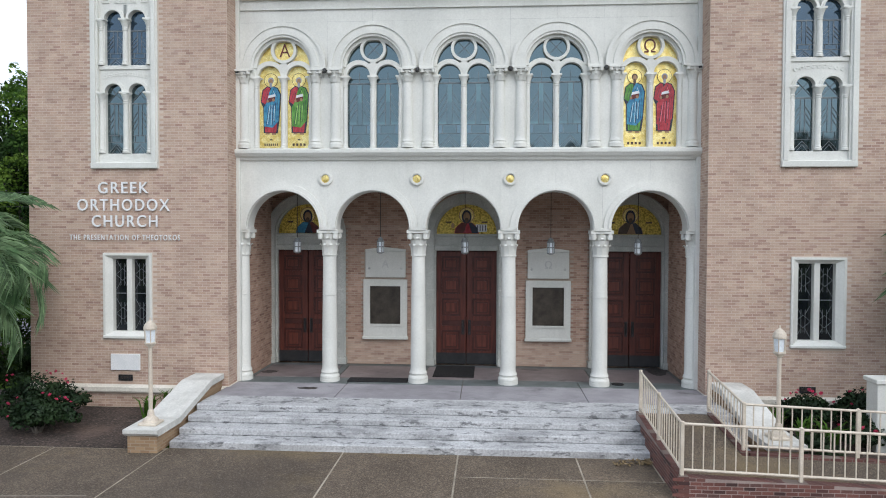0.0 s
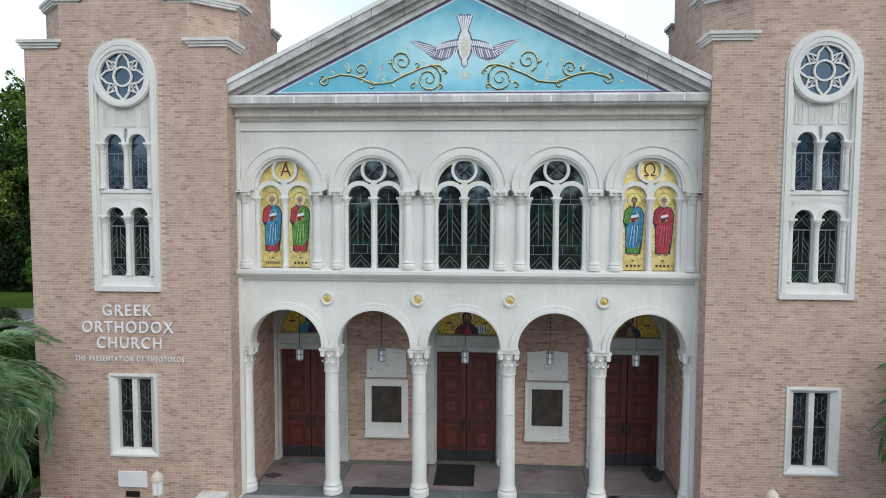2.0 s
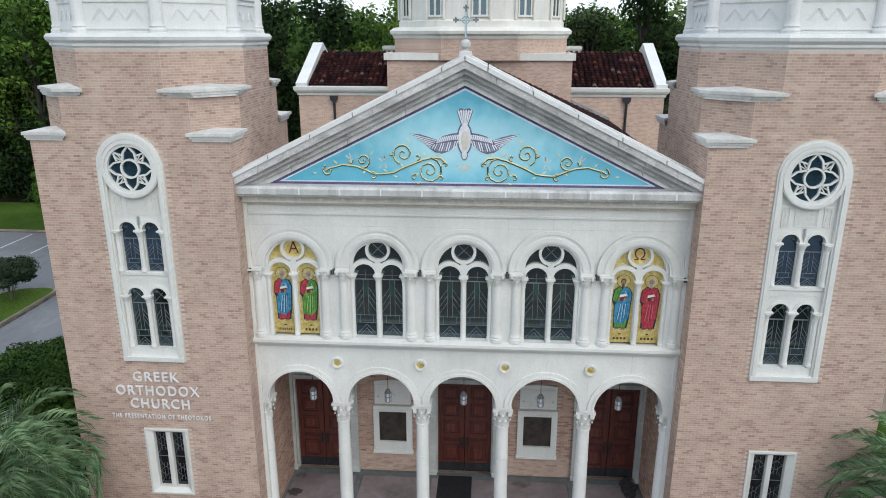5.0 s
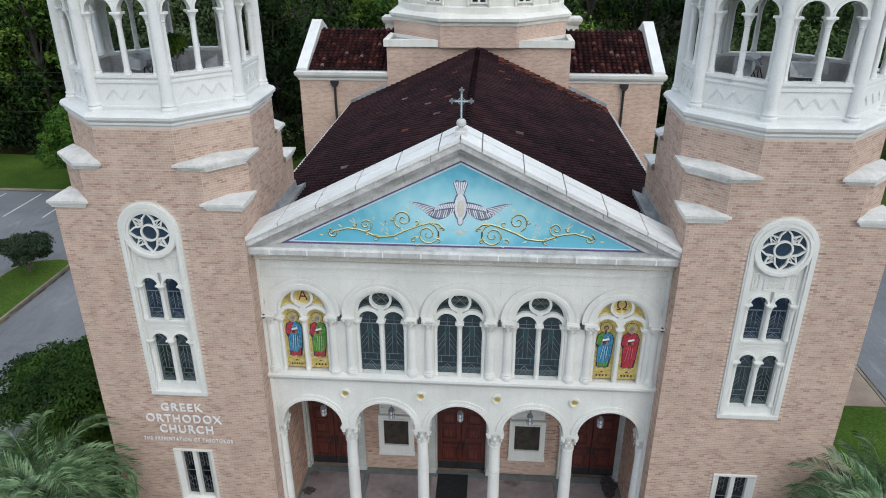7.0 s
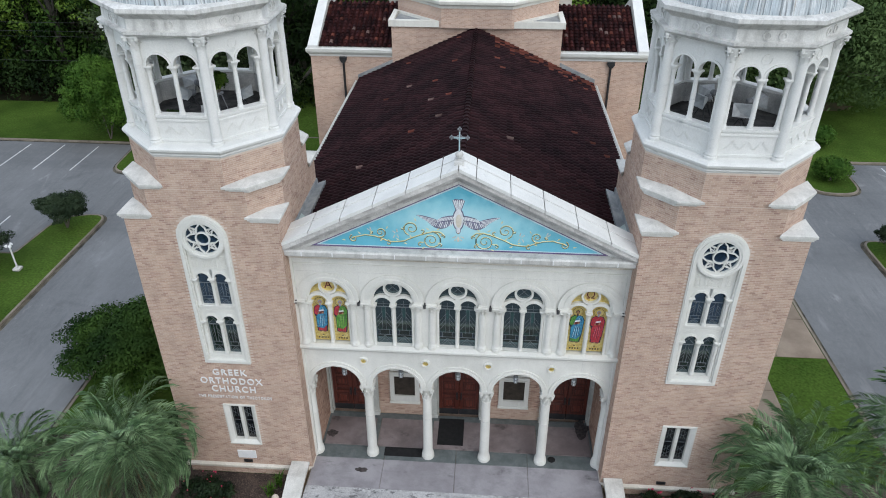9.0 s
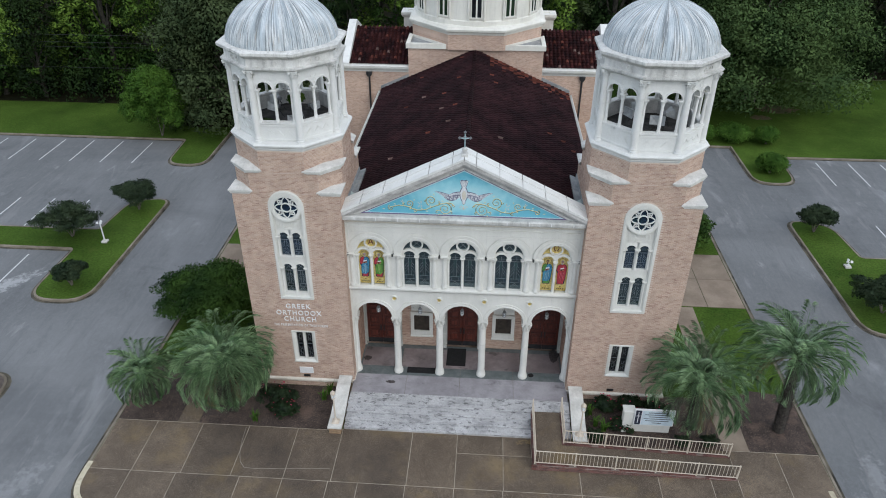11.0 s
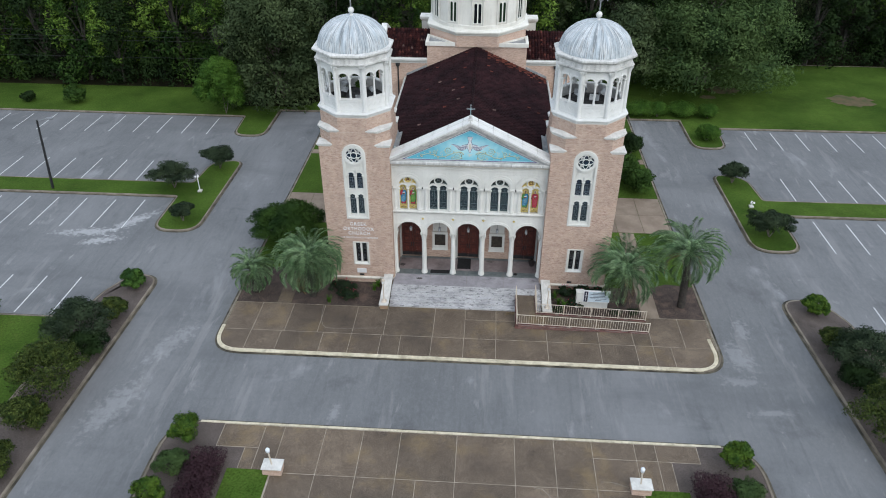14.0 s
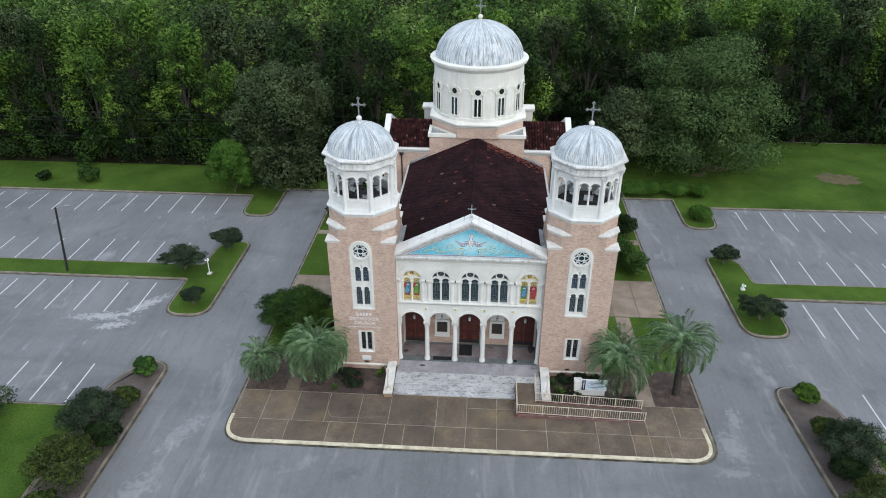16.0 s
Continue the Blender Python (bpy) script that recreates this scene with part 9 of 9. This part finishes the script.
for cx, cy, a, b_, sd in ((50.5, 45.5, 3.4, 2.2, 1), (34.0, 48.5, 2.6, 1.4, 2), (31.5, 45.6, 1.2, 0.8, 3)):
    r_ = random.Random(sd)
    pts = [(cx + a * math.cos(6.283 * i / 26) * r_.uniform(0.7, 1.1), cy + b_ * math.sin(6.283 * i / 26) * r_.uniform(0.7, 1.1)) for i in range(26)]
    solid("bare_patch", MB().prism(pts, "z", 0.1, GND - 0.014), BARE, "bare reddish earth patch in the lawn", "bare earth", kind="structure")


# ---- bricks and roof tiles ----
BRICK_ONE = mesh_of(brick_mesh([(0, 0, BL - 0.01)], Matrix.Identity(4)), "brick", BRICK)


def brick_wall(parent, width, z0, z1, m, skip=None, pick=None, seed=1, material=BRICK):
    spots = brick_spots(width, z0, z1, skip)
    single = [s for s in spots if pick and pick(s[0], s[1]) and s[2] > BL - 0.02][:300]
    chosen = set(single)
    rest = [s for s in spots if s not in chosen]
    ob = part("brickwork", brick_mesh(rest, m, seed=seed), material, parent)
    tagged(ob, kind="stuff")
    for u, z, l in single:
        o = new("brick", BRICK_ONE)
        o.parent = parent
        o.matrix_basis = m @ Matrix.Translation((u, 0, z))


def tower_skip(u, z):
    if abs(u) < 0.70 and 1.95 < z < 4.27:
        return True
    return (abs(u - WX) < 0.97 and 6.44 < z < 12.12) or (z >= 12.12 and math.hypot(u - WX, z - 12.12) < 0.97)


for k, tw in enumerate((tower_left, tower_right)):
    brick_wall(tw, 2 * TH, 0.76, 12.86, pose(0, -TH, 0), tower_skip, lambda u, z: 4.50 < z < 5.32, 10 + k)
    brick_wall(tw, 2 * TH, 0.16, 0.56, pose(0, -TH, 0), None, None, 12 + k)
    for a, sd in ((90, 20), (-90, 30)):
        brick_wall(tw, 2 * TH, 0.76, 12.86, pose(0, 0, 0, 0, 0, a) @ pose(0, -TH, 0), None, None, sd + k)
    for lv, (c, za, zb) in enumerate(((0.98, 12.86, 13.98), (1.60, 13.98, 15.14))):
        for f in range(-2, 3):
            if f % 2 == 0:
                m, w = pose(0, 0, 0, 0, 0, 45 * f) @ pose(0, -TH, 0), 2 * (TH - c)
            else:
                m, w = pose(0, 0, 0, 0, 0, 45 * f) @ pose(0, -(2 * TH - c) / math.sqrt(2), 0), c * math.sqrt(2)
            brick_wall(tw, w, za, zb, m, tower_skip if f == 0 and lv == 0 else None, None, 40 + k + 5 * lv + f)


def porch_skip(u, z):
    for c in (-4.92, 0, 4.92):
        if abs(u - c) < 1.2 and z < 4.75 or math.hypot(u - c, z - 4.74) < 1.2:
            return True
    return any(abs(u - c) < 0.66 and 1.55 < z < 4.25 for c in (-2.47, 2.47))


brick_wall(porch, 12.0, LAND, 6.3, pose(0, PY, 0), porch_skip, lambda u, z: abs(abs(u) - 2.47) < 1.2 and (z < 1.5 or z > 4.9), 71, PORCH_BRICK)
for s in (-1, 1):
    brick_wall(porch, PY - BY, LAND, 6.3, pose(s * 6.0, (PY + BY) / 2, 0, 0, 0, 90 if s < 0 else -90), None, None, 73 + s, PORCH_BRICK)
for k in range(6):
    zc_ = 0.13 + k * BH
    end = min(14.4, 4.22 + (0.555 - zc_ - BH) / 0.0324)
    if end > 4.6:
        brick_wall(ramp, end - 4.04, zc_, zc_ + BH + 0.001, pose(4.04 + (end - 4.04) / 2 - (BL / 2 if k % 2 else 0), -5.5, 0), (lambda u, z: u < -(end - 4.04) / 2 + BL / 2) if k % 2 else None, None, 81 + k, RED_BRICK)
brick_wall(ramp, 3.6, 0.13, 0.62, pose(4.04, -3.7, 0, 0, 0, -90), None, None, 84, RED_BRICK)


def tile_mesh(length=0.46, r=0.108, n=5):
    """One half-round clay tile, along x down the slope."""
    mb, vs = MB(), []
    for x, k in ((0, 0.86), (length, 1.0)):
        for i in range(n + 1):
            a = math.pi * i / n
            vs.append((x, r * k * math.cos(a), 0.070 * (x / length) + 0.95 * r * k * math.sin(a)))
    o = len(vs)
    vs += [(length, p[1] * 0.82, p[2] * 0.8 + 0.0) for p in vs[n + 1:o]]
    fs = [(i, i + 1, n + 2 + i, n + 1 + i) for i in range(n)] + [(n + 1 + i, n + 2 + i, o + i + 1, o + i) for i in range(n)]
    return mb.add(vs, fs)


TILE = tile_mesh()


def tiled(parent, m, run, width, material, pick, seed, step=0.30, lap=0.31, odd=None, pale=0.0022):
    """Tiles in columns down a slope: m takes (down, across, up) to the place; only pick()ed ones are objects."""
    rng = np.random.default_rng(seed)
    spots = [(j * lap, (i + 0.5) * step + rng.uniform(-0.008, 0.008), rng.uniform(0, 0.012)) for i in range(int(width / step)) for j in range(int((run - 0.15) / lap))]
    one = mesh_of(TILE, "tile", material)
    single = [s for s in spots if pick(s)][:300]
    ch = set(single)
    for mt, chance in ((ROOF_PALE, pale), (ROOF_RUST, 0.003)):
        other = mesh_of(TILE, "tile", mt)
        for s in spots:
            if s not in ch and (rng.random() < chance or (mt is ROOF_RUST and odd and rng.random() < odd(s))):
                ch.add(s)
                o = new("tile", other)
                o.parent = parent
                o.matrix_basis = m @ Matrix.Translation(s)
    rest = np.array([s for s in spots if s not in ch])
    tv = np.array(TILE.v)
    mm = np.array(m)
    v = (tv[None] + rest[:, None, :]).reshape(-1, 3) @ mm[:3, :3].T + mm[:3, 3]
    f = (np.array(TILE.f)[None] + (np.arange(len(rest)) * len(tv))[:, None, None]).reshape(-1, 4)
    mb = MB()
    mb.v, mb.f = v.tolist(), f.tolist()
    tagged(part("roof_tiles", mb, material, parent), kind="stuff")
    for s in single:
        o = new("tile", one)
        o.parent = parent
        o.matrix_basis = m @ Matrix.Translation(s)


run = 7.14 * math.sqrt(1 + RS * RS)
ang = math.degrees(math.atan(RS))
y0, y1 = BY + 0.1, 20.85
tiled(nave, Matrix.Translation((0.05, y0, 10.87 + 7.12 * RS)) @ pose(0, 0, 0, 0, ang, 0), run, y1 - y0, ROOF, lambda s: s[1] < 3.6, 1, odd=lambda s: max(0, (s[1] - 17.2) / 2.2) * 0.75 if s[0] > 0.6 else 0)
tiled(nave, Matrix.Translation((-0.05, y1, 10.87 + 7.12 * RS)) @ pose(0, 0, 0, 0, 0, 180) @ pose(0, 0, 0, 0, ang, 0), run, y1 - y0, ROOF, lambda s: s[1] > y1 - y0 - 3.6, 2)
rt = MB()
for i in range(int((y1 - y0) / 0.38)):
    rt.join(MB().join(TILE).moved(Matrix.Translation((0, y0 + 0.38 * i + 0.45, 10.90 + 7.12 * RS)) @ pose(0, 0, 0, 0, 0, -90) @ Matrix.Diagonal((1.15, 1.25, 1.1, 1))))
part("ridge_tiles", rt, ROOF, nave, "row of ridge tiles")
ts = math.atan((14.5 - 12.70) / (DY - 21.1))
for s in (-1, 1):
    m = Matrix.Translation((s * 7.2 - 2.3, DY, 14.52)) @ pose(0, 0, 0, 0, 0, -90) @ pose(0, 0, 0, 0, math.degrees(ts), 0)
    tiled(tr, m, 4.55, 4.55, ROOF_RED, lambda q: False, 5 + s, pale=0.02, odd=lambda q: 0.10)
